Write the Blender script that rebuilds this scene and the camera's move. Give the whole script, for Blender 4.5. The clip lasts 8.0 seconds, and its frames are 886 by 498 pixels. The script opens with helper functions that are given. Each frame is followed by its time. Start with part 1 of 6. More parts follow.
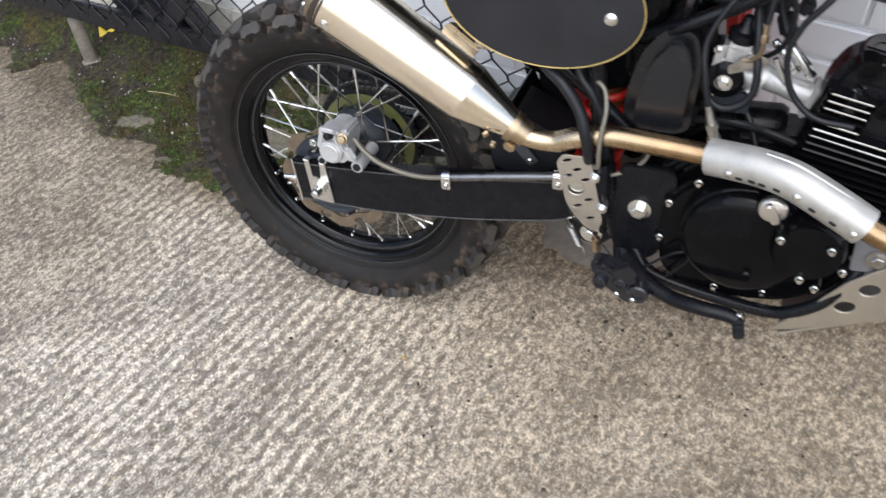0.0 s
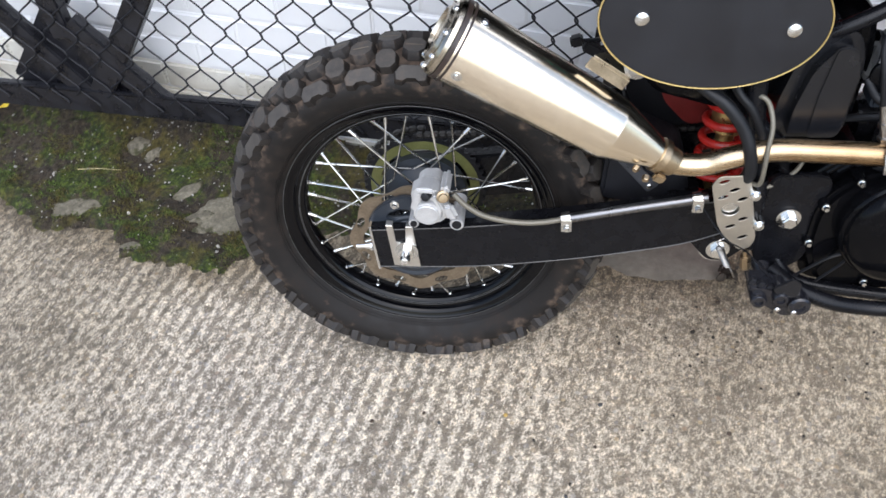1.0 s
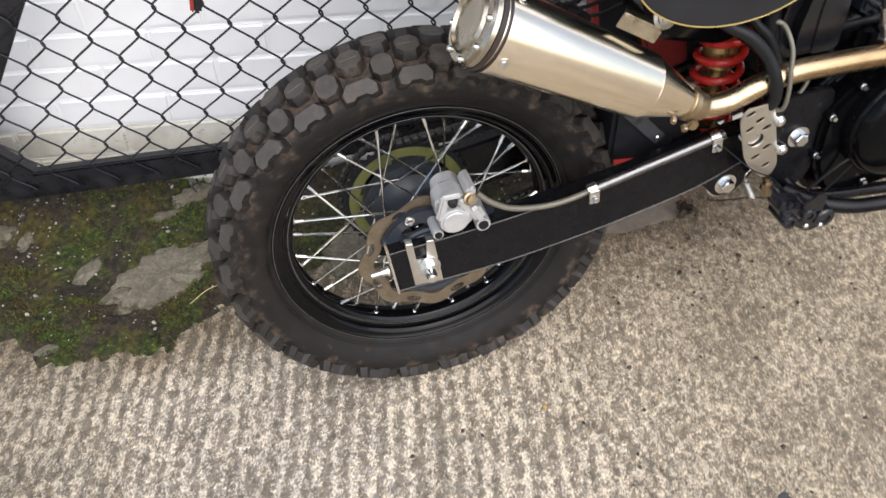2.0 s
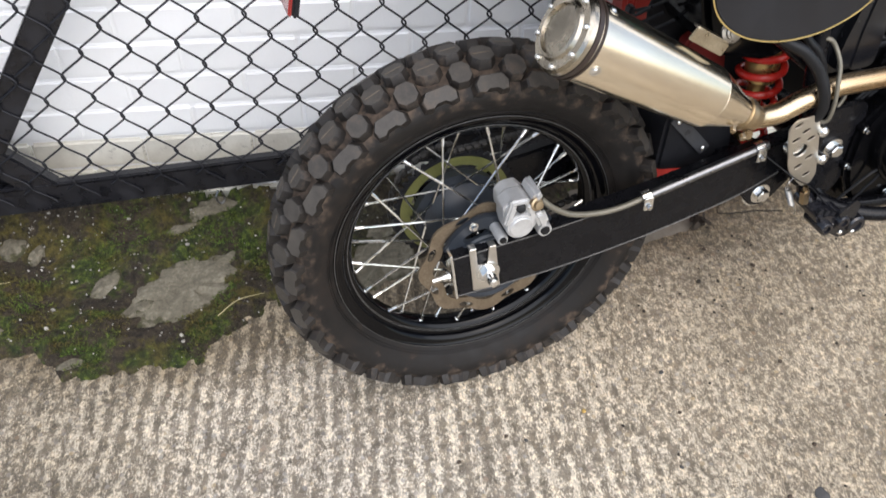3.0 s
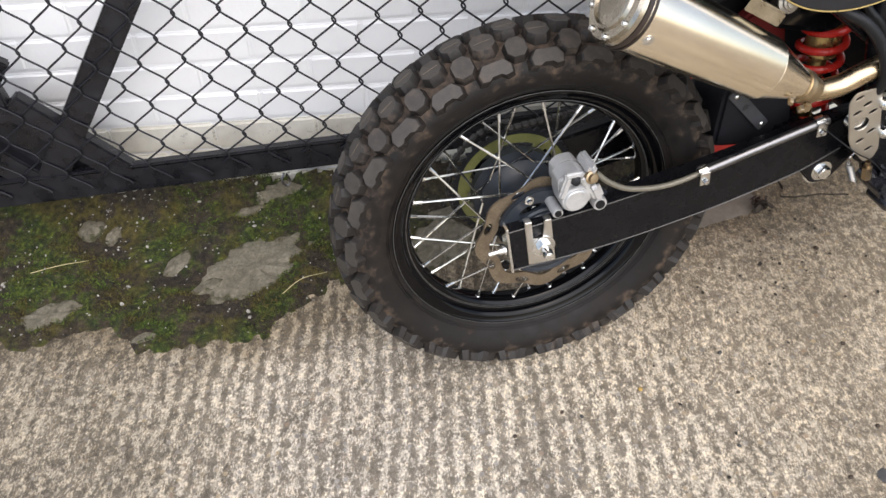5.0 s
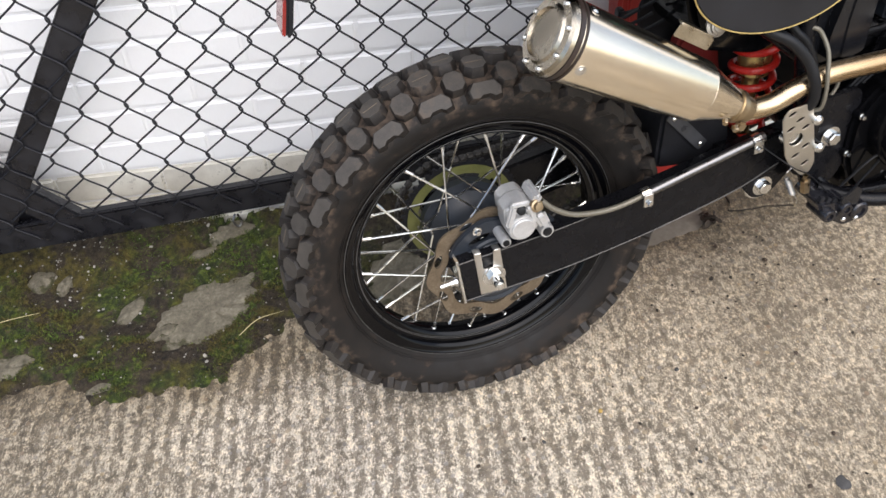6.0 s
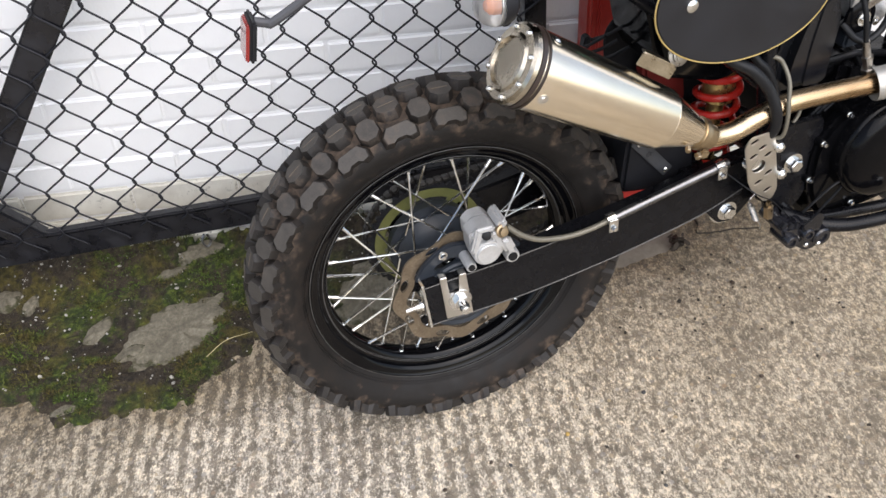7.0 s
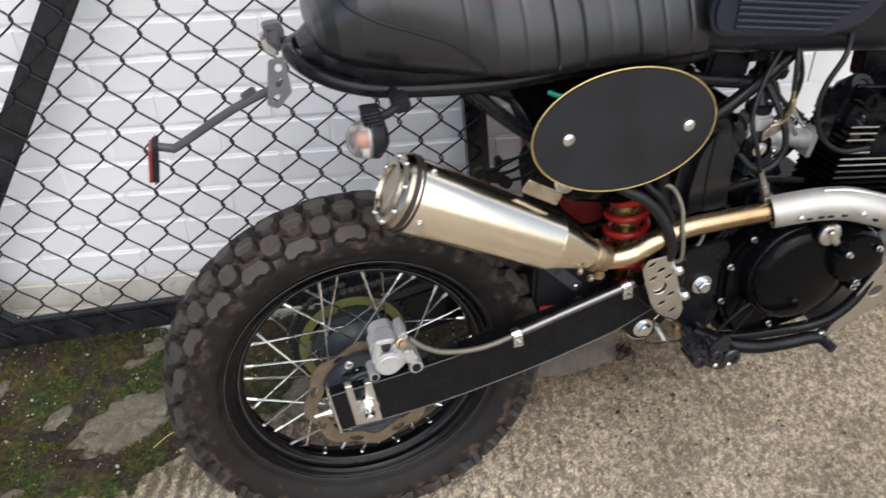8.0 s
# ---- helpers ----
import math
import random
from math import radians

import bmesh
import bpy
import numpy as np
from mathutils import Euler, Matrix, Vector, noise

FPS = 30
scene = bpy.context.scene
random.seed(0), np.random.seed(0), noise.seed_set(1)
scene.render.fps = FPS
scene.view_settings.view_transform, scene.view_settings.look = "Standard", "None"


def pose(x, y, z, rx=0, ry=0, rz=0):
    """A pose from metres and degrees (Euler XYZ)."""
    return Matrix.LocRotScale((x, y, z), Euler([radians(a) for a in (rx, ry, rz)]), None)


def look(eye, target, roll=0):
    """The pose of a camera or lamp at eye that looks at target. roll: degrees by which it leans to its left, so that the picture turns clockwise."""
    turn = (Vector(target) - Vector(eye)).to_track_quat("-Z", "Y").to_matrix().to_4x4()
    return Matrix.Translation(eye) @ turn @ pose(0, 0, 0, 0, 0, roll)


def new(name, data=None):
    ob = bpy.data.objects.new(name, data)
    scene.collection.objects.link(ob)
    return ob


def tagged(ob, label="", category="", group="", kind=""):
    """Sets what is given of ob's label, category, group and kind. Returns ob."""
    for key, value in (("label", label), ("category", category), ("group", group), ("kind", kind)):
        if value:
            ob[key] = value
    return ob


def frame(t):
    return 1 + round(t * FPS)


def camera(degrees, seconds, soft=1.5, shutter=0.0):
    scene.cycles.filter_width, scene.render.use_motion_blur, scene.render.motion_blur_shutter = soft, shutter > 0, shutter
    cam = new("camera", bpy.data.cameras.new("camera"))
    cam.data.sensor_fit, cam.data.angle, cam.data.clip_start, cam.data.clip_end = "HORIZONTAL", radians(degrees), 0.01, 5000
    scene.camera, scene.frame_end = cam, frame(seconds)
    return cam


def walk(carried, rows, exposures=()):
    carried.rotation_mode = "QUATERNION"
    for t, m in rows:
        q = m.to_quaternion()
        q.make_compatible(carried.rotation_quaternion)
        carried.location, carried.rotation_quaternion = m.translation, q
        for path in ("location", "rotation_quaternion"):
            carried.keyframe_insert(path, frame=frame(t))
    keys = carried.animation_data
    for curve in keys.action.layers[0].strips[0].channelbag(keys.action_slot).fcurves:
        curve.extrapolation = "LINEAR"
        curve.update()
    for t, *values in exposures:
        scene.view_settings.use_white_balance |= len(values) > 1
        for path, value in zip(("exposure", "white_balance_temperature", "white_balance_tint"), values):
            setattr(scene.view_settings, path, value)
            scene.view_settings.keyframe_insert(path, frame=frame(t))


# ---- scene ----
cam = camera(54.78, 8.0, shutter=0.25)
# seconds, place in metres, turn in degrees
PATH = [
    (0, 0.7276, -1.1374, 1.3117, 46.631, 5.266, 21.390),
    (0.5, 0.4579, -1.0821, 1.3042, 45.732, 2.276, 19.119),
    (1, 0.2192, -1.0907, 1.3254, 45.163, 4.562, 5.270),
    (1.2, 0.1403, -1.0629, 1.3094, 45.348, 4.697, 2.927),
    (2.3, -0.2316, -0.9582, 1.2935, 41.498, 4.593, -18.773),
    (2.5, -0.2848, -0.9541, 1.2891, 40.577, 5.111, -17.833),
    (3, -0.3430, -0.9547, 1.3074, 44.644, 1.505, -18.807),
    (3.5, -0.3400, -0.9655, 1.3324, 46.776, 1.786, -17.296),
    (4, -0.3459, -0.9705, 1.3347, 46.535, 2.096, -15.614),
    (4.2, -0.3521, -0.9835, 1.3188, 45.334, 3.470, -14.780),
    (5.3, -0.3372, -1.0097, 1.2948, 44.948, 4.956, -16.837),
    (5.5, -0.3267, -1.0059, 1.3003, 45.324, 4.930, -18.224),
    (6, -0.3172, -1.0083, 1.3074, 46.246, 5.138, -19.300),
    (6.5, -0.3005, -1.0099, 1.3108, 46.915, 4.659, -20.059),
    (7, -0.2905, -1.0057, 1.3190, 47.051, 4.066, -20.047),
    (7.5, -0.2439, -1.0285, 1.3382, 50.764, 4.472, -17.330),
    (8, -0.0665, -1.0897, 1.3754, 52.746, 5.056, -16.000),
]
EXPOSURES = [(0.0, 0.60, 6200, 10), (0.5, 0.55, 6150, 10), (1.0, 0.73, 6050, 10), (2.5, 0.60, 6800, 11), (3.0, 0.67, 6500, 10), (3.5, 0.64, 6480, 10), (5.5, 0.63, 6650, 11), (6.5, 0.64, 6600, 11), (7.5, 0.64, 6550, 11), (8.0, 0.39, 6550, 10)]
walk(cam, [(t, pose(*p)) for t, *p in PATH], EXPOSURES)
# ---- end of path ----

# ---------------------------------------------------------------- daylight
world = bpy.data.worlds.new("overcast_sky")
scene.world = world
world.use_nodes = True
wn = world.node_tree.nodes
wl = world.node_tree.links
sky = wn.new("ShaderNodeTexSky")
sky.sky_type = "NISHITA"
sky.sun_disc = False
sky.sun_elevation = radians(50)
sky.sun_rotation = radians(172)
sky.air_density, sky.dust_density, sky.ozone_density = 1.0, 2.0, 1.0
grey = wn.new("ShaderNodeHueSaturation")
grey.inputs["Saturation"].default_value = 0.8
wl.new(sky.outputs[0], grey.inputs["Color"])
wl.new(grey.outputs[0], wn["Background"].inputs[0])
wn["Background"].inputs[1].default_value = 0.15

sun_data = bpy.data.lights.new("sun", "SUN")
sun_data.energy, sun_data.angle, sun_data.color = 1.75, radians(85), (0.97, 0.965, 0.98)
sun = new("sun", sun_data)
sun.matrix_world = look((0.3, -1.9, 2.3), (0, 0, 0))

# ---------------------------------------------------------------- material helpers


class Nodes:
    """A node material with a Principled shader and short ways to add textures."""

    def __init__(self, name):
        self.mat = bpy.data.materials.new(name)
        self.mat.use_nodes = True
        self.tree = self.mat.node_tree
        self.bsdf = self.tree.nodes["Principled BSDF"]
        self.coord = self.tree.nodes.new("ShaderNodeTexCoord").outputs["Object"]

    def node(self, kind, **inputs):
        n = self.tree.nodes.new(kind)
        for key, value in inputs.items():
            self.put(n.inputs[key.replace("_", " ")], value)
        return n

    def put(self, socket, value):
        if isinstance(value, bpy.types.NodeSocket):
            self.tree.links.new(value, socket)
        else:
            socket.default_value = value

    def set(self, **inputs):
        for key, value in inputs.items():
            self.put(self.bsdf.inputs[key.replace("_", " ")], value)

    def noise(self, scale, detail=3.0, rough=0.6, coord=None, distortion=0.0):
        n = self.node("ShaderNodeTexNoise", Scale=scale, Detail=detail, Roughness=rough, Distortion=distortion, Vector=coord or self.coord)
        return n.outputs["Fac"]

    def voronoi(self, scale, coord=None, what="Distance", feature="F1"):
        n = self.tree.nodes.new("ShaderNodeTexVoronoi")
        n.feature = feature
        self.put(n.inputs["Scale"], scale)
        self.put(n.inputs["Vector"], coord or self.coord)
        return n.outputs[what]

    def ramp(self, fac, stops):
        n = self.tree.nodes.new("ShaderNodeValToRGB")
        el = n.color_ramp.elements
        while len(el) < len(stops):
            el.new(0.5)
        for e, (p, c) in zip(el, stops):
            e.position = p
            e.color = (*c, 1) if isinstance(c, tuple) else (c, c, c, 1)
        self.put(n.inputs[0], fac)
        return n.outputs[0]

    def mix(self, fac, a, b, blend="MIX"):
        n = self.tree.nodes.new("ShaderNodeMix")
        n.data_type, n.blend_type = "RGBA", blend
        for sock, v in ((n.inputs[0], fac), (n.inputs[6], a), (n.inputs[7], b)):
            if isinstance(v, tuple):
                v = (*v, 1)
            self.put(sock, v)
        return n.outputs[2]

    def math(self, op, a, b=0.0):
        n = self.tree.nodes.new("ShaderNodeMath")
        n.operation = op
        self.put(n.inputs[0], a)
        self.put(n.inputs[1], b)
        return n.outputs[0]

    def mapped(self, rot=(0, 0, 0), scale=(1, 1, 1)):
        n = self.tree.nodes.new("ShaderNodeMapping")
        n.inputs["Rotation"].default_value = [radians(a) for a in rot]
        n.inputs["Scale"].default_value = scale
        self.put(n.inputs["Vector"], self.coord)
        return n.outputs[0]

    def bump(self, height, strength=0.3, distance=0.002):
        n = self.node("ShaderNodeBump", Strength=strength, Distance=distance, Height=height)
        self.put(self.bsdf.inputs["Normal"], n.outputs[0])

    def random(self):
        return self.tree.nodes.new("ShaderNodeObjectInfo").outputs["Random"]


def plain(name, c, rough=0.5, metal=0.0, vary=0.25, scale=40.0, bump=0.1, fine=400.0, coat=0.0, rvary=0.12, shine=0.5):
    """A surface of one colour with blotches, fine grain and uneven gloss."""
    m = Nodes(name)
    big, small = m.noise(scale, 4), m.noise(fine, 3)
    both = m.mix(0.4, big, small)
    lo = tuple(v * (1 - vary) for v in c)
    hi = tuple(min(1, v * (1 + vary)) for v in c)
    m.set(Base_Color=m.ramp(both, [(0.3, lo), (0.7, hi)]), Metallic=metal, Coat_Weight=coat, Specular_IOR_Level=shine)
    m.set(Roughness=m.ramp(big, [(0.3, max(0.02, rough - rvary)), (0.7, min(1, rough + rvary))]))
    if bump:
        m.bump(small, bump, 0.0006)
    return m.mat


def make_concrete():
    m = Nodes("brushed_exposed_concrete")
    flat = m.mapped((0, 0, RIDGE_TURN))
    sep = m.tree.nodes.new("ShaderNodeSeparateXYZ")
    m.put(sep.inputs[0], flat)
    comb = m.tree.nodes.new("ShaderNodeCombineXYZ")
    m.put(comb.inputs[0], sep.outputs[0])
    m.put(comb.inputs[1], m.math("MULTIPLY", sep.outputs[1], 0.55))
    along = comb.outputs[0]
    wob = m.noise(5, 2)
    phase = m.math("ADD", m.math("MULTIPLY", sep.outputs[0], 2 * math.pi / RIDGE_STEP), m.math("ADD", m.math("MULTIPLY", wob, 8.0), m.math("MULTIPLY", m.noise(26, 3), 1.6)))
    ridge = m.math("SINE", phase)
    strong = m.math("MULTIPLY", m.ramp(m.noise(1.9, 3), [(0.36, 0.050), (0.62, 0.135)]), m.ramp(m.noise(12, 3, 0.6), [(0.35, 0.5), (0.65, 1.2)]))
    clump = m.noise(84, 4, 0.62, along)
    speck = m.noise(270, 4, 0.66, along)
    wear = m.noise(6.5, 5, 0.65)
    sep0 = m.tree.nodes.new("ShaderNodeSeparateXYZ")
    m.put(sep0.inputs[0], m.coord)
    sound0 = m.ramp(m.math("ADD", m.math("MULTIPLY", m.math("ADD", sep0.outputs[0], m.math("MULTIPLY", m.math("SUBTRACT", m.noise(2.6, 5, 0.6), 0.5), 0.9)), 0.5), 0.5), [(0.52, 1.0), (0.72, 0.15)])
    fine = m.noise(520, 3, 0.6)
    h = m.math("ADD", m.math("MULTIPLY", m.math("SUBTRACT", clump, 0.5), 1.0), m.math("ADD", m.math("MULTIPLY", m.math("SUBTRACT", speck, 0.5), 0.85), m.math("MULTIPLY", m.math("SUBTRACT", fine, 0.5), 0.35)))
    calm = m.ramp(m.math("ADD", m.math("MULTIPLY", sep0.outputs[0], 0.5), 1.0), [(0.35, 0.25), (0.75, 1.0)])
    strong = m.math("MULTIPLY", strong, calm)
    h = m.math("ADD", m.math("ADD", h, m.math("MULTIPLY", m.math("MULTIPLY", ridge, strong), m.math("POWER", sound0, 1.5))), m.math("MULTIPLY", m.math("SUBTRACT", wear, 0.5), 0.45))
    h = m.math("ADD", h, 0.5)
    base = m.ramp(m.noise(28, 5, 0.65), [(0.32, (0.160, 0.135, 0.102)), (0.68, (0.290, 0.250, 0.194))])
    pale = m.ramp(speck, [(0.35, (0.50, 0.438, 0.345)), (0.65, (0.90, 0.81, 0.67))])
    sepw = m.tree.nodes.new("ShaderNodeSeparateXYZ")
    m.put(sepw.inputs[0], m.coord)
    side = m.math("SUBTRACT", sepw.outputs[0], m.math("MULTIPLY", sepw.outputs[1], -0.25))
    side_noisy = m.math("ADD", side, m.math("MULTIPLY", m.math("SUBTRACT", m.noise(2.6, 5, 0.6), 0.5), 0.9))
    sound = m.ramp(m.math("ADD", m.math("MULTIPLY", side_noisy, 0.5), 0.5), [(0.56, 1.0), (0.76, 0.80)])
    # Pale peaks and dark hollows put into the colour, in step with the bump.
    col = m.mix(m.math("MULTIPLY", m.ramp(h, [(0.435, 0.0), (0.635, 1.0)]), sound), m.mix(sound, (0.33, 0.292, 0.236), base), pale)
    cell2 = m.tree.nodes.new("ShaderNodeSeparateColor")
    m.put(cell2.inputs[0], m.voronoi(130, what="Color"))
    col = m.mix(1.0, col, m.ramp(cell2.outputs[0], [(0.0, (0.72, 0.70, 0.66)), (0.5, (1.0, 0.99, 0.97)), (1.0, (1.22, 1.17, 1.08))]), "MULTIPLY")
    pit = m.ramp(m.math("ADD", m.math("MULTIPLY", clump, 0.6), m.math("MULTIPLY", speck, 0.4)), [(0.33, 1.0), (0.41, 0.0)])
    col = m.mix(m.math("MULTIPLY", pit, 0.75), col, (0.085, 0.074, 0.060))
    glint = m.ramp(m.noise(620, 2, 0.5), [(0.66, 0.0), (0.70, 1.0)])
    col = m.mix(m.math("MULTIPLY", glint, 0.45), col, (0.80, 0.76, 0.68))
    grit = speck
    cell = m.voronoi(75, what="Color")
    dist = m.voronoi(75)
    sepc = m.tree.nodes.new("ShaderNodeSeparateColor")
    m.put(sepc.inputs[0], cell)
    stone = m.ramp(sepc.outputs[1], [(0.0, (0.34, 0.24, 0.16)), (0.35, (0.40, 0.37, 0.33)), (0.7, (0.20, 0.185, 0.17)), (1.0, (0.52, 0.40, 0.24))])
    pick = m.math("MULTIPLY", m.math("GREATER_THAN", sepc.outputs[0], 0.72), m.math("LESS_THAN", dist, 0.34))
    col = m.mix(m.math("MULTIPLY", pick, 0.7), col, stone)
    stain = m.ramp(m.noise(2.1, 5), [(0.35, (0.70, 0.69, 0.67)), (0.62, (1.0, 1.0, 1.0))])
    col = m.mix(1.0, col, stain, "MULTIPLY")
    # Tone by position: paler at the left, browner and deeper at the right.
    side_tone = m.ramp(m.math("ADD", m.math("MULTIPLY", side_noisy, 0.5), 0.5), [(0.30, (1.20, 1.21, 1.26)), (0.50, (1.10, 1.09, 1.08)), (0.66, (1.04, 1.00, 0.94)), (0.85, (0.86, 0.815, 0.74))])
    col = m.mix(1.0, col, side_tone, "MULTIPLY")
    # Tone drops towards the left and back by position, broken by noise.
    darker = m.math("ADD", m.math("SUBTRACT", sepw.outputs[0], m.math("MULTIPLY", sepw.outputs[1], 0.7)), m.math("MULTIPLY", m.math("SUBTRACT", m.noise(5, 5, 0.6), 0.5), 0.5))
    col = m.mix(1.0, col, m.ramp(m.math("ADD", darker, 1.2), [(0.10, (0.54, 0.52, 0.47)), (0.52, (0.74, 0.725, 0.68)), (0.92, (1.0, 1.0, 1.0))]), "MULTIPLY")
    # soil washed from the moss strip onto the slab
    rim = m.math("MAXIMUM", m.math("SUBTRACT", m.math("MULTIPLY", sepw.outputs[0], -0.40), 0.10), 0.12)
    wash = m.math("ADD", m.math("MULTIPLY", m.math("SUBTRACT", sepw.outputs[1], rim), 6.0), m.math("MULTIPLY", m.noise(16, 5, 0.7), 1.5))
    col = m.mix(m.ramp(wash, [(0.30, 0.0), (0.95, 0.70)]), col, m.mix(1.0, col, (0.36, 0.31, 0.22), "MULTIPLY"))
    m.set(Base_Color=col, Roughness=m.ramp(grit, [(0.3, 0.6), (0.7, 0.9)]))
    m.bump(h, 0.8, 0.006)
    return m.mat


RIDGE_TURN, RIDGE_STEP = 14.0, 0.032


def make_smooth_concrete():
    m = Nodes("smooth_trowelled_concrete")
    a, b, c = m.noise(5, 5), m.noise(45, 5, 0.65), m.noise(300, 3)
    col = m.ramp(m.mix(0.4, a, b), [(0.3, (0.100, 0.084, 0.063)), (0.5, (0.170, 0.145, 0.112)), (0.7, (0.260, 0.224, 0.175))])
    col = m.mix(m.ramp(m.noise(60, 4), [(0.66, 0.0), (0.72, 0.6)]), col, (0.10, 0.085, 0.07))
    m.set(Base_Color=col, Roughness=0.8)
    m.bump(m.math("ADD", b, c), 0.3, 0.002)
    return m.mat


def make_moss():
    m = Nodes("damp_moss")
    a, b, c = m.noise(9, 6, 0.7), m.noise(70, 5, 0.65), m.noise(380, 3)
    green = m.ramp(b, [(0.30, (0.010, 0.016, 0.002)), (0.5, (0.034, 0.052, 0.005)), (0.70, (0.145, 0.190, 0.020))])
    olive = m.ramp(b, [(0.32, (0.020, 0.016, 0.004)), (0.68, (0.140, 0.112, 0.022))])
    soil = m.ramp(b, [(0.32, (0.010, 0.007, 0.004)), (0.68, (0.082, 0.060, 0.035))])
    col = m.mix(m.ramp(m.noise(5.5, 4), [(0.47, 0.0), (0.58, 1.0)]), green, olive)
    col = m.mix(m.ramp(a, [(0.455, 0.0), (0.53, 1.0)]), soil, col)
    place = m.tree.nodes.new("ShaderNodeSeparateXYZ")
    m.put(place.inputs[0], m.coord)
    col = m.mix(m.ramp(m.math("ADD", m.math("ADD", place.outputs[0], 0.5), m.math("MULTIPLY", a, 0.3)), [(0.44, 0.0), (0.58, 0.85)]), col, soil)
    grit = m.ramp(m.noise(190, 2), [(0.685, 0.0), (0.72, 1.0)])
    col = m.mix(m.math("MULTIPLY", grit, 0.5), col, (0.30, 0.28, 0.25))
    m.set(Base_Color=col, Roughness=0.92)
    m.bump(m.math("ADD", b, m.math("MULTIPLY", c, 0.6)), 1.0, 0.014)
    return m.mat


def make_white_paint():
    m = Nodes("white_painted_brick")
    a, b = m.noise(7, 4), m.noise(120, 4)
    col = m.ramp(a, [(0.3, (0.87, 0.875, 0.885)), (0.7, (0.93, 0.935, 0.94))])
    tint = m.ramp(m.random(), [(0.0, (0.95, 0.95, 0.95)), (1.0, (1, 1, 1))])
    col = m.mix(1.0, col, tint, "MULTIPLY")
    chip = m.ramp(m.noise(23, 6, 0.7), [(0.70, 0.0), (0.73, 1.0)])
    col = m.mix(m.math("MULTIPLY", chip, 0.6), col, (0.42, 0.40, 0.36))
    m.set(Base_Color=col, Roughness=0.55)
    m.bump(m.math("ADD", b, a), 0.25, 0.003)
    return m.mat


def make_plinth():
    m = Nodes("dirty_cream_painted_brick")
    a, b = m.noise(11, 5), m.noise(160, 4)
    col = m.ramp(a, [(0.3, (0.56, 0.53, 0.46)), (0.6, (0.80, 0.78, 0.70))])
    dirt = m.ramp(m.noise(30, 6, 0.75), [(0.60, 0.0), (0.68, 1.0)])
    col = m.mix(m.math("MULTIPLY", dirt, 0.65), col, (0.09, 0.085, 0.07))
    m.set(Base_Color=col, Roughness=0.7)
    m.bump(b, 0.3, 0.003)
    return m.mat


def make_rubber(name, low, high):
    m = Nodes(name)
    a, b, c = m.noise(9, 4), m.noise(70, 5, 0.65), m.noise(420, 3)
    col = m.ramp(m.mix(0.3, b, c), [(0.3, low), (0.7, high)])
    mud = m.ramp(m.math("MULTIPLY", a, b), [(0.29, 0.0), (0.42, 0.7)])
    col = m.mix(mud, col, (0.095, 0.070, 0.052))
    m.set(Base_Color=col, Roughness=m.ramp(b, [(0.3, 0.42), (0.7, 0.72)]), Specular_IOR_Level=0.38)
    m.bump(m.math("ADD", c, b), 0.35, 0.001)
    return m.mat


def make_sidewall():
    m = Nodes("dusty_tyre_carcass")
    a, b, c = m.noise(7, 4), m.noise(40, 5), m.noise(500, 3)
    col = m.ramp(b, [(0.3, (0.0068, 0.0058, 0.0053)), (0.7, (0.0125, 0.0104, 0.0091))])
    mud = m.ramp(m.math("MULTIPLY", a, b), [(0.25, 0.0), (0.40, 0.75)])
    col = m.mix(mud, col, (0.023, 0.0165, 0.0125))
    sep = m.tree.nodes.new("ShaderNodeSeparateXYZ")
    m.put(sep.inputs[0], m.coord)
    dz = m.math("SUBTRACT", sep.outputs[2], 0.327)
    rad = m.math("SQRT", m.math("ADD", m.math("MULTIPLY", sep.outputs[0], sep.outputs[0]), m.math("MULTIPLY", dz, dz)))
    rim = m.math("MULTIPLY", m.math("ADD", rad, -0.270), 20.0)
    caked = m.math("ADD", m.math("MULTIPLY", rim, 0.7), m.math("MULTIPLY", m.math("SUBTRACT", b, 0.5), 2.4))
    clay = m.ramp(m.noise(110, 4), [(0.3, (0.042, 0.030, 0.022)), (0.7, (0.120, 0.085, 0.060))])
    col = m.mix(m.ramp(caked, [(0.15, 0.0), (0.60, 0.9)]), col, clay)
    m.set(Base_Color=col, Roughness=m.ramp(b, [(0.3, 0.50), (0.7, 0.8)]), Specular_IOR_Level=0.3)
    m.bump(m.math("ADD", c, b), 0.25, 0.001)
    return m.mat


def make_brushed(name, lo, hi, rough, scale=(8, 8, 8), metal=1.0, aniso=0.5):
    m = Nodes(name)
    streak = m.noise(60, 4, 0.7, m.mapped(scale=scale))
    spot = m.noise(18, 4)
    m.set(Base_Color=m.mix(0.5, m.ramp(streak, [(0.3, lo), (0.7, hi)]), m.ramp(spot, [(0.3, lo), (0.7, hi)])), Metallic=metal)
    m.set(Roughness=m.ramp(streak, [(0.3, rough - 0.05), (0.7, rough + 0.07)]), Anisotropic=aniso)
    m.bump(streak, 0.02, 0.0002)
    return m.mat


def make_disc():
    m = Nodes("surface_rusted_brake_disc")
    a, b = m.noise(30, 5), m.noise(260, 4)
    col = m.ramp(m.mix(0.5, a, b), [(0.3, (0.11, 0.080, 0.050)), (0.55, (0.20, 0.155, 0.105)), (0.75, (0.32, 0.275, 0.215))])
    m.set(Base_Color=col, Metallic=0.55, Roughness=0.5)
    m.bump(b, 0.15, 0.0006)
    return m.mat


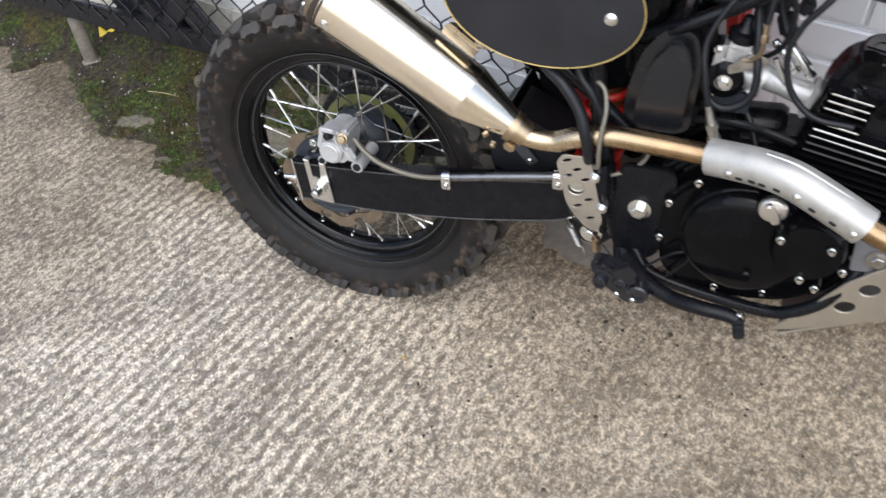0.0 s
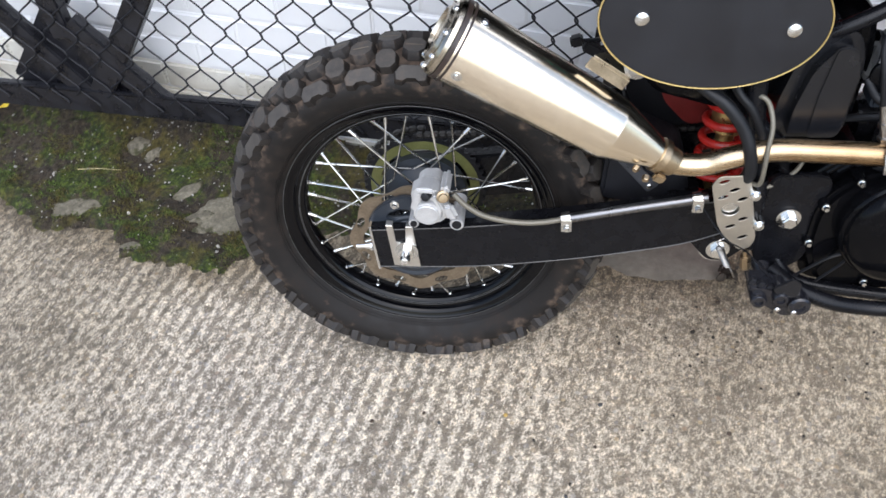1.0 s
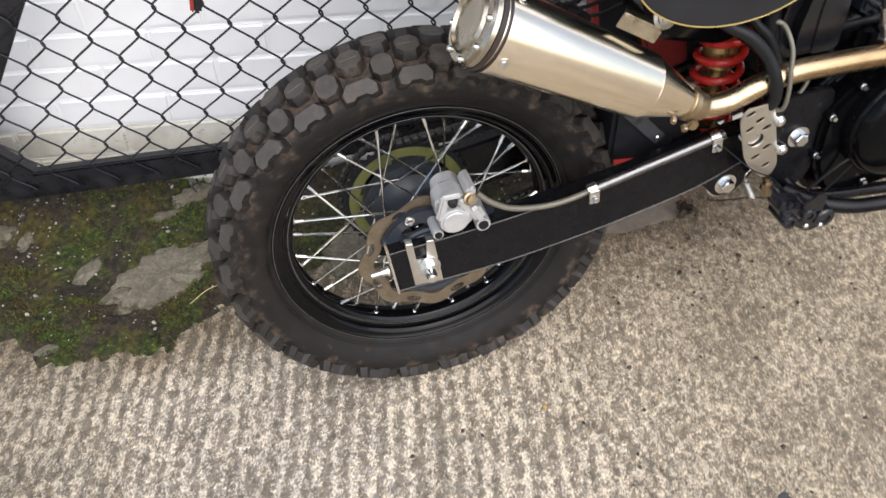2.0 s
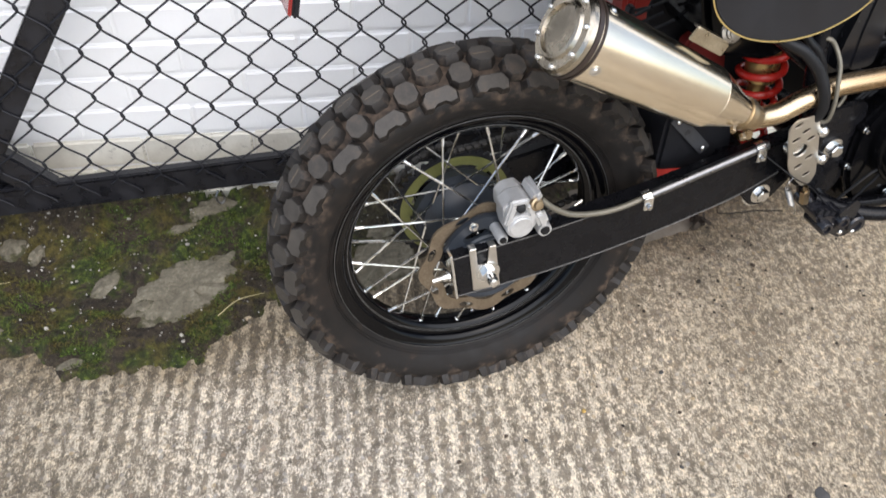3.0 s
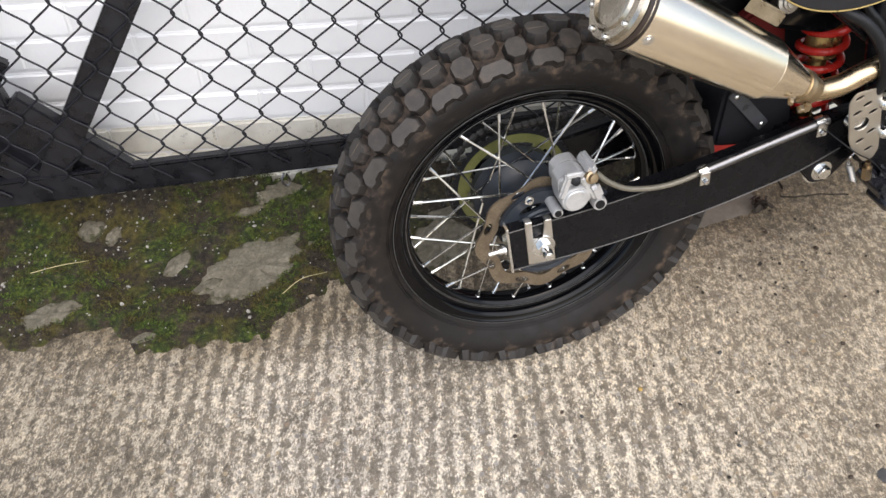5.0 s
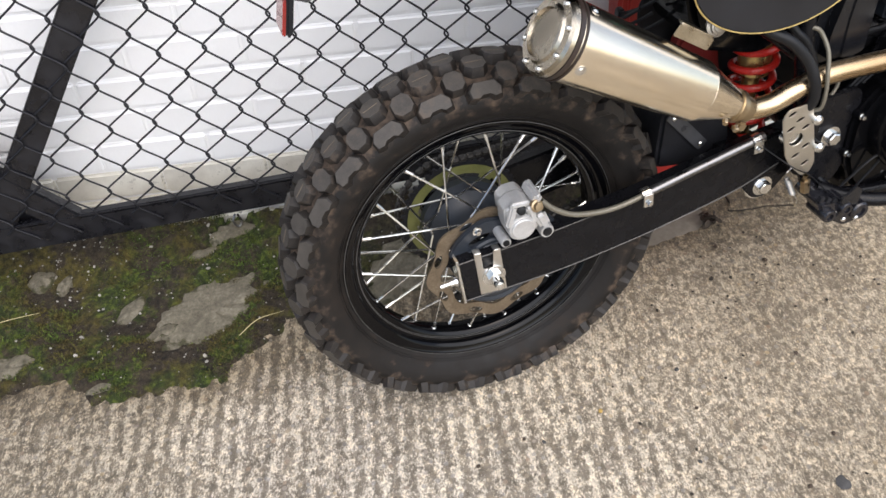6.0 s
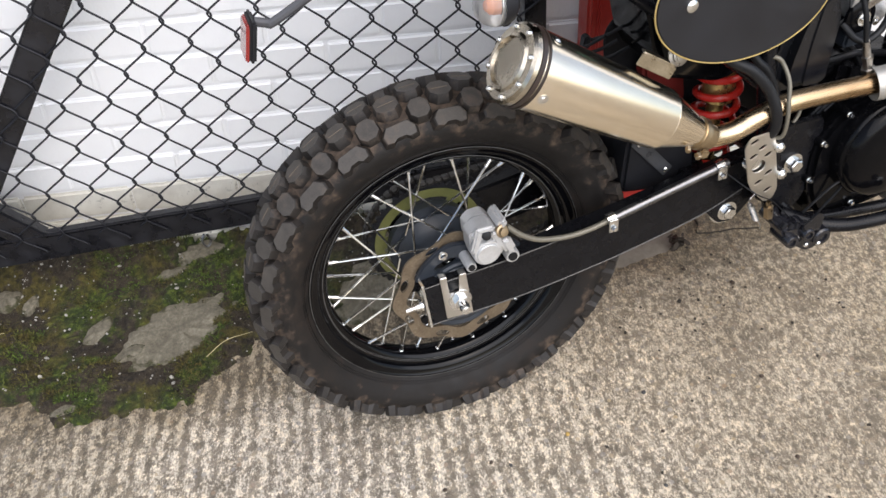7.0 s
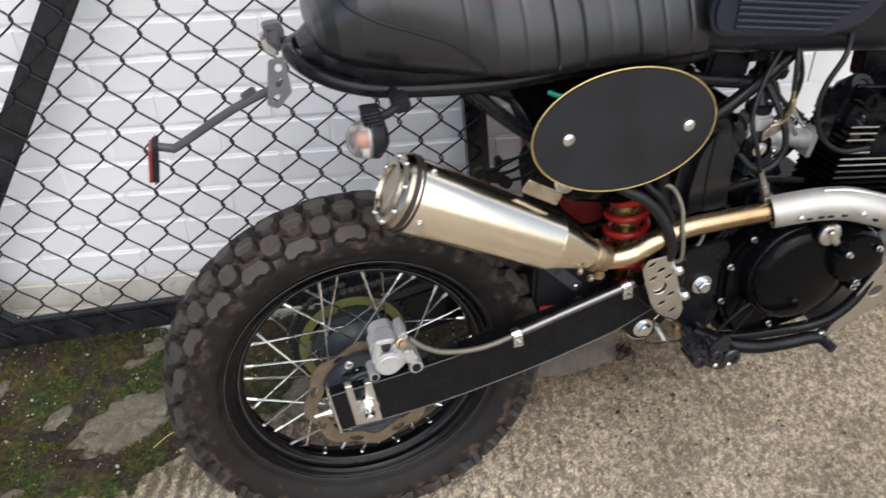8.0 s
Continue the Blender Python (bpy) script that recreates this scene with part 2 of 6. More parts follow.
def make_pipe():
    m = Nodes("heat_tinted_steel")
    a, b = m.noise(9, 3), m.noise(90, 4, 0.7, m.mapped(scale=(0.3, 4, 4)))
    sep = m.tree.nodes.new("ShaderNodeSeparateXYZ")
    m.put(sep.inputs[0], m.coord)
    straw = m.ramp(m.mix(0.35, a, b), [(0.3, (0.42, 0.30, 0.17)), (0.7, (0.66, 0.54, 0.37))])
    bronze = m.ramp(m.mix(0.35, a, b), [(0.3, (0.20, 0.115, 0.055)), (0.7, (0.46, 0.33, 0.19))])
    col = m.mix(m.ramp(m.math("ADD", sep.outputs[0], m.math("MULTIPLY", m.math("SUBTRACT", a, 0.5), 0.1)), [(0.45, 0.0), (0.60, 1.0)]), straw, bronze)
    m.set(Base_Color=col, Metallic=1.0, Roughness=m.ramp(b, [(0.3, 0.2), (0.7, 0.36)]))
    return m.mat


def make_vinyl():
    m = Nodes("black_seat_leather")
    g = m.voronoi(420)
    a = m.noise(12, 4)
    sep = m.tree.nodes.new("ShaderNodeSeparateXYZ")
    m.put(sep.inputs[0], m.coord)
    # Dark red tint grows with height over the front of the seat.
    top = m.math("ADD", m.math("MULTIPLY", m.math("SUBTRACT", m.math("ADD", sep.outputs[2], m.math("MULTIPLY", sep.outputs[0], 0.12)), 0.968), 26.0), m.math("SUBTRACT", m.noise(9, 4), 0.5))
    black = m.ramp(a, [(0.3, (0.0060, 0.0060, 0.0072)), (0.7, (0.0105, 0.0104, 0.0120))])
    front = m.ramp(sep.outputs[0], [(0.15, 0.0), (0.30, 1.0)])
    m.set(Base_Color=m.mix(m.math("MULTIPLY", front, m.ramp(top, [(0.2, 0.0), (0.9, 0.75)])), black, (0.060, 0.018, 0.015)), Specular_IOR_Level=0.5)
    m.set(Roughness=m.ramp(a, [(0.3, 0.32), (0.7, 0.42)]), Coat_Weight=0.30, Coat_Roughness=0.22)
    m.bump(g, 0.14, 0.0008)
    return m.mat


def make_glass(name, c):
    m = Nodes(name)
    m.set(Base_Color=(*c, 1), Roughness=0.06, Transmission_Weight=0.9, IOR=1.45)
    m.bump(m.noise(300, 2), 0.2, 0.001)
    return m.mat


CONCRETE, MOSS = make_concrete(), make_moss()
WHITE, PLINTH = make_white_paint(), make_plinth()
RUBBER, CARCASS = make_rubber("dirty_tread_rubber", (0.010, 0.0085, 0.0078), (0.025, 0.0205, 0.017)), make_sidewall()
TREAD_FACE = make_rubber("worn_dusty_tread_face", (0.034, 0.0295, 0.0255), (0.074, 0.066, 0.057))
CLAY = plain("dry_clay_in_groove", (0.15, 0.12, 0.09), 0.85, vary=0.3)


def make_slab():
    m = Nodes("mossy_concrete_piece")
    gen = m.tree.nodes["Texture Coordinate"].outputs["Generated"]
    sep = m.tree.nodes.new("ShaderNodeSeparateXYZ")
    m.put(sep.inputs[0], gen)
    dx, dy = m.math("SUBTRACT", sep.outputs[0], 0.5), m.math("SUBTRACT", sep.outputs[1], 0.5)
    rad = m.math("SQRT", m.math("ADD", m.math("MULTIPLY", dx, dx), m.math("MULTIPLY", dy, dy)))
    a, b, c = m.noise(24, 5, 0.7), m.noise(120, 5, 0.65), m.noise(500, 3)
    col = m.ramp(m.mix(0.5, a, b), [(0.3, (0.070, 0.061, 0.041)), (0.5, (0.155, 0.137, 0.098)), (0.7, (0.29, 0.262, 0.196))])
    grown = m.math("ADD", m.math("MULTIPLY", rad, 2.0), m.math("MULTIPLY", m.math("SUBTRACT", m.noise(38, 5, 0.7), 0.5), 2.4))
    soil = m.ramp(b, [(0.3, (0.020, 0.020, 0.008)), (0.7, (0.075, 0.070, 0.030))])
    col = m.mix(m.ramp(grown, [(0.72, 0.0), (1.02, 1.0)]), col, soil)
    m.set(Base_Color=col, Roughness=0.9)
    m.bump(m.math("ADD", b, m.math("MULTIPLY", c, 0.5)), 0.7, 0.004)
    return m.mat


STONE = plain("weathered_pale_stone", (0.170, 0.147, 0.115), 0.85, vary=0.6, scale=24, bump=0.6, fine=260)
SOIL = plain("dark_damp_soil", (0.035, 0.028, 0.021), 0.95, vary=0.5, scale=60, bump=0.7, fine=300)
STRAW = plain("dry_straw", (0.55, 0.47, 0.25), 0.7, vary=0.2)
GATE_PAINT = plain("black_gate_paint", (0.009, 0.0092, 0.012), 0.32, vary=0.6, scale=22, bump=0.55, fine=70, shine=0.5, rvary=0.18)
WIRE = plain("dark_plastic_coated_wire", (0.012, 0.0125, 0.016), 0.4, vary=0.2, scale=30, shine=0.35)
YELLOW = plain("yellow_plastic", (0.75, 0.55, 0.03), 0.5, vary=0.15)
SATIN_BLACK = plain("satin_black_enamel", (0.0055, 0.0056, 0.0070), 0.27, vary=0.3, bump=0.06, shine=0.22)
GLOSS_BLACK = plain("gloss_black_enamel", (0.0032, 0.0032, 0.0038), 0.10, vary=0.3, bump=0.04, rvary=0.05, shine=0.12)
MATT_BLACK = plain("matt_black_coating", (0.0105, 0.0107, 0.0130), 0.5, vary=0.25, bump=0.12, shine=0.25)
PLASTIC = plain("dark_grey_moulded_plastic", (0.0080, 0.0085, 0.0105), 0.24, vary=0.2, bump=0.12, fine=700, shine=0.5, rvary=0.06)
HOSE = plain("black_rubber_hose", (0.008, 0.0085, 0.010), 0.42, vary=0.2, bump=0.1, shine=0.3)
ANODISED = plain("black_anodised_rim", (0.0022, 0.0022, 0.0028), 0.09, vary=0.3, bump=0.02, rvary=0.02, shine=0.22)
STEEL = make_brushed("brushed_steel_silencer", (0.87, 0.765, 0.60), (0.94, 0.85, 0.705), 0.175, (40, 40, 40), aniso=0.0)
PALE_STEEL = make_brushed("satin_aluminium", (0.62, 0.60, 0.56), (0.82, 0.80, 0.76), 0.32)
PLATE_ALU = make_brushed("dull_aluminium_plate", (0.52, 0.495, 0.445), (0.70, 0.665, 0.60), 0.42)
CHROME = plain("bright_zinc_plating", (0.74, 0.74, 0.72), 0.17, metal=1.0, vary=0.12, bump=0.02, rvary=0.06)
CAST = plain("cast_aluminium", (0.58, 0.58, 0.575), 0.40, metal=0.55, vary=0.15, scale=60, bump=0.25, fine=500)
BRASS = plain("tarnished_steel_fitting", (0.40, 0.31, 0.20), 0.38, metal=1.0, vary=0.2)
DISC, PIPE, VINYL = make_disc(), make_pipe(), make_vinyl()
SPROCKET = plain("olive_gold_anodised_ring", (0.16, 0.165, 0.055), 0.45, metal=0.2, vary=0.3, scale=30)
RED = plain("red_enamel", (0.42, 0.018, 0.012), 0.3, vary=0.2, shine=0.4)
HUB_GREY = plain("dark_grey_hub_paint", (0.020, 0.025, 0.033), 0.4, vary=0.2, shine=0.4)
BRAID = plain("translucent_braided_hose", (0.17, 0.155, 0.12), 0.4, metal=0.3, vary=0.25, scale=300)
GOLD_LINE = plain("gold_edge_trim", (0.62, 0.46, 0.18), 0.35, metal=0.7, vary=0.15)
PANEL_SKIN = plain("black_grained_side_panel", (0.0125, 0.0128, 0.0155), 0.46, vary=0.2, scale=15, bump=0.35, fine=900, shine=0.4)
TANK_PAINT = plain("matt_dark_grey_tank_paint", (0.0115, 0.012, 0.0155), 0.36, vary=0.12, scale=8, bump=0.05, shine=0.3)
PAD = plain("blue_grey_rubber_knee_pad", (0.014, 0.016, 0.024), 0.45, vary=0.15, shine=0.35)
DULL_CHROME = plain("dull_chrome_tube", (0.20, 0.20, 0.205), 0.3, metal=1.0, vary=0.3, scale=30)
SENSOR = plain("dull_sensor_steel", (0.40, 0.38, 0.35), 0.35, metal=1.0, vary=0.3)
CARB = plain("oxidised_cast_alloy", (0.46, 0.455, 0.44), 0.40, metal=0.6, vary=0.3, scale=70, bump=0.25)
TAB = plain("brushed_tab_steel", (0.46, 0.40, 0.30), 0.34, metal=1.0, vary=0.25)
CAP_STEEL = plain("tarnished_cap_steel", (0.46, 0.41, 0.33), 0.24, metal=1.0, vary=0.25, scale=25)
EDGE = plain("pale_edge_enamel", (0.060, 0.058, 0.055), 0.35, vary=0.4, scale=50)
CLOUDY = plain("clouded_clear_plastic", (0.46, 0.43, 0.40), 0.22, vary=0.2, coat=0.4)
LENS, AMBER = make_glass("clear_lens", (0.95, 0.95, 0.95)), plain("amber_bulb", (0.75, 0.28, 0.12), 0.25, vary=0.1)
RED_LENS = plain("red_reflector", (0.26, 0.02, 0.016), 0.18, vary=0.2, scale=300, coat=0.5)
TEAL = plain("teal_wire_sheath", (0.02, 0.35, 0.25), 0.4)
OXBLOOD = plain("dark_red_bracket_paint", (0.16, 0.012, 0.010), 0.45, vary=0.3)
TERRACOTTA = plain("dark_oxide_red_paint", (0.40, 0.030, 0.022), 0.4, vary=0.2)

# ---------------------------------------------------------------- mesh helpers


def part(name, bm, material, parent=None, label="", smooth=True):
    """Links a bmesh as one mesh object under a thing or a part."""
    me = bpy.data.meshes.new(name)
    bmesh.ops.recalc_face_normals(bm, faces=bm.faces)
    bm.to_mesh(me)
    bm.free()
    me.materials.append(material)
    if smooth:
        me.shade_smooth()
        me.set_sharp_from_angle(angle=radians(32))
    ob = new(name, me)
    if parent is not None:
        ob.parent = parent
    if label:
        tagged(ob, label)
    return ob


def twin(ob, name, m, parent=None):
    """One more object on the same mesh, moved by m."""
    o = new(name, ob.data)
    o.parent = parent if parent is not None else ob.parent
    o.matrix_basis = m
    return o


def smooth_path(pts, n=8):
    """Catmull-Rom through the points."""
    p = [Vector(q) for q in pts]
    p = [2 * p[0] - p[1]] + p + [2 * p[-1] - p[-2]]
    out = []
    for i in range(1, len(p) - 2):
        for k in range(n):
            u = k / n
            a, b, c, d = p[i - 1], p[i], p[i + 1], p[i + 2]
            out.append(0.5 * (2 * b + (c - a) * u + (2 * a - 5 * b + 4 * c - d) * u * u + (3 * b - a - 3 * c + d) * u ** 3))
    out.append(p[-2])
    return out


def tube(bm, pts, radius, sides=12, n=8, closed=False, caps=True):
    """Sweeps a circle along a path; radius is a number or one for each point given."""
    path = smooth_path(pts, n) if n > 1 else [Vector(q) for q in pts]
    m = len(path)
    if isinstance(radius, (int, float)):
        rad = [radius] * m
    else:
        rad = [float(v) for v in np.interp(np.linspace(0, 1, m), np.linspace(0, 1, len(radius)), radius)]
    rings, up = [], None
    for i, q in enumerate(path):
        d = (path[(i + 1) % m] - path[i - 1]) if closed else (path[min(i + 1, m - 1)] - path[max(i - 1, 0)])
        d.normalize()
        if up is None:
            up = d.orthogonal().normalized()
        up = (up - d * up.dot(d)).normalized()
        side = d.cross(up)
        rings.append([bm.verts.new(q + rad[i] * (math.cos(a) * up + math.sin(a) * side)) for a in [2 * math.pi * k / sides for k in range(sides)]])
    for i in range(m if closed else m - 1):
        a, b = rings[i], rings[(i + 1) % m]
        for k in range(sides):
            bm.faces.new((a[k], a[(k + 1) % sides], b[(k + 1) % sides], b[k]))
    if caps and not closed:
        bm.faces.new(rings[0][::-1])
        bm.faces.new(rings[-1])
    return bm


def lathe(bm, origin, axis, profile, sides=48, closed=False):
    """Turns a profile of (distance along the axis, radius) round the axis."""
    axis = Vector(axis).normalized()
    u = axis.orthogonal().normalized()
    v = axis.cross(u)
    o = Vector(origin)
    rings = []
    for h, r in profile:
        if r < 1e-6:
            rings.append([bm.verts.new(o + axis * h)])
        else:
            rings.append([bm.verts.new(o + axis * h + r * (math.cos(a) * u + math.sin(a) * v)) for a in [2 * math.pi * k / sides for k in range(sides)]])
    pairs = list(zip(rings, rings[1:])) + ([(rings[-1], rings[0])] if closed else [])
    for a, b in pairs:
        if len(a) == 1 and len(b) == 1:
            continue
        for k in range(sides):
            j = (k + 1) % sides
            if len(a) == 1:
                bm.faces.new((a[0], b[j], b[k]))
            elif len(b) == 1:
                bm.faces.new((a[k], a[j], b[0]))
            else:
                bm.faces.new((a[k], a[j], b[j], b[k]))
    return bm


def prism(bm, outline, depth, m=None, bevel=0.0, holes=()):
    """A plate: the outline (x, z) swept from y=0 to y=depth, its edges rounded; holes are outlines too."""
    tmp = bmesh.new()
    loops = []
    for ring in (outline, *holes):
        vs = [tmp.verts.new((x, 0, z)) for x, z in ring]
        loops += [tmp.edges.new((vs[i], vs[(i + 1) % len(vs)])) for i in range(len(vs))]
    if holes:
        bmesh.ops.triangle_fill(tmp, use_beauty=True, edges=loops)
    else:
        tmp.faces.new(tmp.verts[:])
    faces = tmp.faces[:]
    got = bmesh.ops.extrude_face_region(tmp, geom=faces)
    bmesh.ops.translate(tmp, vec=(0, depth, 0), verts=[g for g in got["geom"] if isinstance(g, bmesh.types.BMVert)])
    bmesh.ops.recalc_face_normals(tmp, faces=tmp.faces)
    if bevel:
        sharp = [e for e in tmp.edges if len(e.link_faces) == 2 and e.calc_face_angle(0) > 0.9 and abs(e.verts[0].co.y - e.verts[1].co.y) < 1e-6]
        bmesh.ops.bevel(tmp, geom=sharp, offset=bevel, segments=2, affect="EDGES")
    join(bm, tmp, m)
    return bm


def join(bm, tmp, m=None):
    """Adds one bmesh to another."""
    if m is not None:
        bmesh.ops.transform(tmp, matrix=m, verts=tmp.verts)
    me = bpy.data.meshes.new("joined")
    tmp.to_mesh(me)
    tmp.free()
    bm.from_mesh(me)
    bpy.data.meshes.remove(me)


def block(bm, size, m=None, bevel=0.003, segments=2):
    """A box with rounded edges, centred."""
    tmp = bmesh.new()
    bmesh.ops.create_cube(tmp, size=1)
    bmesh.ops.scale(tmp, vec=size, verts=tmp.verts)
    if bevel:
        bmesh.ops.bevel(tmp, geom=tmp.edges[:], offset=bevel, segments=segments, affect="EDGES")
    join(bm, tmp, m)
    return bm


def ellipse(cx, cz, a, b, n=32, turn=0.0):
    c, s = math.cos(radians(turn)), math.sin(radians(turn))
    return [(cx + a * math.cos(t) * c - b * math.sin(t) * s, cz + a * math.cos(t) * s + b * math.sin(t) * c) for t in [2 * math.pi * k / n for k in range(n)]]


def rounded(pts, r, n=5):
    """An outline with its corners rounded."""
    out = []
    k = len(pts)
    for i in range(k):
        p, a, b = Vector(pts[i]), Vector(pts[i - 1]), Vector(pts[(i + 1) % k])
        d0, d1 = (a - p), (b - p)
        q = min(r, d0.length * 0.45, d1.length * 0.45)
        s, e = p + d0.normalized() * q, p + d1.normalized() * q
        for j in range(n + 1):
            u = j / n
            out.append(tuple((1 - u) ** 2 * s + 2 * u * (1 - u) * p + u * u * e))
    return out


def bolt(bm, place, r=0.007, h=0.006, axis=(0, -1, 0), washer=True, dome=False):
    """A hexagon or domed bolt head, its washer under it."""
    if washer:
        lathe(bm, place, axis, [(-0.001, 0), (-0.001, r * 1.55), (0.0015, r * 1.55), (0.0018, r * 1.3), (0.0018, 0)], 20)
    if dome:
        lathe(bm, place, axis, [(0, r), (h * 0.5, r * 0.95), (h * 0.85, r * 0.6), (h, 0)], 20)
    else:
        lathe(bm, place, axis, [(0.0015, 0), (0.0015, r), (h, r), (h + 0.0012, r * 0.82), (h + 0.0012, 0)], 6)
    return bm


def fuzz(shape, cells, seed):
    """Smooth random values on a grid, between 0 and 1, cells of noise across."""
    rng = np.random.default_rng(seed)
    ny, nx = shape
    cy, cx = cells
    g = rng.random((cy + 3, cx + 3))
    y, x = np.linspace(0, cy, ny), np.linspace(0, cx, nx)
    iy, ix = y.astype(int), x.astype(int)
    fy, fx = y - iy, x - ix
    fy, fx = fy * fy * (3 - 2 * fy), fx * fx * (3 - 2 * fx)
    a = g[np.ix_(iy, ix)] * (1 - fx) + g[np.ix_(iy, ix + 1)] * fx
    b = g[np.ix_(iy + 1, ix)] * (1 - fx) + g[np.ix_(iy + 1, ix + 1)] * fx
    return a * (1 - fy[:, None]) + b * fy[:, None]


def sheet(name, xs, ys, zs, material, keep=None):
    """A height field as one mesh."""
    ny, nx = zs.shape
    X, Y = np.meshgrid(xs, ys)
    co = np.stack([X, Y, zs], -1).reshape(-1, 3)
    idx = np.arange(ny * nx).reshape(ny, nx)
    q = np.stack([idx[:-1, :-1], idx[:-1, 1:], idx[1:, 1:], idx[1:, :-1]], -1).reshape(-1, 4)
    if keep is not None:
        k = keep.reshape(-1)[q].all(1)
        q = q[k]
        used = np.unique(q)
        lut = np.zeros(ny * nx, int)
        lut[used] = np.arange(len(used))
        co, q = co[used], lut[q]
    me = bpy.data.meshes.new(name)
    me.from_pydata(co.tolist(), [], q.tolist())
    me.materials.append(material)
    me.shade_smooth()
    return new(name, me)


# ---------------------------------------------------------------- ground
fine_x, fine_y = np.arange(-1.9, 1.3, 0.008), np.arange(-0.9, 0.62, 0.008)
xs = np.concatenate([[-300, -60, -15, -5, -3], fine_x, [1.6, 3, 5, 15, 60, 300]])
ys = np.concatenate([[-300, -60, -15, -5, -2.5, -1.3], fine_y, [0.9, 2, 6, 20, 80, 300]])
gx, gy = np.meshgrid(xs, ys)
ca, sa = math.cos(radians(RIDGE_TURN)), math.sin(radians(RIDGE_TURN))
across = gx * ca - gy * sa
inside = ((gx > -1.9) & (gx < 1.3) & (gy > -0.9) & (gy < 0.62)).astype(float)
relief = fuzz(gx.shape, (110, 230), 3) * 0.5 + fuzz(gx.shape, (14, 30), 4)
gz = inside * (0.0010 * np.clip(1.0 - 1.6 * (gx - 0.05), 0.12, 1) * np.clip((gx + 1.4) / 0.8, 0.25, 1) * np.sin(across * 2 * math.pi / RIDGE_STEP + 2.0 * fuzz(gx.shape, (9, 18), 5)) * relief + 0.0022 * (fuzz(gx.shape, (90, 190), 6) - 0.5))
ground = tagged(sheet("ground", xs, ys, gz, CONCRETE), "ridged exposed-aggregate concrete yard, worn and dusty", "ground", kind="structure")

MOSS_EDGE = [(-3.2, 0.75), (-1.65, 0.60), (-1.50, 0.50), (-1.38, 0.58), (-1.25, 0.47), (-1.09, 0.36), (-0.97, 0.28), (-0.88, 0.30), (-0.80, 0.28), (-0.77, 0.23),
             (-0.71, 0.19), (-0.65, 0.16), (-0.59, 0.145), (-0.54, 0.115), (-0.49, 0.12), (-0.475, 0.17), (-0.44, 0.20), (-0.38, 0.235), (-0.30, 0.25), (-0.20, 0.27),
             (-0.05, 0.28), (0.10, 0.27), (0.22, 0.30), (0.36, 0.33), (0.55, 0.36), (0.9, 0.42), (1.6, 0.40)]


def moss_front(x):
    return np.interp(x, [p[0] for p in MOSS_EDGE], [p[1] - 0.019 for p in MOSS_EDGE])


SLABS = [(-0.490, 0.352, 0.130, 0.078, 22), (-0.920, 0.358, 0.070, 0.038, 4), (-0.655, 0.420, 0.042, 0.022, 45), (-0.600, 0.325, 0.040, 0.018, 20), (-0.730, 0.225, 0.030, 0.014, -10),
         (-0.788, 0.562, 0.036, 0.014, 65), (-0.838, 0.588, 0.033, 0.029, 0), (-0.475, 0.523, 0.042, 0.014, 4), (-0.400, 0.550, 0.060, 0.026, -8), (-0.098, 0.290, 0.080, 0.066, 20), (-0.050, 0.374, 0.062, 0.020, 4), (0.02, 0.43, 0.055, 0.032, 20)]
mx, my = np.arange(-2.6, 1.2, 0.007), np.arange(0.05, 0.80, 0.007)
MX, MY = np.meshgrid(mx, my)
n1, n2, n3 = fuzz(MX.shape, (9, 45), 11), fuzz(MX.shape, (36, 180), 12), fuzz(MX.shape, (80, 400), 13)
inner = MY - moss_front(MX) + 0.05 * (n1 - 0.5) + 0.03 * (n2 - 0.5)
rise = np.clip(inner / 0.05, 0, 1)
mz = -0.006 + rise * (0.006 + 0.012 * n1 + 0.014 * n2 * n1 + 0.008 * n3) + 0.055 * np.clip((MY - 0.50 + 0.16 * (MX + 0.5)) / 0.12, 0, 1)
bare = np.zeros_like(MX)
for cx, cy, a, b, turn in SLABS:
    c, s = math.cos(radians(turn)), math.sin(radians(turn))
    u, v = (MX - cx) * c + (MY - cy) * s, -(MX - cx) * s + (MY - cy) * c
    bare = np.maximum(bare, 1 - np.clip((u / a) ** 2 + (v / b) ** 2 + 0.45 * (n2 - 0.5) - 0.1, 0, 1))
mz = mz - 0.02 * np.clip(bare * 1.6 - 0.1, 0, 1)
moss = tagged(sheet("moss_patch", mx, my, mz, MOSS, keep=(inner > -0.012) & (MY < 0.50 - 0.20 * MX)), "damp green moss and dark soil along the gate", "moss", kind="stuff")

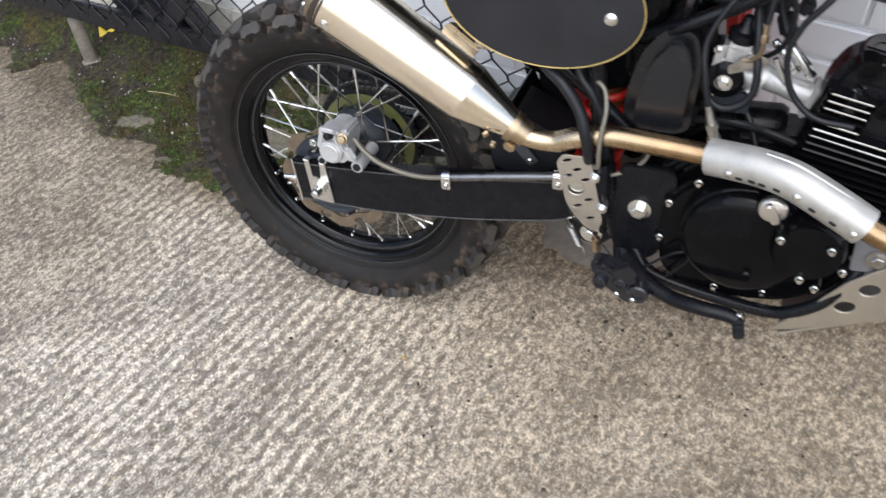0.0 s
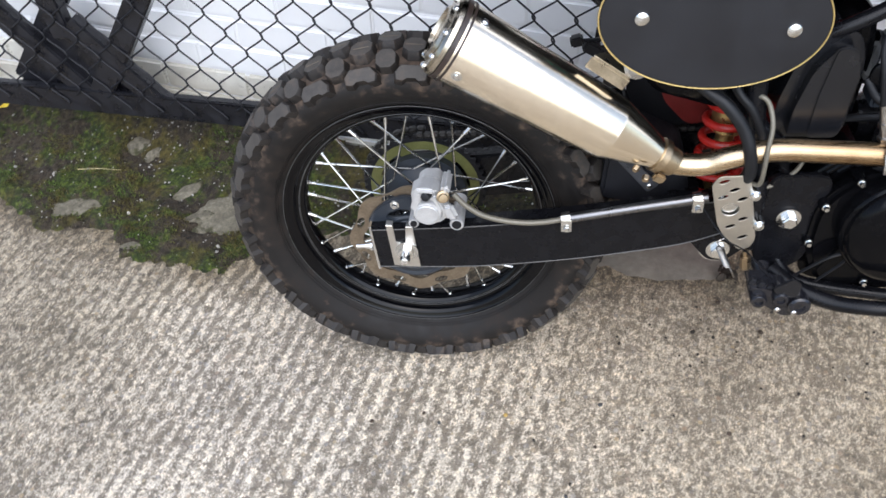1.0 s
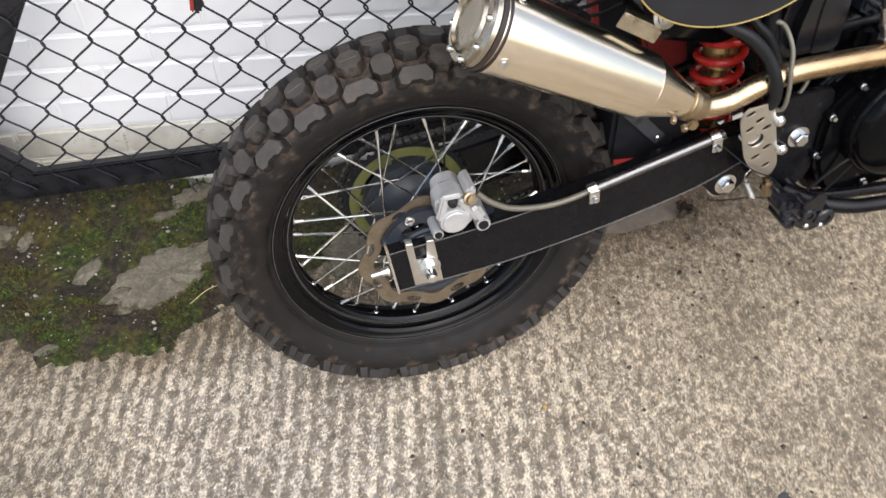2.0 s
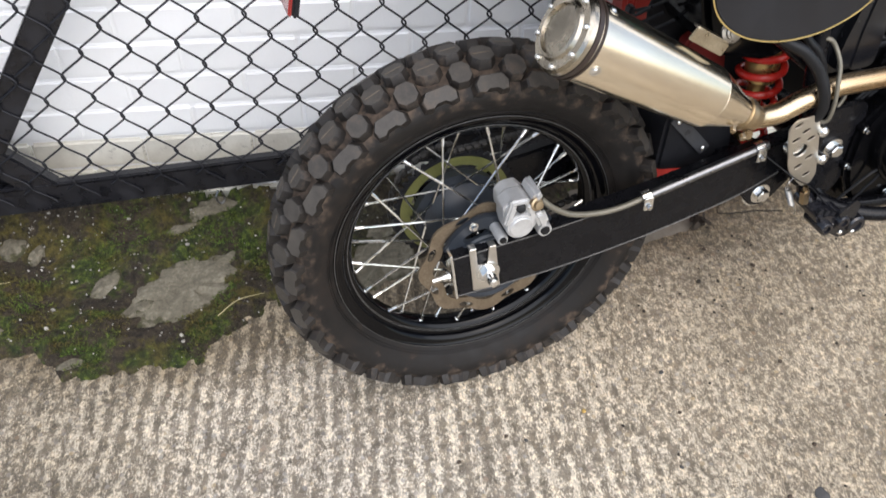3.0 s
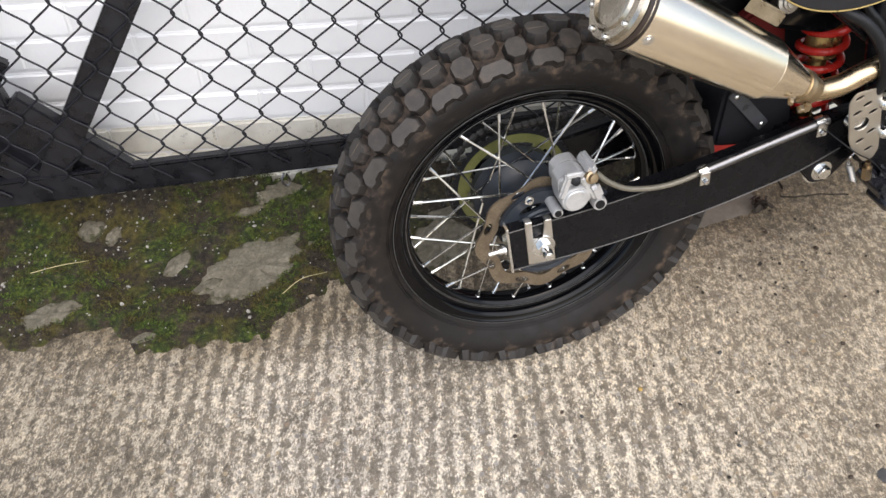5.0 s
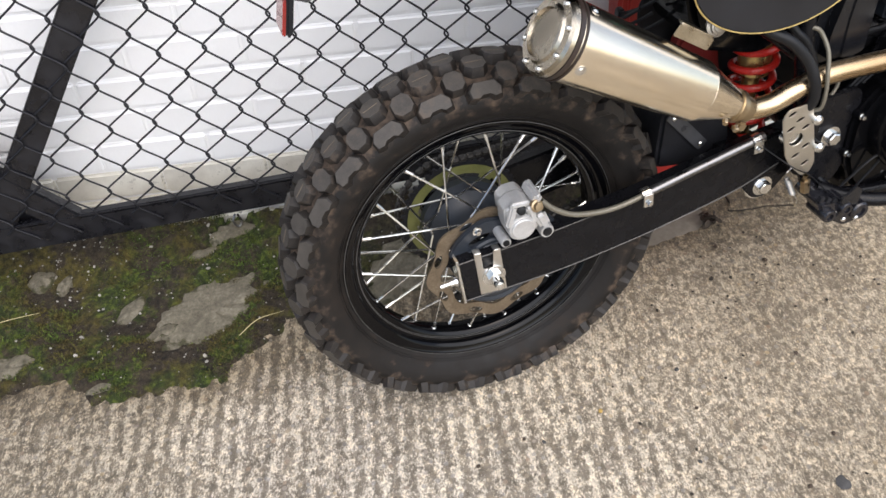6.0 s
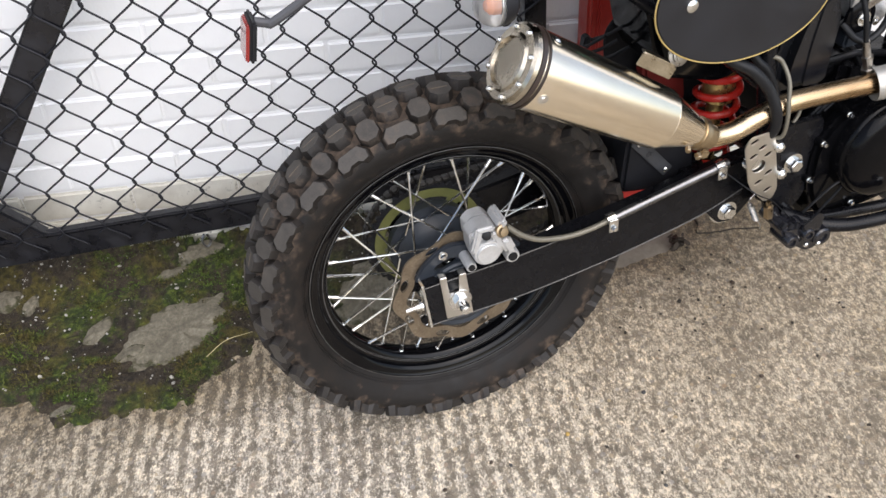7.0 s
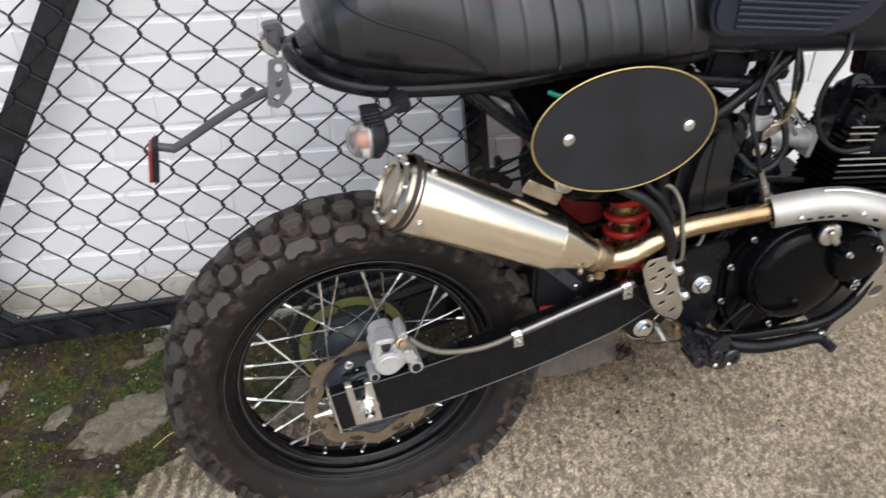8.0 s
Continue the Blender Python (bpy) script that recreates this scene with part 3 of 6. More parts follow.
SLAB = make_slab()
rng = random.Random(5)
for cx, cy, a, b, turn in SLABS:
    bm = bmesh.new()
    k = 40
    ring = []
    for i in range(k):
        t = 2 * math.pi * i / k
        w = 1.05 + 0.26 * noise.noise(Vector((cx * 9 + math.cos(t) * 1.3, cy * 9 + math.sin(t) * 1.3, 0))) + 0.10 * noise.noise(Vector((math.cos(t) * 4, math.sin(t) * 4, cx * 5)))
        c, s = math.cos(radians(turn)), math.sin(radians(turn))
        u, v = a * w * math.cos(t), b * w * math.sin(t)
        ring.append((u * c - v * s, u * s + v * c))
    rows = []
    lift = 0.055 * min(1, max(0, (cy - 0.50 + 0.16 * (cx + 0.5)) / 0.12))
    for f, h in ((1.12, -0.012), (1.0, 0.0015), (0.90, 0.0055), (0.6, 0.008), (0.25, 0.0085)):
        rows.append([bm.verts.new((x * f, y * f, h + lift + 0.007 * noise.noise(Vector((x * 40, y * 40, cx * 7))))) for x, y in ring])
    for p, q in zip(rows, rows[1:]):
        for i in range(k):
            bm.faces.new((p[i], p[(i + 1) % k], q[(i + 1) % k], q[i]))
    bm.faces.new(rows[-1])
    slab = part("flat_stone", bm, SLAB, label="flat pale broken concrete piece bedded in the moss")
    slab.location = (cx, cy, 0)
    tagged(slab, category="stone", group="stones in the moss")

GRAVEL = plain("pale_gravel", (0.34, 0.32, 0.28), 0.8, vary=0.3, scale=60, bump=0.4)


def surface_z(x, y):
    """Height of the moss at a place."""
    i = int(np.clip((y - my[0]) / 0.007, 0, len(my) - 1))
    k = int(np.clip((x - mx[0]) / 0.007, 0, len(mx) - 1))
    return float(mz[i, k]), float(inner[i, k])


# loose grit and pebbles, too many to count
bm = bmesh.new()
placed = 0
while placed < 750:
    x, y = rng.uniform(-1.7, 0.3), rng.uniform(0.12, 0.70)
    if rng.random() < 0.12:
        x, y = rng.gauss(-0.75, 0.06), rng.gauss(0.62, 0.04)
    z, inn = surface_z(x, y)
    if inn < 0.02:
        continue
    r = rng.uniform(0.0009, 0.0028) * (2.0 if rng.random() < 0.07 else 1)
    tmp = bmesh.new()
    bmesh.ops.create_icosphere(tmp, subdivisions=1, radius=r)
    for v in tmp.verts:
        v.co *= 1 + 0.35 * noise.noise(v.co * 300 + Vector((x * 50, y * 50, 0)))
    join(bm, tmp, pose(x, y, z + r * 0.4, rng.uniform(0, 60), rng.uniform(0, 60), rng.uniform(0, 360)) @ Matrix.Diagonal((1.3, 1.0, 0.7, 1)))
    placed += 1
grit_ob = part("gravel", bm, GRAVEL, label="pale loose grit scattered over the moss")
tagged(grit_ob, category="gravel", kind="stuff")

# moss cushions: short upright shoots in clumps
verts, faces = [], []
for clump in range(3000):
    cx, cy = rng.uniform(-2.0, 0.6), rng.uniform(0.10, 0.62)
    z, inn = surface_z(cx, cy)
    if inn < 0.015 or noise.noise(Vector((cx * 6, cy * 6, 2.0))) < -0.02:
        continue
    for k in range(44):
        x, y = rng.gauss(cx, 0.011), rng.gauss(cy, 0.009)
        z, inn = surface_z(x, y)
        if inn < 0.008 or (x > -0.21 and rng.random() < 0.8):
            continue
        h, w, a = rng.uniform(0.002, 0.006), rng.uniform(0.0008, 0.0018), rng.uniform(0, math.pi)
        dx, dy = w * math.cos(a), w * math.sin(a)
        lx, ly = rng.uniform(-0.004, 0.004), rng.uniform(-0.004, 0.004)
        b = len(verts)
        verts += [(x - dx, y - dy, z - 0.001), (x + dx, y + dy, z - 0.001), (x + lx + dx * 0.6, y + ly + dy * 0.6, z + h * 0.7), (x + lx * 1.6, y + ly * 1.6, z + h)]
        faces += [(b, b + 1, b + 2), (b, b + 2, b + 3)]


def make_shoots():
    m = Nodes("moss_shoots")
    isl = m.tree.nodes.new("ShaderNodeNewGeometry").outputs["Random Per Island"]
    big = m.noise(15, 4)
    col = m.mix(m.ramp(big, [(0.4, 0.0), (0.6, 1.0)]), m.ramp(isl, [(0, (0.018, 0.015, 0.003)), (1, (0.120, 0.095, 0.019))]), m.ramp(isl, [(0, (0.013, 0.026, 0.003)), (1, (0.105, 0.160, 0.017))]))
    m.set(Base_Color=col, Roughness=0.8, Subsurface_Weight=0.0)
    return m.mat


me = bpy.data.meshes.new("moss_shoots")
me.from_pydata(verts, [], faces)
me.materials.append(make_shoots())
tagged(new("moss_shoots", me), "short green moss shoots in cushions", "moss", kind="stuff")

for pts in ([(-0.445, 0.243), (-0.40, 0.262), (-0.345, 0.272)], [(-0.965, 0.488), (-0.90, 0.478), (-0.835, 0.465)]):
    bm = bmesh.new()
    tube(bm, [(x, y, max(0.002, surface_z(x, y)[0]) + 0.006 + 0.004 * k) for k, (x, y) in enumerate(pts)], [0.0009, 0.0008, 0.0004], 6)
    stalk = part("straw", bm, STRAW, label="single dry straw stalk lying on the moss")
    tagged(stalk, category="straw", group="straws on the moss")

# leaf litter by the swingarm
bm = bmesh.new()
for k in range(26):
    s = rng.uniform(0.005, 0.013)
    prism(bm, ellipse(0, 0, s, s * 0.6, 9), 0.0012, pose(0.586 + rng.gauss(0, 0.009), 0.152 + rng.gauss(0, 0.010), 0.005 + 0.0007 * k, 90 + rng.uniform(-55, 55), rng.uniform(-50, 50), rng.uniform(0, 360)), 0.0)
litter = part("leaf_litter", bm, plain("dead_leaf_brown", (0.034, 0.024, 0.015), 0.8, vary=0.5, scale=90), label="small heap of dark dead leaves on the concrete")
tagged(litter, category="leaves")

# smooth trowelled apron behind the rear wheel
LEDGE = [(0.295, 0.44), (0.300, 0.285), (0.318, 0.215), (0.350, 0.178), (0.44, 0.158), (0.51, 0.152), (0.560, 0.158), (0.590, 0.190), (0.600, 0.30), (0.60, 0.44)]
bm = bmesh.new()
edge = smooth_path([(x, y, 0) for x, y in LEDGE[:9]], 10) + [Vector((0.60, 0.44, 0))]
rim_low = [bm.verts.new((p.x + 0.014 * noise.noise(p * 20) - 0.003, p.y + 0.014 * noise.noise(p * 27) - 0.014, -0.003)) for p in edge]
rim_top = [bm.verts.new((p.x + 0.014 * noise.noise(p * 20), p.y + 0.014 * noise.noise(p * 27), 0.0018)) for p in edge]
for i in range(len(edge) - 1):
    bm.faces.new((rim_low[i], rim_low[i + 1], rim_top[i + 1], rim_top[i]))
bm.faces.new(rim_top)
apron = tagged(part("pavement", bm, make_smooth_concrete()), "smooth grey trowelled concrete apron beside the ridged yard", "pavement", kind="structure")

# the neighbouring slab behind the engine, a few millimetres proud, with dirt in its joint
JOINT = [(0.690, 0.44), (0.669, 0.211), (0.652, 0.175), (0.733, 0.152), (0.801, 0.130), (0.850, 0.150), (0.88, 0.44)]
bm = bmesh.new()
lip = smooth_path([(x, y, 0) for x, y in JOINT], 8)
lip = [p + Vector((0.004 * noise.noise(p * 60), 0.004 * noise.noise(p * 70 + Vector((3, 0, 0))), 0)) for p in lip] 
low = [bm.verts.new((p.x, p.y - 0.001, -0.003)) for p in lip]
top = [bm.verts.new((p.x + 0.001, p.y + 0.002, 0.0042)) for p in lip]
for i in range(len(lip) - 1):
    bm.faces.new((low[i], low[i + 1], top[i + 1], top[i]))
bm.faces.new(top)
tagged(part("pavement", bm, CONCRETE, smooth=False), "worn concrete slab beside the ridged yard", "pavement", kind="structure")
bm = bmesh.new()
tube(bm, [(p.x - 0.001, p.y - 0.0025, 0.0006) for p in lip[6:-18]], 0.0016, 6, 1)
dirt = part("joint_dirt", bm, SOIL, label="dark dirt packed in the joint of the slab")
tagged(dirt, category="dirt", kind="stuff")

# single pebbles and a trodden spot of gum
PEBBLES = {"brown": plain("brown_pebble", (0.060, 0.040, 0.026), 0.7, vary=0.3), "yellow": plain("yellow_pebble", (0.42, 0.27, 0.07), 0.6, vary=0.3), "grey": plain("dark_grey_pebble", (0.060, 0.058, 0.056), 0.7, vary=0.3)}
for x, y, r, tone in ((0.146, -0.198, 0.0042, "yellow"), (-0.100, -0.220, 0.0040, "brown"), (-0.005, -0.200, 0.0036, "brown"), (0.318, -0.170, 0.0042, "grey"), (0.539, -0.222, 0.0044, "brown"), (0.491, -0.394, 0.0040, "brown"),
                      (0.254, -0.357, 0.0036, "grey"), (0.393, -0.465, 0.0040, "brown"), (0.306, -0.259, 0.0034, "brown"), (0.025, -0.219, 0.0036, "grey"), (0.560, 0.085, 0.0048, "brown"), (0.630, 0.010, 0.0052, "brown")):
    bm = bmesh.new()
    bmesh.ops.create_icosphere(bm, subdivisions=2, radius=r)
    for v in bm.verts:
        v.co *= 1 + 0.35 * noise.noise(v.co * 220 + Vector((x * 50, y * 50, 0)))
        v.co.z *= 0.65
    pebble = part("pebble", bm, PEBBLES[tone], label="small " + tone + " pebble lying on the concrete")
    pebble.location = (x, y, 0.0016)
    tagged(pebble, category="pebble", group="pebbles on the yard")
bm = bmesh.new()
bmesh.ops.create_uvsphere(bm, u_segments=20, v_segments=8, radius=0.0115)
for v in bm.verts:
    v.co *= 1 + 0.55 * noise.noise(v.co * 110)
    v.co.z *= 0.12
gum = part("gum_spot", bm, PEBBLES["grey"], label="flat dark grey spot of trodden gum on concrete")
gum.location = (0.446, -0.480, 0.0012)
tagged(gum, category="gum")

# dark chips on the trodden concrete
bm = bmesh.new()
for k in range(85):
    x, y = rng.uniform(0.15, 1.05), rng.uniform(-0.75, 0.10)
    if k < 30:
        x, y = rng.gauss(0.52, 0.12), rng.gauss(0.0, 0.10)
    r = rng.uniform(0.0013, 0.0034) * (1.5 if rng.random() < 0.08 else 1)
    tmp = bmesh.new()
    bmesh.ops.create_icosphere(tmp, subdivisions=1, radius=r)
    for v in tmp.verts:
        v.co *= 1 + 0.4 * noise.noise(v.co * 300 + Vector((x * 50, y * 50, 0)))
    join(bm, tmp, pose(x, y, 0.0012, 0, 0, rng.uniform(0, 360)) @ Matrix.Diagonal((1.3, 1.0, 0.55, 1)))
chips = part("chips", bm, SOIL, label="dark brown chips and dirt crumbs on the concrete")
tagged(chips, category="chips", kind="stuff")

# ---------------------------------------------------------------- wall and gate, both at a slight angle to the motorcycle
SLANT = math.degrees(math.atan(-0.12))
WALL_SLANT, FALL = math.degrees(math.atan(-0.1822)), 3.69
WALL_Y, GATE_Y = 0.5316, 0.425
WALL_M = pose(0, WALL_Y, 0, 0, FALL, WALL_SLANT)
GATE_M = pose(0, GATE_Y, 0, 0, 0, SLANT)
COURSE, LENGTH = 0.0755, 0.227
wall_bm = bmesh.new()
block(wall_bm, (14, 0.22, 3.4), pose(0, 0.1085, 1.4), 0.0)
wall = part("wall_north", wall_bm, WHITE, smooth=False)
wall.matrix_world = WALL_M
tagged(wall, "white-painted brick wall behind the gate", "wall", kind="structure")


def brick_mesh(w, material):
    bm = bmesh.new()
    block(bm, (w, 0.034, COURSE - 0.0065), pose(0, 0, 0), 0.0055, 3)
    me = bpy.data.meshes.new("brick")
    bm.to_mesh(me)
    bm.free()
    me.materials.append(material)
    return me


BRICKS = []
for row in range(26):
    z = -0.0523 + COURSE * (row + 0.5)
    for col in range(-13, 9):
        x = LENGTH * (col + (0.5 if row % 2 else 0.0)) + 0.04
        near = -1.9 < x < 1.0 and row < 16
        BRICKS.append((near, row, x, z))

# ---- gate: rail, braces, wires


def bar(bm, a, b, width, depth=0.04, y=0.02):
    """A flat-sided steel bar between two points (x, z)."""
    a, b = Vector(a), Vector(b)
    d = b - a
    block(bm, (d.length, depth, width), pose((a.x + b.x) / 2, y, (a.y + b.y) / 2, 0, -math.degrees(math.atan2(d.y, d.x)), 0), 0.004)


gate = tagged(new("gate"), "black-painted steel gate with diagonal braces and chain-link mesh", "gate", kind="structure")
gate.matrix_world = GATE_M
bm = bmesh.new()
bar(bm, (-2.6, 0.246), (0.37, 0.146), 0.064, 0.016, 0.012)
bar(bm, (-2.6, 0.2800), (0.37, 0.1800), 0.006, 0.022, 0.012)
part("bottom_rail", bm, GATE_PAINT, gate)
bm = bmesh.new()
bar(bm, (-2.6, 1.9), (0.37, 1.9), 0.05, 0.04)
part("top_rail", bm, GATE_PAINT, gate)
for a, b, w, y in (((-0.862, 0.20), (0.325, 1.80), 0.055, 0.022),):
    bm = bmesh.new()
    bar(bm, a, b, w, 0.035, y)
    part("brace", bm, GATE_PAINT, gate)
bm = bmesh.new()
bar(bm, (-0.705, 0.195), (-0.865, 0.40), 0.058, 0.03, 0.018)
bar(bm, (-0.888, 0.36), (-0.905, 0.64), 0.054, 0.03, 0.020)
bar(bm, (-0.905, 0.62), (-0.95, 1.88), 0.054, 0.03, 0.022)
part("brace", bm, GATE_PAINT, gate)
bm = bmesh.new()
bar(bm, (-0.885, 0.20), (-1.30, 0.772), 0.06, 0.03, 0.024)
part("brace", bm, GATE_PAINT, gate)
bm = bmesh.new()
bar(bm, (-1.08, 0.22), (-0.86, 0.48), 0.05, 0.025, 0.05)
part("brace", bm, GATE_PAINT, gate)
bm = bmesh.new()
prism(bm, rounded([(-1.10, 0.200), (-0.69, 0.200), (-0.80, 0.335), (-0.93, 0.365), (-0.985, 0.325)], 0.02), 0.006, pose(0, 0.034, 0), 0.001)
part("gusset_plate", bm, GATE_PAINT, gate)
bm = bmesh.new()
bar(bm, (0.352, 0.10), (0.352, 1.95), 0.044, 0.05, 0.03)
part("gate_post", bm, GATE_PAINT, gate)
bm = bmesh.new()
bar(bm, (-2.6, 0.14), (-2.6, 1.92), 0.05, 0.05, 0.03)
part("gate_post", bm, GATE_PAINT, gate)
bm = bmesh.new()
tube(bm, [(-0.385, -0.012, 0.150), (-0.392, -0.018, 0.135), (-0.385, -0.018, 0.120), (-0.376, -0.014, 0.128), (-0.380, -0.012, 0.148)], 0.0025, 8)
part("wire_ring", bm, DULL_CHROME, gate)

CELL_W, CELL_H, KNOT_X, KNOT_Z, SAG = 0.08235, 0.0942, -0.3792, 0.5831, -0.0018


def wire_mesh(flip):
    """A zigzag wire of the mesh, one knot to either side by turns."""
    bm = bmesh.new()
    pts = []
    z, k = (-4.5 if flip else -4) * CELL_H, 0
    while z < 1.92 - KNOT_Z:
        side = -1 if k % 2 else 1
        half = CELL_W / 4 + 0.0022
        for u, f, dy in ((-0.20, 0.27, 0.1), (-0.15, 0.53, 0.2), (-0.09, 0.82, 0.5), (-0.03, 1.02, 1.0), (0.03, 1.02, 1.0), (0.09, 0.82, 0.5), (0.15, 0.53, 0.2), (0.20, 0.27, 0.1)):
            pts.append((side * half * f, -0.003 - 0.003 * side * dy, z + u * CELL_H))
        z += CELL_H / 2
        k += 1
    pts = pts[4:] if flip else pts
    tube(bm, pts, 0.0021, 6, 2)
    me = bpy.data.meshes.new("wire")
    bmesh.ops.recalc_face_normals(bm, faces=bm.faces)
    bm.to_mesh(me)
    bm.free()
    me.materials.append(WIRE)
    me.shade_smooth()
    return me


straight, flipped = wire_mesh(False), wire_mesh(True)
for i in range(-58, 40):
    x = KNOT_X - CELL_W / 4 + i * CELL_W / 2
    if -2.58 < x < 0.345:
        w = new("wire", flipped if i % 2 else straight)
        w.parent = gate
        w.matrix_basis = pose(x, 0.0045, KNOT_Z + SAG * (i - 0.5), 0, 4.13, 0)

# ---- concrete foot and yellow marker under the gate
bm = bmesh.new()
lathe(bm, (0, 0, 0), (0, 0, 1), [(-0.01, 0), (-0.01, 0.030), (0.015, 0.030), (0.02, 0.022), (0.16, 0.021), (0.165, 0)], 20)
foot = part("gate_foot", bm, STONE, label="short grey concrete stub under the gate")
foot.location = (-1.262, 0.60, 0)
tagged(foot, category="post stub")
bm = bmesh.new()
prism(bm, [(-0.03, 0.0), (0.035, 0.0), (0.03, 0.05), (-0.005, 0.03), (-0.03, 0.045)], 0.012, None, 0.002)
tag = part("marker", bm, YELLOW, label="small bent yellow plastic scrap on the soil")
tag.matrix_world = pose(-1.262, 0.690, 0.030, -30, 0, 12)
tagged(tag, category="plastic scrap")

# ---- red metal box against the wall
bm = bmesh.new()
block(bm, (0.225, 0.07, 0.78), pose(0, 0, 0.39), 0.008, 3)
block(bm, (0.19, 0.012, 0.70), pose(0, -0.036, 0.40), 0.004, 2)
red_box = part("metal_box", bm, TERRACOTTA, label="tall red-painted metal box against the white wall")
red_box.matrix_world = pose(0.550, 0.345, 0, 0, 0, WALL_SLANT)
tagged(red_box, category="box")

# ---------------------------------------------------------------- motorcycle
LEAN_AWAY = 3.49
bike = tagged(new("motorcycle"), "black scrambler motorcycle with spoked wheel, knobbly tyre and steel silencer", "motorcycle")
bike.matrix_world = pose(0, 0, 0, -LEAN_AWAY)
MID = -0.02
AXLE = Vector((0, MID, 0.327))


def on_wheel(r, a, y=0.0):
    return AXLE + Vector((r * math.cos(a), y, r * math.sin(a)))


# ---- rear wheel: rim, tyre, spokes, hub, disc, sprocket
bm = bmesh.new()
half = [(-0.034, 0.229), (-0.0365, 0.232), (-0.0365, 0.2360), (-0.033, 0.2365), (-0.031, 0.231), (-0.030, 0.221), (-0.022, 0.219), (-0.016, 0.209)]
inner_side = [(-0.034, 0.229), (-0.0330, 0.2240), (-0.0305, 0.2200), (-0.0270, 0.2172), (-0.0225, 0.2155), (-0.0212, 0.2105), (-0.0188, 0.2100), (-0.0165, 0.2050), (-0.0120, 0.2015), (-0.006, 0.1995)]
prof = half + [(-h, r) for h, r in half[::-1]] + [(-h, r) for h, r in inner_side[1:]] + inner_side[:0:-1]
lathe(bm, AXLE, (0, 1, 0), prof, 120, closed=True)
wheel = part("rear_wheel", bm, ANODISED, bike, "gloss black wheel rim with laced spokes")
# Thin pale rings stand in for highlight lines on the rim's lips.
for y, r in ((-0.0369, 0.2345), (-0.0217, 0.2106), (-0.0192, 0.2098)):
    bm = bmesh.new()
    lathe(bm, AXLE, (0, 1, 0), [(y - 0.0003, r - 0.0006), (y - 0.0006, r), (y - 0.0003, r + 0.0006), (y + 0.0004, r)], 120, closed=True)
    part("lip_highlight", bm, EDGE, wheel)

bm = bmesh.new()
carc = [(-0.031, 0.226), (-0.036, 0.2375), (-0.046, 0.249), (-0.056, 0.264), (-0.060, 0.278), (-0.058, 0.290), (-0.050, 0.300), (-0.036, 0.308), (-0.018, 0.313), (0, 0.3145)]
lathe(bm, AXLE, (0, 1, 0), carc + [(-h, r) for h, r in carc[-2::-1]], 144)
for rr, yy in ((0.2425, -0.0415), (0.246, -0.0440)):
    lathe(bm, AXLE, (0, 1, 0), [(yy + 0.0005, rr - 0.0012), (yy - 0.0012, rr), (yy + 0.0005, rr + 0.0014)], 144)
tyre = part("tyre", bm, CARCASS, wheel, "dusty black tyre carcass with brown mud")


def knob(bm, ang, y0, tilt, outline, height, taper=0.80, sink=0.006):
    """A tread block. tilt: degrees by which it faces the side; outline in (round, across)."""
    t = radians(tilt)
    c = Vector((math.cos(ang), 0, math.sin(ang)))
    r0 = float(np.interp(abs(y0), [0, 0.018, 0.036, 0.050, 0.058, 0.060], [0.3145, 0.313, 0.308, 0.300, 0.290, 0.278]))
    out = (c * math.cos(t) + Vector((0, math.copysign(1, y0) if y0 else 1, 0)) * math.sin(t)).normalized()
    rnd = Vector((-math.sin(ang), 0, math.cos(ang)))
    acr = out.cross(rnd).normalized()
    if acr.y < 0:
        acr = -acr
    o = AXLE + c * r0 + Vector((0, y0, 0))
    rows = []
    for h, f in ((-sink, 1.12), (height * 0.86, taper + 0.06), (height, taper - 0.02)):
        rows.append([bm.verts.new(o + out * h + rnd * u * f + acr * v * f) for u, v in outline])
    n = len(outline)
    for a, b in zip(rows, rows[1:]):
        for i in range(n):
            bm.faces.new((a[i], a[(i + 1) % n], b[(i + 1) % n], b[i]))
    bm.faces.new(rows[-1]).material_index = 1


HEX = [(0.0178, 0.0095), (0.0085, 0.0190), (-0.0085, 0.0190), (-0.0178, 0.0095), (-0.0178, -0.0095), (-0.0085, -0.0190), (0.0085, -0.0190), (0.0178, -0.0095)]
SHOULDER = [(-0.0265, 0.000), (-0.0245, -0.0120), (-0.0135, -0.0135), (-0.0070, -0.0090), (0.0070, -0.0090), (0.0135, -0.0135), (0.0245, -0.0120), (0.0265, 0.000), (0.0175, 0.0120), (-0.0175, 0.0120)]
KNOBS, FIRST = 25, 86.1
rk = random.Random(8)
SIPE = [(-0.0125, -0.0006), (0.0125, -0.0006), (0.0125, 0.0006), (-0.0125, 0.0006)]
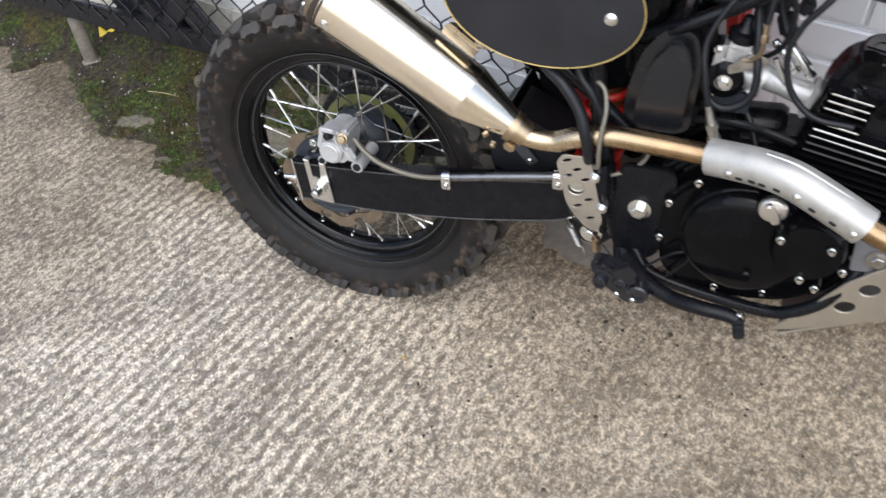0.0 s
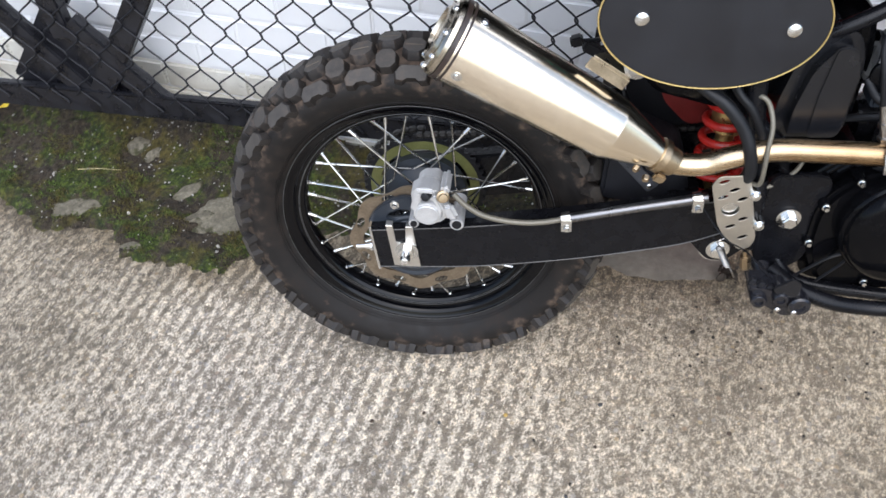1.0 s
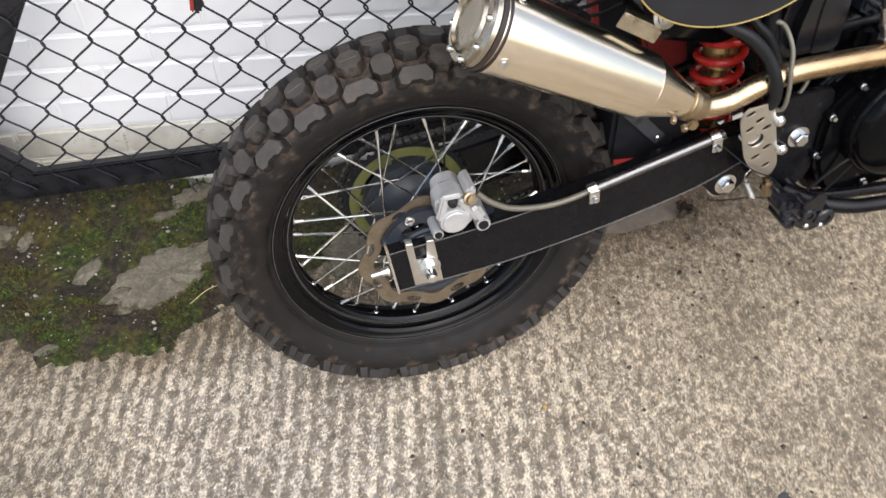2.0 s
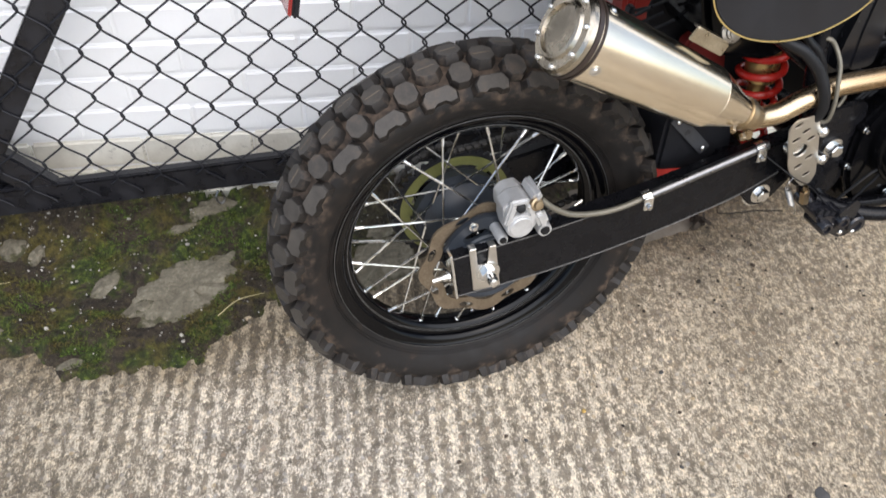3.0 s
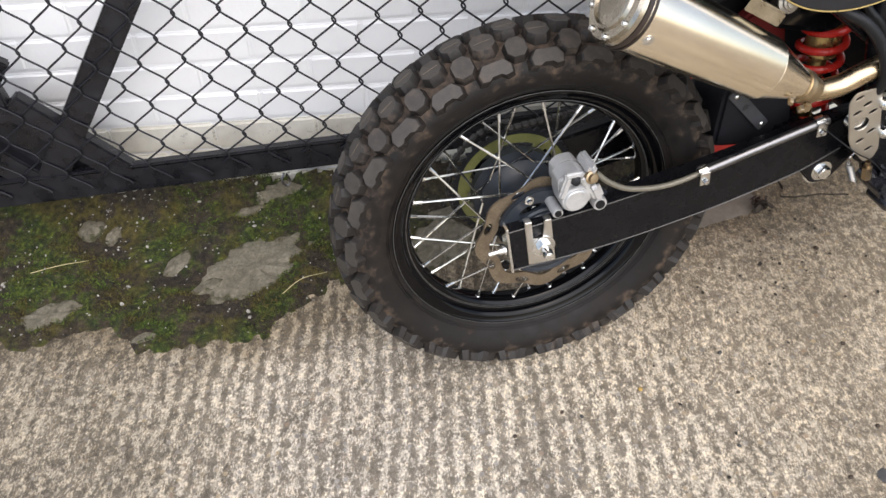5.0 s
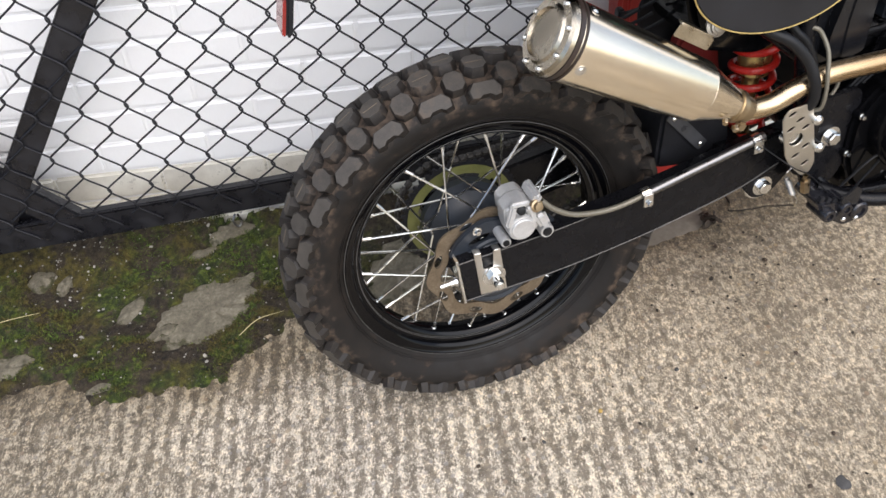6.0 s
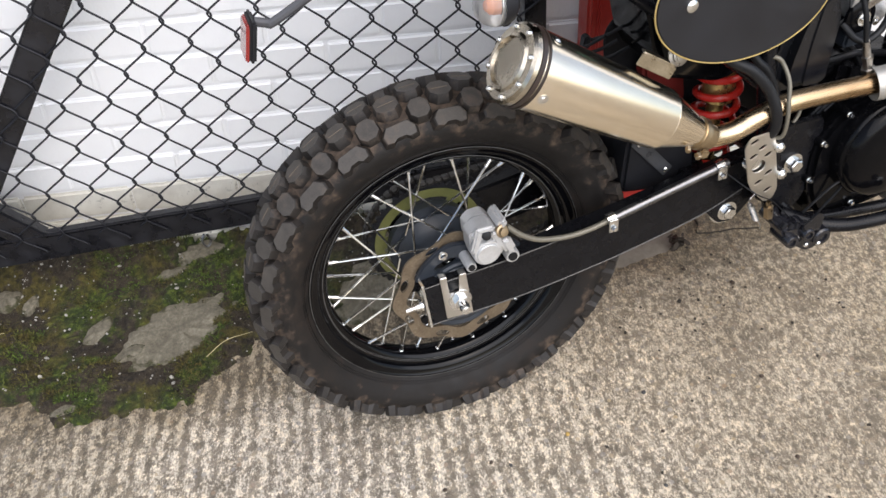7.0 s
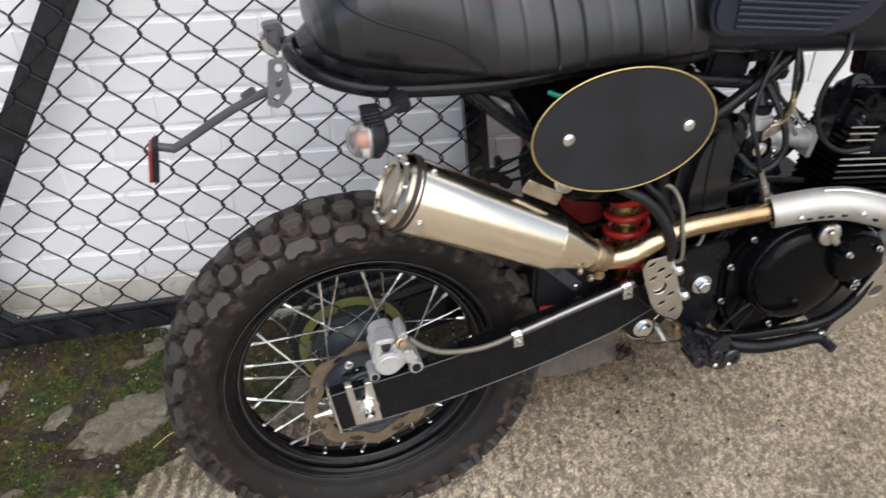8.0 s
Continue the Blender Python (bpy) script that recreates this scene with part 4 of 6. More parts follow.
for k in range(KNOBS):
    step = 2 * math.pi / KNOBS
    a = radians(FIRST) + k * step
    for y0, tilt, shift, size in ((-0.0120, 6, 0, 1.0), (0.0120, 6, 0.5, 1.0), (-0.0350, 28, 0.5, 0.92), (0.0350, 28, 0, 0.92)):
        j = size * (1 + rk.uniform(-0.035, 0.035))
        bm = bmesh.new()
        knob(bm, a + shift * step, y0, tilt, [(u * j, v * j) for u, v in HEX], 0.0135, 0.93)
        block_ob = part("tread_block", bm, RUBBER, tyre)
        block_ob.data.materials.append(TREAD_FACE)
        if abs(y0) < 0.02:
            bm = bmesh.new()
            knob(bm, a + shift * step, y0, tilt, SIPE, 0.0140, 1.0, -0.012)
            part("sipe", bm, CLAY, block_ob)
    for sgn, shift in ((-1, 0), (1, 0.5)):
        j = 1 + rk.uniform(-0.03, 0.03)
        bm = bmesh.new()
        knob(bm, a + shift * step, sgn * 0.0520, 44, [(u * j, -v * sgn) for u, v in SHOULDER], 0.0135, 0.92)
        part("tread_block", bm, RUBBER, tyre).data.materials.append(TREAD_FACE)

hv, hf = [], []
for k in range(420):
    a, y0 = rk.uniform(0, 2 * math.pi), rk.uniform(-0.052, 0.052)
    r0 = 0.3255 - 0.014 * (abs(y0) / 0.052) ** 2
    p, up = on_wheel(r0, a, y0), Vector((math.cos(a), rk.uniform(-0.4, 0.4) + y0 * 8, math.sin(a)))
    tang = Vector((-math.sin(a), 0, math.cos(a)))
    tip = p + (up + tang * rk.uniform(-0.6, 0.6)).normalized() * rk.uniform(0.003, 0.0075)
    b = len(hv)
    hv += [p - tang * 0.0005, p + tang * 0.0005, p + Vector((0, 0.0008, 0)), tip]
    hf += [(b, b + 1, b + 3), (b + 1, b + 2, b + 3), (b + 2, b, b + 3)]
hairs = bpy.data.meshes.new("rubber_hairs")
hairs.from_pydata([tuple(v) for v in hv], [], hf)
hairs.materials.append(RUBBER)
hair_ob = new("rubber_hairs", hairs)
hair_ob.parent = wheel
tagged(hair_ob, kind="stuff")

HUB_R, SPOKES = 0.058, 36
for k in range(SPOKES):
    near_side = k % 2 == 0
    a = radians(1 + 10 * k)
    s = -1 if near_side else 1
    lead = -s if (k // 2) % 2 == 1 else s
    p0 = on_wheel(0.201, a, s * 0.006)
    p1 = on_wheel(HUB_R, a + lead * radians(66), s * 0.040)
    bm = bmesh.new()
    d = (p1 - p0)
    tube(bm, [p0, p1], 0.0019, 8, 1)
    lathe(bm, p0 - d.normalized() * 0.004, d, [(0, 0), (0, 0.0040), (0.006, 0.0040), (0.007, 0.0030), (0.020, 0.0028), (0.021, 0)], 10)
    part("spoke", bm, CHROME, wheel)
bm = bmesh.new()
lathe(bm, AXLE, (0, 1, 0), [(-0.052, 0), (-0.052, 0.040), (-0.046, 0.046), (-0.043, 0.064), (-0.037, 0.064), (-0.033, 0.044), (-0.015, 0.036), (0.012, 0.040), (0.028, 0.052), (0.036, 0.066), (0.042, 0.066), (0.046, 0.078), (0.062, 0.078), (0.066, 0.060), (0.066, 0)], 64)
part("hub", bm, HUB_GREY, wheel, "dark blue-grey painted wheel hub")


def wave_ring(bm, y, thick, ro, ri, amp, lobes, holes=True):
    """A flat ring with a wavy outer and inner edge, slotted."""
    n = 160
    outer = [((ro + amp * math.cos(lobes * t)) * math.cos(t), (ro + amp * math.cos(lobes * t)) * math.sin(t)) for t in [2 * math.pi * k / n for k in range(n)]]
    inner = [((ri + amp * math.cos(lobes * t)) * math.cos(t), (ri + amp * math.cos(lobes * t)) * math.sin(t)) for t in [2 * math.pi * k / n for k in range(n)]]
    cut = [inner]
    if holes:
        for k in range(lobes):
            t = 2 * math.pi * (k + 0.5) / lobes
            rr = (ro + ri) / 2
            cut.append([((rr + 0.0062 * math.sin(q)) * math.cos(t + 0.13 * math.cos(q)), (rr + 0.0062 * math.sin(q)) * math.sin(t + 0.13 * math.cos(q))) for q in [2 * math.pi * j / 14 for j in range(14)]])
    prism(bm, outer, thick, Matrix.Translation((AXLE.x, y, AXLE.z)), 0.0, cut)


bm = bmesh.new()
wave_ring(bm, MID - 0.080, 0.004, 0.1075, 0.084, 0.0048, 8)
part("brake_disc", bm, DISC, wheel, "wave-edged brake disc with brown surface rust")
bm = bmesh.new()
for k in range(6):
    a = 2 * math.pi * (k + 0.3) / 6
    prism(bm, rounded([(0.045, -0.010), (0.088, -0.008), (0.088, 0.008), (0.045, 0.010)], 0.004, 2), 0.006, Matrix.Translation((AXLE.x, MID - 0.075, AXLE.z)) @ Matrix.Rotation(a, 4, "Y"), 0.001)
lathe(bm, AXLE + Vector((0, -0.068, 0)), (0, 1, 0), [(-0.006, 0.020), (-0.006, 0.050), (0.004, 0.052), (0.016, 0.052), (0.016, 0.020)], 40)
part("disc_carrier", bm, SATIN_BLACK, wheel)
for k in range(6):
    a = 2 * math.pi * (k + 0.3) / 6
    bm = bmesh.new()
    bolt(bm, on_wheel(0.054, -a, -0.0755), 0.0055, 0.004, dome=True)
    part("disc_bolt", bm, CHROME, wheel)
bm = bmesh.new()
prism(bm, ellipse(0, 0, 0.0985, 0.0985, 96), 0.005, Matrix.Translation((AXLE.x, MID + 0.066, AXLE.z)), 0.0, [ellipse(0, 0, 0.082, 0.082, 64)])
for k in range(6):
    a = 2 * math.pi * (k + 0.15) / 6
    prism(bm, rounded([(0.058, -0.008), (0.084, -0.012), (0.084, 0.012), (0.058, 0.008)], 0.004, 2), 0.005, Matrix.Translation((AXLE.x, MID + 0.066, AXLE.z)) @ Matrix.Rotation(a, 4, "Y"), 0.0)
part("sprocket", bm, SPROCKET, wheel, "olive-gold rear sprocket")

# ---- toothed ring and drive chain on the far side
bm = bmesh.new()
n = 46 * 4
teeth = [((0.1065 + (0.004 if k % 4 < 2 else -0.002)) * math.cos(2 * math.pi * k / n), (0.1065 + (0.004 if k % 4 < 2 else -0.002)) * math.sin(2 * math.pi * k / n)) for k in range(n)]
prism(bm, teeth, 0.005, Matrix.Translation((AXLE.x, MID + 0.0668, AXLE.z)), 0.0, [ellipse(0, 0, 0.0985, 0.0985, 64)])
part("toothed_ring", bm, MATT_BLACK, wheel)
OILY = plain("oily_chain_steel", (0.022, 0.020, 0.018), 0.4, metal=0.3, vary=0.3)
links = [(Vector((0.52 * k / 39, MID + 0.069, 0.437 + 0.012 * k / 39)), 0.0) for k in range(40)]
links += [(Vector((0.52 * k / 39, MID + 0.069, 0.217 + 0.13 * k / 39)), -0.24) for k in range(40)]
links += [(on_wheel(0.110, radians(90 + 180 * k / 23), 0.089), -radians(90 + 180 * k / 23) + math.pi / 2) for k in range(24)]
bm = bmesh.new()
lathe(bm, (0.52, MID + 0.062, 0.398), (0, 1, 0), [(0, 0.02), (0, 0.046), (0.010, 0.046), (0.010, 0.02)], 28, closed=True)
chain = part("drive_chain", bm, OILY, bike, "dark oily drive chain and its front sprocket")
first = None
for p, a in links:
    m = Matrix.Translation(p) @ Matrix.Rotation(a, 4, "Y")
    if first is None:
        bm = bmesh.new()
        block(bm, (0.0145, 0.014, 0.0095), None, 0.003, 1)
        lathe(bm, (0, -0.0068, 0), (0, -1, 0), [(0, 0.0022), (0.0008, 0.0020), (0.001, 0)], 8)
        first = part("chain_link", bm, OILY, chain)
        first.matrix_basis = m
    else:
        twin(first, "chain_link", m)

# ---- swingarm
ARM_Y = -0.130
arm_top = [(-0.066, 0.377), (0.10, 0.386), (0.25, 0.402), (0.36, 0.419), (0.47, 0.437)]
arm_low = [(0.50, 0.375), (0.43, 0.347), (0.35, 0.329), (0.25, 0.311), (0.10, 0.294), (-0.060, 0.291)]
bm = bmesh.new()
outline = arm_top + [(0.56, 0.448), (0.60, 0.425), (0.60, 0.39), (0.56, 0.37)] + arm_low
prism(bm, outline, 0.032, pose(0, ARM_Y, 0), 0.004)
prism(bm, outline, 0.030, pose(0, MID + 0.078, 0), 0.004)
block(bm, (0.07, 0.20, 0.065), pose(0.43, MID, 0.385), 0.012, 3)
lathe(bm, (0.58, ARM_Y - 0.004, 0.408), (0, 1, 0), [(0, 0), (0, 0.03), (0.226, 0.03), (0.226, 0)], 32)
swingarm = part("swingarm", bm, SATIN_BLACK, bike, "black box-section swingarm")
bm = bmesh.new()
prism(bm, [(-0.0685, 0.3795), (-0.0645, 0.380), (-0.0585, 0.289), (-0.0625, 0.2885)], 0.034, pose(0, ARM_Y - 0.001, 0), 0.0008)
part("end_plate", bm, CHROME, swingarm, "bright metal end plate")
bm = bmesh.new()
prism(bm, [(-0.034, 0.300), (0.010, 0.297), (0.004, 0.382), (-0.007, 0.383), (-0.010, 0.350), (-0.026, 0.351), (-0.028, 0.385), (-0.039, 0.386)], 0.003, pose(0, ARM_Y - 0.0035, 0), 0.0006)
for x, z in ((-0.0335, 0.3865), (-0.0015, 0.3835)):
    block(bm, (0.011, 0.014, 0.003), pose(x, ARM_Y + 0.0015, z, 0, 4, 0), 0.0008, 1)
part("axle_plate", bm, PALE_STEEL, swingarm, "notched bright chain-adjuster plate")
bm = bmesh.new()
bolt(bm, (-0.010, ARM_Y - 0.004, 0.333), 0.0125, 0.010)
lathe(bm, (-0.010, ARM_Y - 0.012, 0.333), (0, -1, 0), [(0, 0.0085), (0.003, 0.0080), (0.006, 0.0088), (0.009, 0.0080), (0.012, 0.0088), (0.015, 0.0080), (0.020, 0.0075), (0.022, 0.004), (0.022, 0)], 20)
part("axle_nut", bm, CHROME, swingarm)
bm = bmesh.new()
lathe(bm, (-0.068, ARM_Y + 0.010, 0.332), (-1, 0, -0.06), [(0, 0.009), (0.004, 0.009), (0.0045, 0.0065), (0.012, 0.0065), (0.0125, 0.0045), (0.028, 0.0045), (0.029, 0)], 12)
part("adjuster_bolt", bm, CHROME, swingarm)
bm = bmesh.new()
lathe(bm, (0.489, -0.112, 0.325), (0, -1, 0), [(-0.02, 0), (-0.02, 0.030), (-0.004, 0.030), (-0.004, 0.022), (0, 0.022), (0.002, 0.021), (0.002, 0)], 28)
bolt(bm, (0.489, -0.114, 0.325), 0.012, 0.011)
part("linkage_bolt", bm, CHROME, swingarm)
bm = bmesh.new()
prism(bm, rounded([(0.42, 0.37), (0.52, 0.40), (0.56, 0.36), (0.505, 0.300), (0.475, 0.300)], 0.015), 0.02, pose(0, -0.115, 0), 0.003)
part("linkage_lug", bm, SATIN_BLACK, swingarm)
bm = bmesh.new()
tube(bm, [(0.245, -0.142, 0.409), (0.345, -0.142, 0.430), (0.455, -0.142, 0.452)], 0.0075, 14)
part("hose_guard", bm, DULL_CHROME, swingarm, "dull chrome brake hose guard tube")
bm = bmesh.new()
tube(bm, [(0.075, -0.135, 0.452), (0.095, -0.140, 0.432), (0.125, -0.142, 0.413), (0.17, -0.142, 0.402), (0.21, -0.142, 0.402), (0.25, -0.142, 0.410)], 0.0045, 12)
part("brake_hose", bm, BRAID, swingarm, "pale braided brake hose")
for x, z in ((0.248, 0.410), (0.44, 0.449)):
    bm = bmesh.new()
    lathe(bm, (x - 0.007, -0.142, z), (1, 0, 0.2), [(0, 0.007), (0, 0.0098), (0.014, 0.0098), (0.014, 0.007)], 20)
    block(bm, (0.016, 0.004, 0.024), pose(x, -0.152, z - 0.006), 0.001)
    bolt(bm, (x, -0.154, z - 0.010), 0.0045, 0.004, washer=False)
    part("hose_clip", bm, CHROME, swingarm)

# Thin pale tubes paint the highlight along the arm's bevelled edges.
for pts in ([(x, ARM_Y - 0.0004, z - 0.0035) for x, z in arm_top], [(x, ARM_Y - 0.0004, z + 0.0035) for x, z in arm_low]):
    bm = bmesh.new()
    tube(bm, pts, 0.0011, 6)
    part("edge_highlight", bm, EDGE, swingarm)

# ---- rear brake caliper
bm = bmesh.new()
prism(bm, rounded([(0.012, 0.440), (0.012, 0.466), (0.026, 0.476), (0.044, 0.476), (0.058, 0.464), (0.066, 0.446), (0.066, 0.418), (0.052, 0.406), (0.028, 0.406), (0.016, 0.420)], 0.004), 0.034, pose(-0.001, -0.147, -0.004), 0.004)
prism(bm, rounded([(0.018, 0.440), (0.018, 0.462), (0.030, 0.472), (0.050, 0.472), (0.060, 0.460), (0.064, 0.444), (0.056, 0.414), (0.026, 0.412)], 0.005), 0.030, pose(-0.001, -0.114, -0.004), 0.005)
caliper = part("brake_caliper", bm, CAST, bike, "cast aluminium brake caliper")
bm = bmesh.new()
lathe(bm, (0.035, -0.148, 0.428), (0, -1, 0), [(-0.01, 0), (-0.01, 0.0225), (0.004, 0.0225), (0.007, 0.021), (0.0075, 0.0185), (0.010, 0.018), (0.011, 0.0165), (0.0112, 0)], 36)
block(bm, (0.012, 0.010, 0.040), pose(0.020, -0.150, 0.452, 0, 18, 0), 0.003)
block(bm, (0.010, 0.010, 0.034), pose(0.052, -0.150, 0.446, 0, -16, 0), 0.003)
block(bm, (0.030, 0.010, 0.010), pose(0.034, -0.150, 0.471, 0, 4, 0), 0.003)
block(bm, (0.018, 0.014, 0.030), pose(0.070, -0.148, 0.428, 0, -20, 0), 0.005)
part("piston_cap", bm, CAST, caliper)
bm = bmesh.new()
block(bm, (0.014, 0.050, 0.020), pose(0.064, -0.125, 0.466, 0, 25, 0), 0.005)
part("caliper_bridge", bm, CAST, caliper)
bm = bmesh.new()
lathe(bm, AXLE + Vector((0, -0.092, 0)), (0, -1, 0), [(0, 0.066), (0.004, 0.066), (0.006, 0.062), (0.004, 0.056), (0.008, 0.050), (0.010, 0.044), (0.004, 0.038), (0.004, 0.02), (0, 0.02)], 56)
part("axle_boss", bm, HUB_GREY, caliper)
for x, z, r in ((0.078, 0.400, 0.0115), (0.010, 0.402, 0.0085)):
    bm = bmesh.new()
    lathe(bm, (x, -0.10, z), (0, -1, 0), [(-0.02, 0), (-0.02, r), (0.044, r), (0.047, r * 0.92), (0.047, r * 0.7), (0.0465, r * 0.7), (0.0465, 0)], 24)
    part("slide_pin", bm, CAST, caliper)
    bm = bmesh.new()
    lathe(bm, (x, -0.145, z), (0, -1, 0), [(0, 0), (0.0005, r * 0.68), (0.004, r * 0.62), (0.0045, 0)], 18)
    part("pin_cap", bm, HOSE, caliper)
bm = bmesh.new()
lathe(bm, (0.036, -0.148, 0.460), (-0.2, -1, 0.25), [(-0.004, 0), (-0.004, 0.0075), (0.004, 0.0078), (0.010, 0.0065), (0.012, 0)], 16)
part("bleed_cap", bm, HOSE, caliper, "black rubber bleed nipple cap")
bm = bmesh.new()
lathe(bm, (0.060, -0.146, 0.457), (0.2, -1, 0.3), [(0, 0), (0, 0.010), (0.006, 0.010), (0.007, 0.007), (0.013, 0.0065), (0.0135, 0)], 16)
part("banjo_bolt", bm, BRASS, caliper)
bm = bmesh.new()
prism(bm, rounded([(-0.075, 0.372), (-0.060, 0.398), (-0.040, 0.415), (-0.012, 0.428), (0.030, 0.420), (0.095, 0.402), (0.11, 0.384), (0.02, 0.372)], 0.01), 0.010, pose(0, -0.112, 0), 0.002, [ellipse(-0.020, 0.392, 0.020, 0.008, 14, 15)])
part("caliper_bracket", bm, HUB_GREY, caliper, "dark blue-grey caliper bracket")
bm = bmesh.new()
bolt(bm, (-0.024, -0.113, 0.413), 0.0048, 0.006)
part("bracket_bolt", bm, CHROME, caliper)

# ---- silencer and exhaust
E0, E1 = Vector((0.092, -0.164, 0.730)), Vector((0.318, -0.166, 0.582))
EX = (E1 - E0).normalized()
LEN = (E1 - E0).length
bm = bmesh.new()
lathe(bm, E0, EX, [(0.004, 0), (0.004, 0.0535), (0.010, 0.0545), (LEN - 0.018, 0.0452), (LEN - 0.018, 0)], 72)
silencer = part("silencer", bm, STEEL, bike, "brushed steel silencer with a faint golden tint")
bm = bmesh.new()
lathe(bm, E0, EX, [(LEN - 0.018, 0.0447), (LEN - 0.0175, 0.0450), (LEN + 0.060, 0.0226), (LEN + 0.068, 0.0215), (LEN + 0.068, 0)], 72)
part("cone", bm, STEEL, silencer, "tapered steel silencer cone")
bm = bmesh.new()
lathe(bm, E0, EX, [(-0.003, 0.047), (-0.003, 0.0560), (0.004, 0.0560), (0.004, 0.047)], 72)
lathe(bm, E0, EX, [(0.007, 0.050), (0.007, 0.0562), (0.010, 0.0562), (0.010, 0.050)], 72)
part("gasket_ring", bm, plain("scorched_brown_band", (0.030, 0.020, 0.016), 0.4, vary=0.3), silencer, "scorched dark brown band at the silencer's end")
bm = bmesh.new()
lathe(bm, E0, -EX, [(0.004, 0.055), (0.010, 0.054), (0.014, 0.050), (0.015, 0.040), (0.019, 0.037), (0.0205, 0.033), (0.0155, 0.0315), (0.0145, 0)], 64)
cap = part("end_cap", bm, CAP_STEEL, silencer, "tarnished steel round end cap")
side = EX.orthogonal().normalized()
up2 = EX.cross(side)
for k in range(8):
    a = 2 * math.pi * (k + 0.2) / 8
    bm = bmesh.new()
    bolt(bm, E0 - EX * 0.0135 + 0.0465 * (math.cos(a) * side + math.sin(a) * up2), 0.0045, 0.006, -EX, washer=False, dome=True)
    part("cap_bolt", bm, CHROME, silencer)
for s in (0, 1, 2, 3):
    d = Matrix.Rotation(radians(18 + 90 * s), 3, EX) @ Vector((0, -1, 0))
    d = (d - EX * d.dot(EX)).normalized()
    bm = bmesh.new()
    bolt(bm, E0 + EX * 0.024 + d * 0.0530, 0.005, 0.004, d, dome=True)
    part("rivet", bm, CHROME, silencer)
bm = bmesh.new()
c0 = E0 + EX * (LEN + 0.062)
lathe(bm, c0, EX, [(0, 0.016), (0, 0.0252), (0.010, 0.0252), (0.010, 0.0218), (0.030, 0.0195), (0.030, 0.0155)], 40)
block(bm, (0.018, 0.010, 0.014), Matrix.Translation(c0 + EX * 0.016 + Vector((-0.010, -0.020, -0.018))) @ pose(0, 0, 0, 0, 30, 0), 0.003)
bolt(bm, (0.354, -0.198, 0.534), 0.0052, 0.008, (-0.2, -0.9, -0.4), washer=False)
bolt(bm, (0.342, -0.192, 0.545), 0.0046, 0.008, (-0.5, -0.8, -0.2), washer=False)
part("pipe_clamp", bm, BRASS, silencer, "tarnished exhaust clamp")
bm = bmesh.new()
fold = pose(0.303, -0.146, 0.683, 0, 33, -8)
prism(bm, rounded([(-0.030, -0.020), (0.030, -0.020), (0.030, 0.012), (0.014, 0.026), (-0.008, 0.022)], 0.006), 0.0035, fold @ pose(0, 0, 0, -98, 0, 0), 0.001)
block(bm, (0.060, 0.0035, 0.018), fold @ pose(0, -0.0205, -0.009), 0.0012)
tab = part("silencer_bracket", bm, TAB, silencer, "curved aluminium bracket tab")
bm = bmesh.new()
lathe(bm, (0.333, -0.166, 0.682), (0.0, -1, 0.25), [(-0.008, 0), (-0.008, 0.016), (-0.005, 0.016), (-0.004, 0.011), (-0.001, 0.0105), (0.000, 0.0075), (0.003, 0.0075), (0.004, 0)], 24)
part("bracket_bolt", bm, SENSOR, tab, "grey bolt and washer")
bm = bmesh.new()
tube(bm, [E1 + EX * 0.06, E1 + EX * 0.085, (0.408, -0.166, 0.529), (0.440, -0.167, 0.530), (0.470, -0.170, 0.543), (0.522, -0.172, 0.556), (0.587, -0.178, 0.558), (0.66, -0.186, 0.558), (0.73, -0.207, 0.565), (0.785, -0.224, 0.559), (0.84, -0.238, 0.537), (0.90, -0.246, 0.510), (0.97, -0.24, 0.49)], 0.0160, 24)
exhaust = part("exhaust_pipe", bm, PIPE, bike, "heat-tinted bronze steel exhaust pipe")


def shield(bm, pts, r, wall):
    """Half a tube over the pipe, open towards the engine."""
    path = smooth_path(pts, 8)
    rows = []
    for i, q in enumerate(path):
        d = (path[min(i + 1, len(path) - 1)] - path[max(i - 1, 0)]).normalized()
        out = Vector((0, -1, 0))
        out = (out - d * out.dot(d)).normalized()
        upw = d.cross(out)
        ring = []
        for rr in (r, r - wall):
            arc = [radians(-105 + 210 * k / 18) for k in range(19)]
            if rr != r:
                arc = arc[::-1]
            ring += [bm.verts.new(q + rr * (math.cos(a) * out + math.sin(a) * upw)) for a in arc]
        rows.append(ring)
    n = len(rows[0])
    for a, b in zip(rows, rows[1:]):
        for k in range(n):
            bm.faces.new((a[k], a[(k + 1) % n], b[(k + 1) % n], b[k]))
    bm.faces.new(rows[0])
    bm.faces.new(rows[-1][::-1])


bm = bmesh.new()
SHIELD_ALU = plain("satin_shield_aluminium", (0.46, 0.445, 0.41), 0.46, metal=0.7, vary=0.15, scale=40, bump=0.08)
SHIELD = [(0.664, -0.187, 0.558), (0.70, -0.198, 0.563), (0.735, -0.209, 0.566), (0.775, -0.222, 0.563), (0.83, -0.237, 0.543), (0.868, -0.243, 0.524)]
shield(bm, SHIELD, 0.0265, 0.0025)
hs = part("heat_shield", bm, SHIELD_ALU, exhaust, "bright aluminium heat shield with slots")
bm = bmesh.new()
tube(bm, [Vector(q) + Vector((0, -0.004, 0.0262)) for q in SHIELD[2:]], 0.0022, 8)
part("fold", bm, PALE_STEEL, hs)
guard = smooth_path(SHIELD, 8)


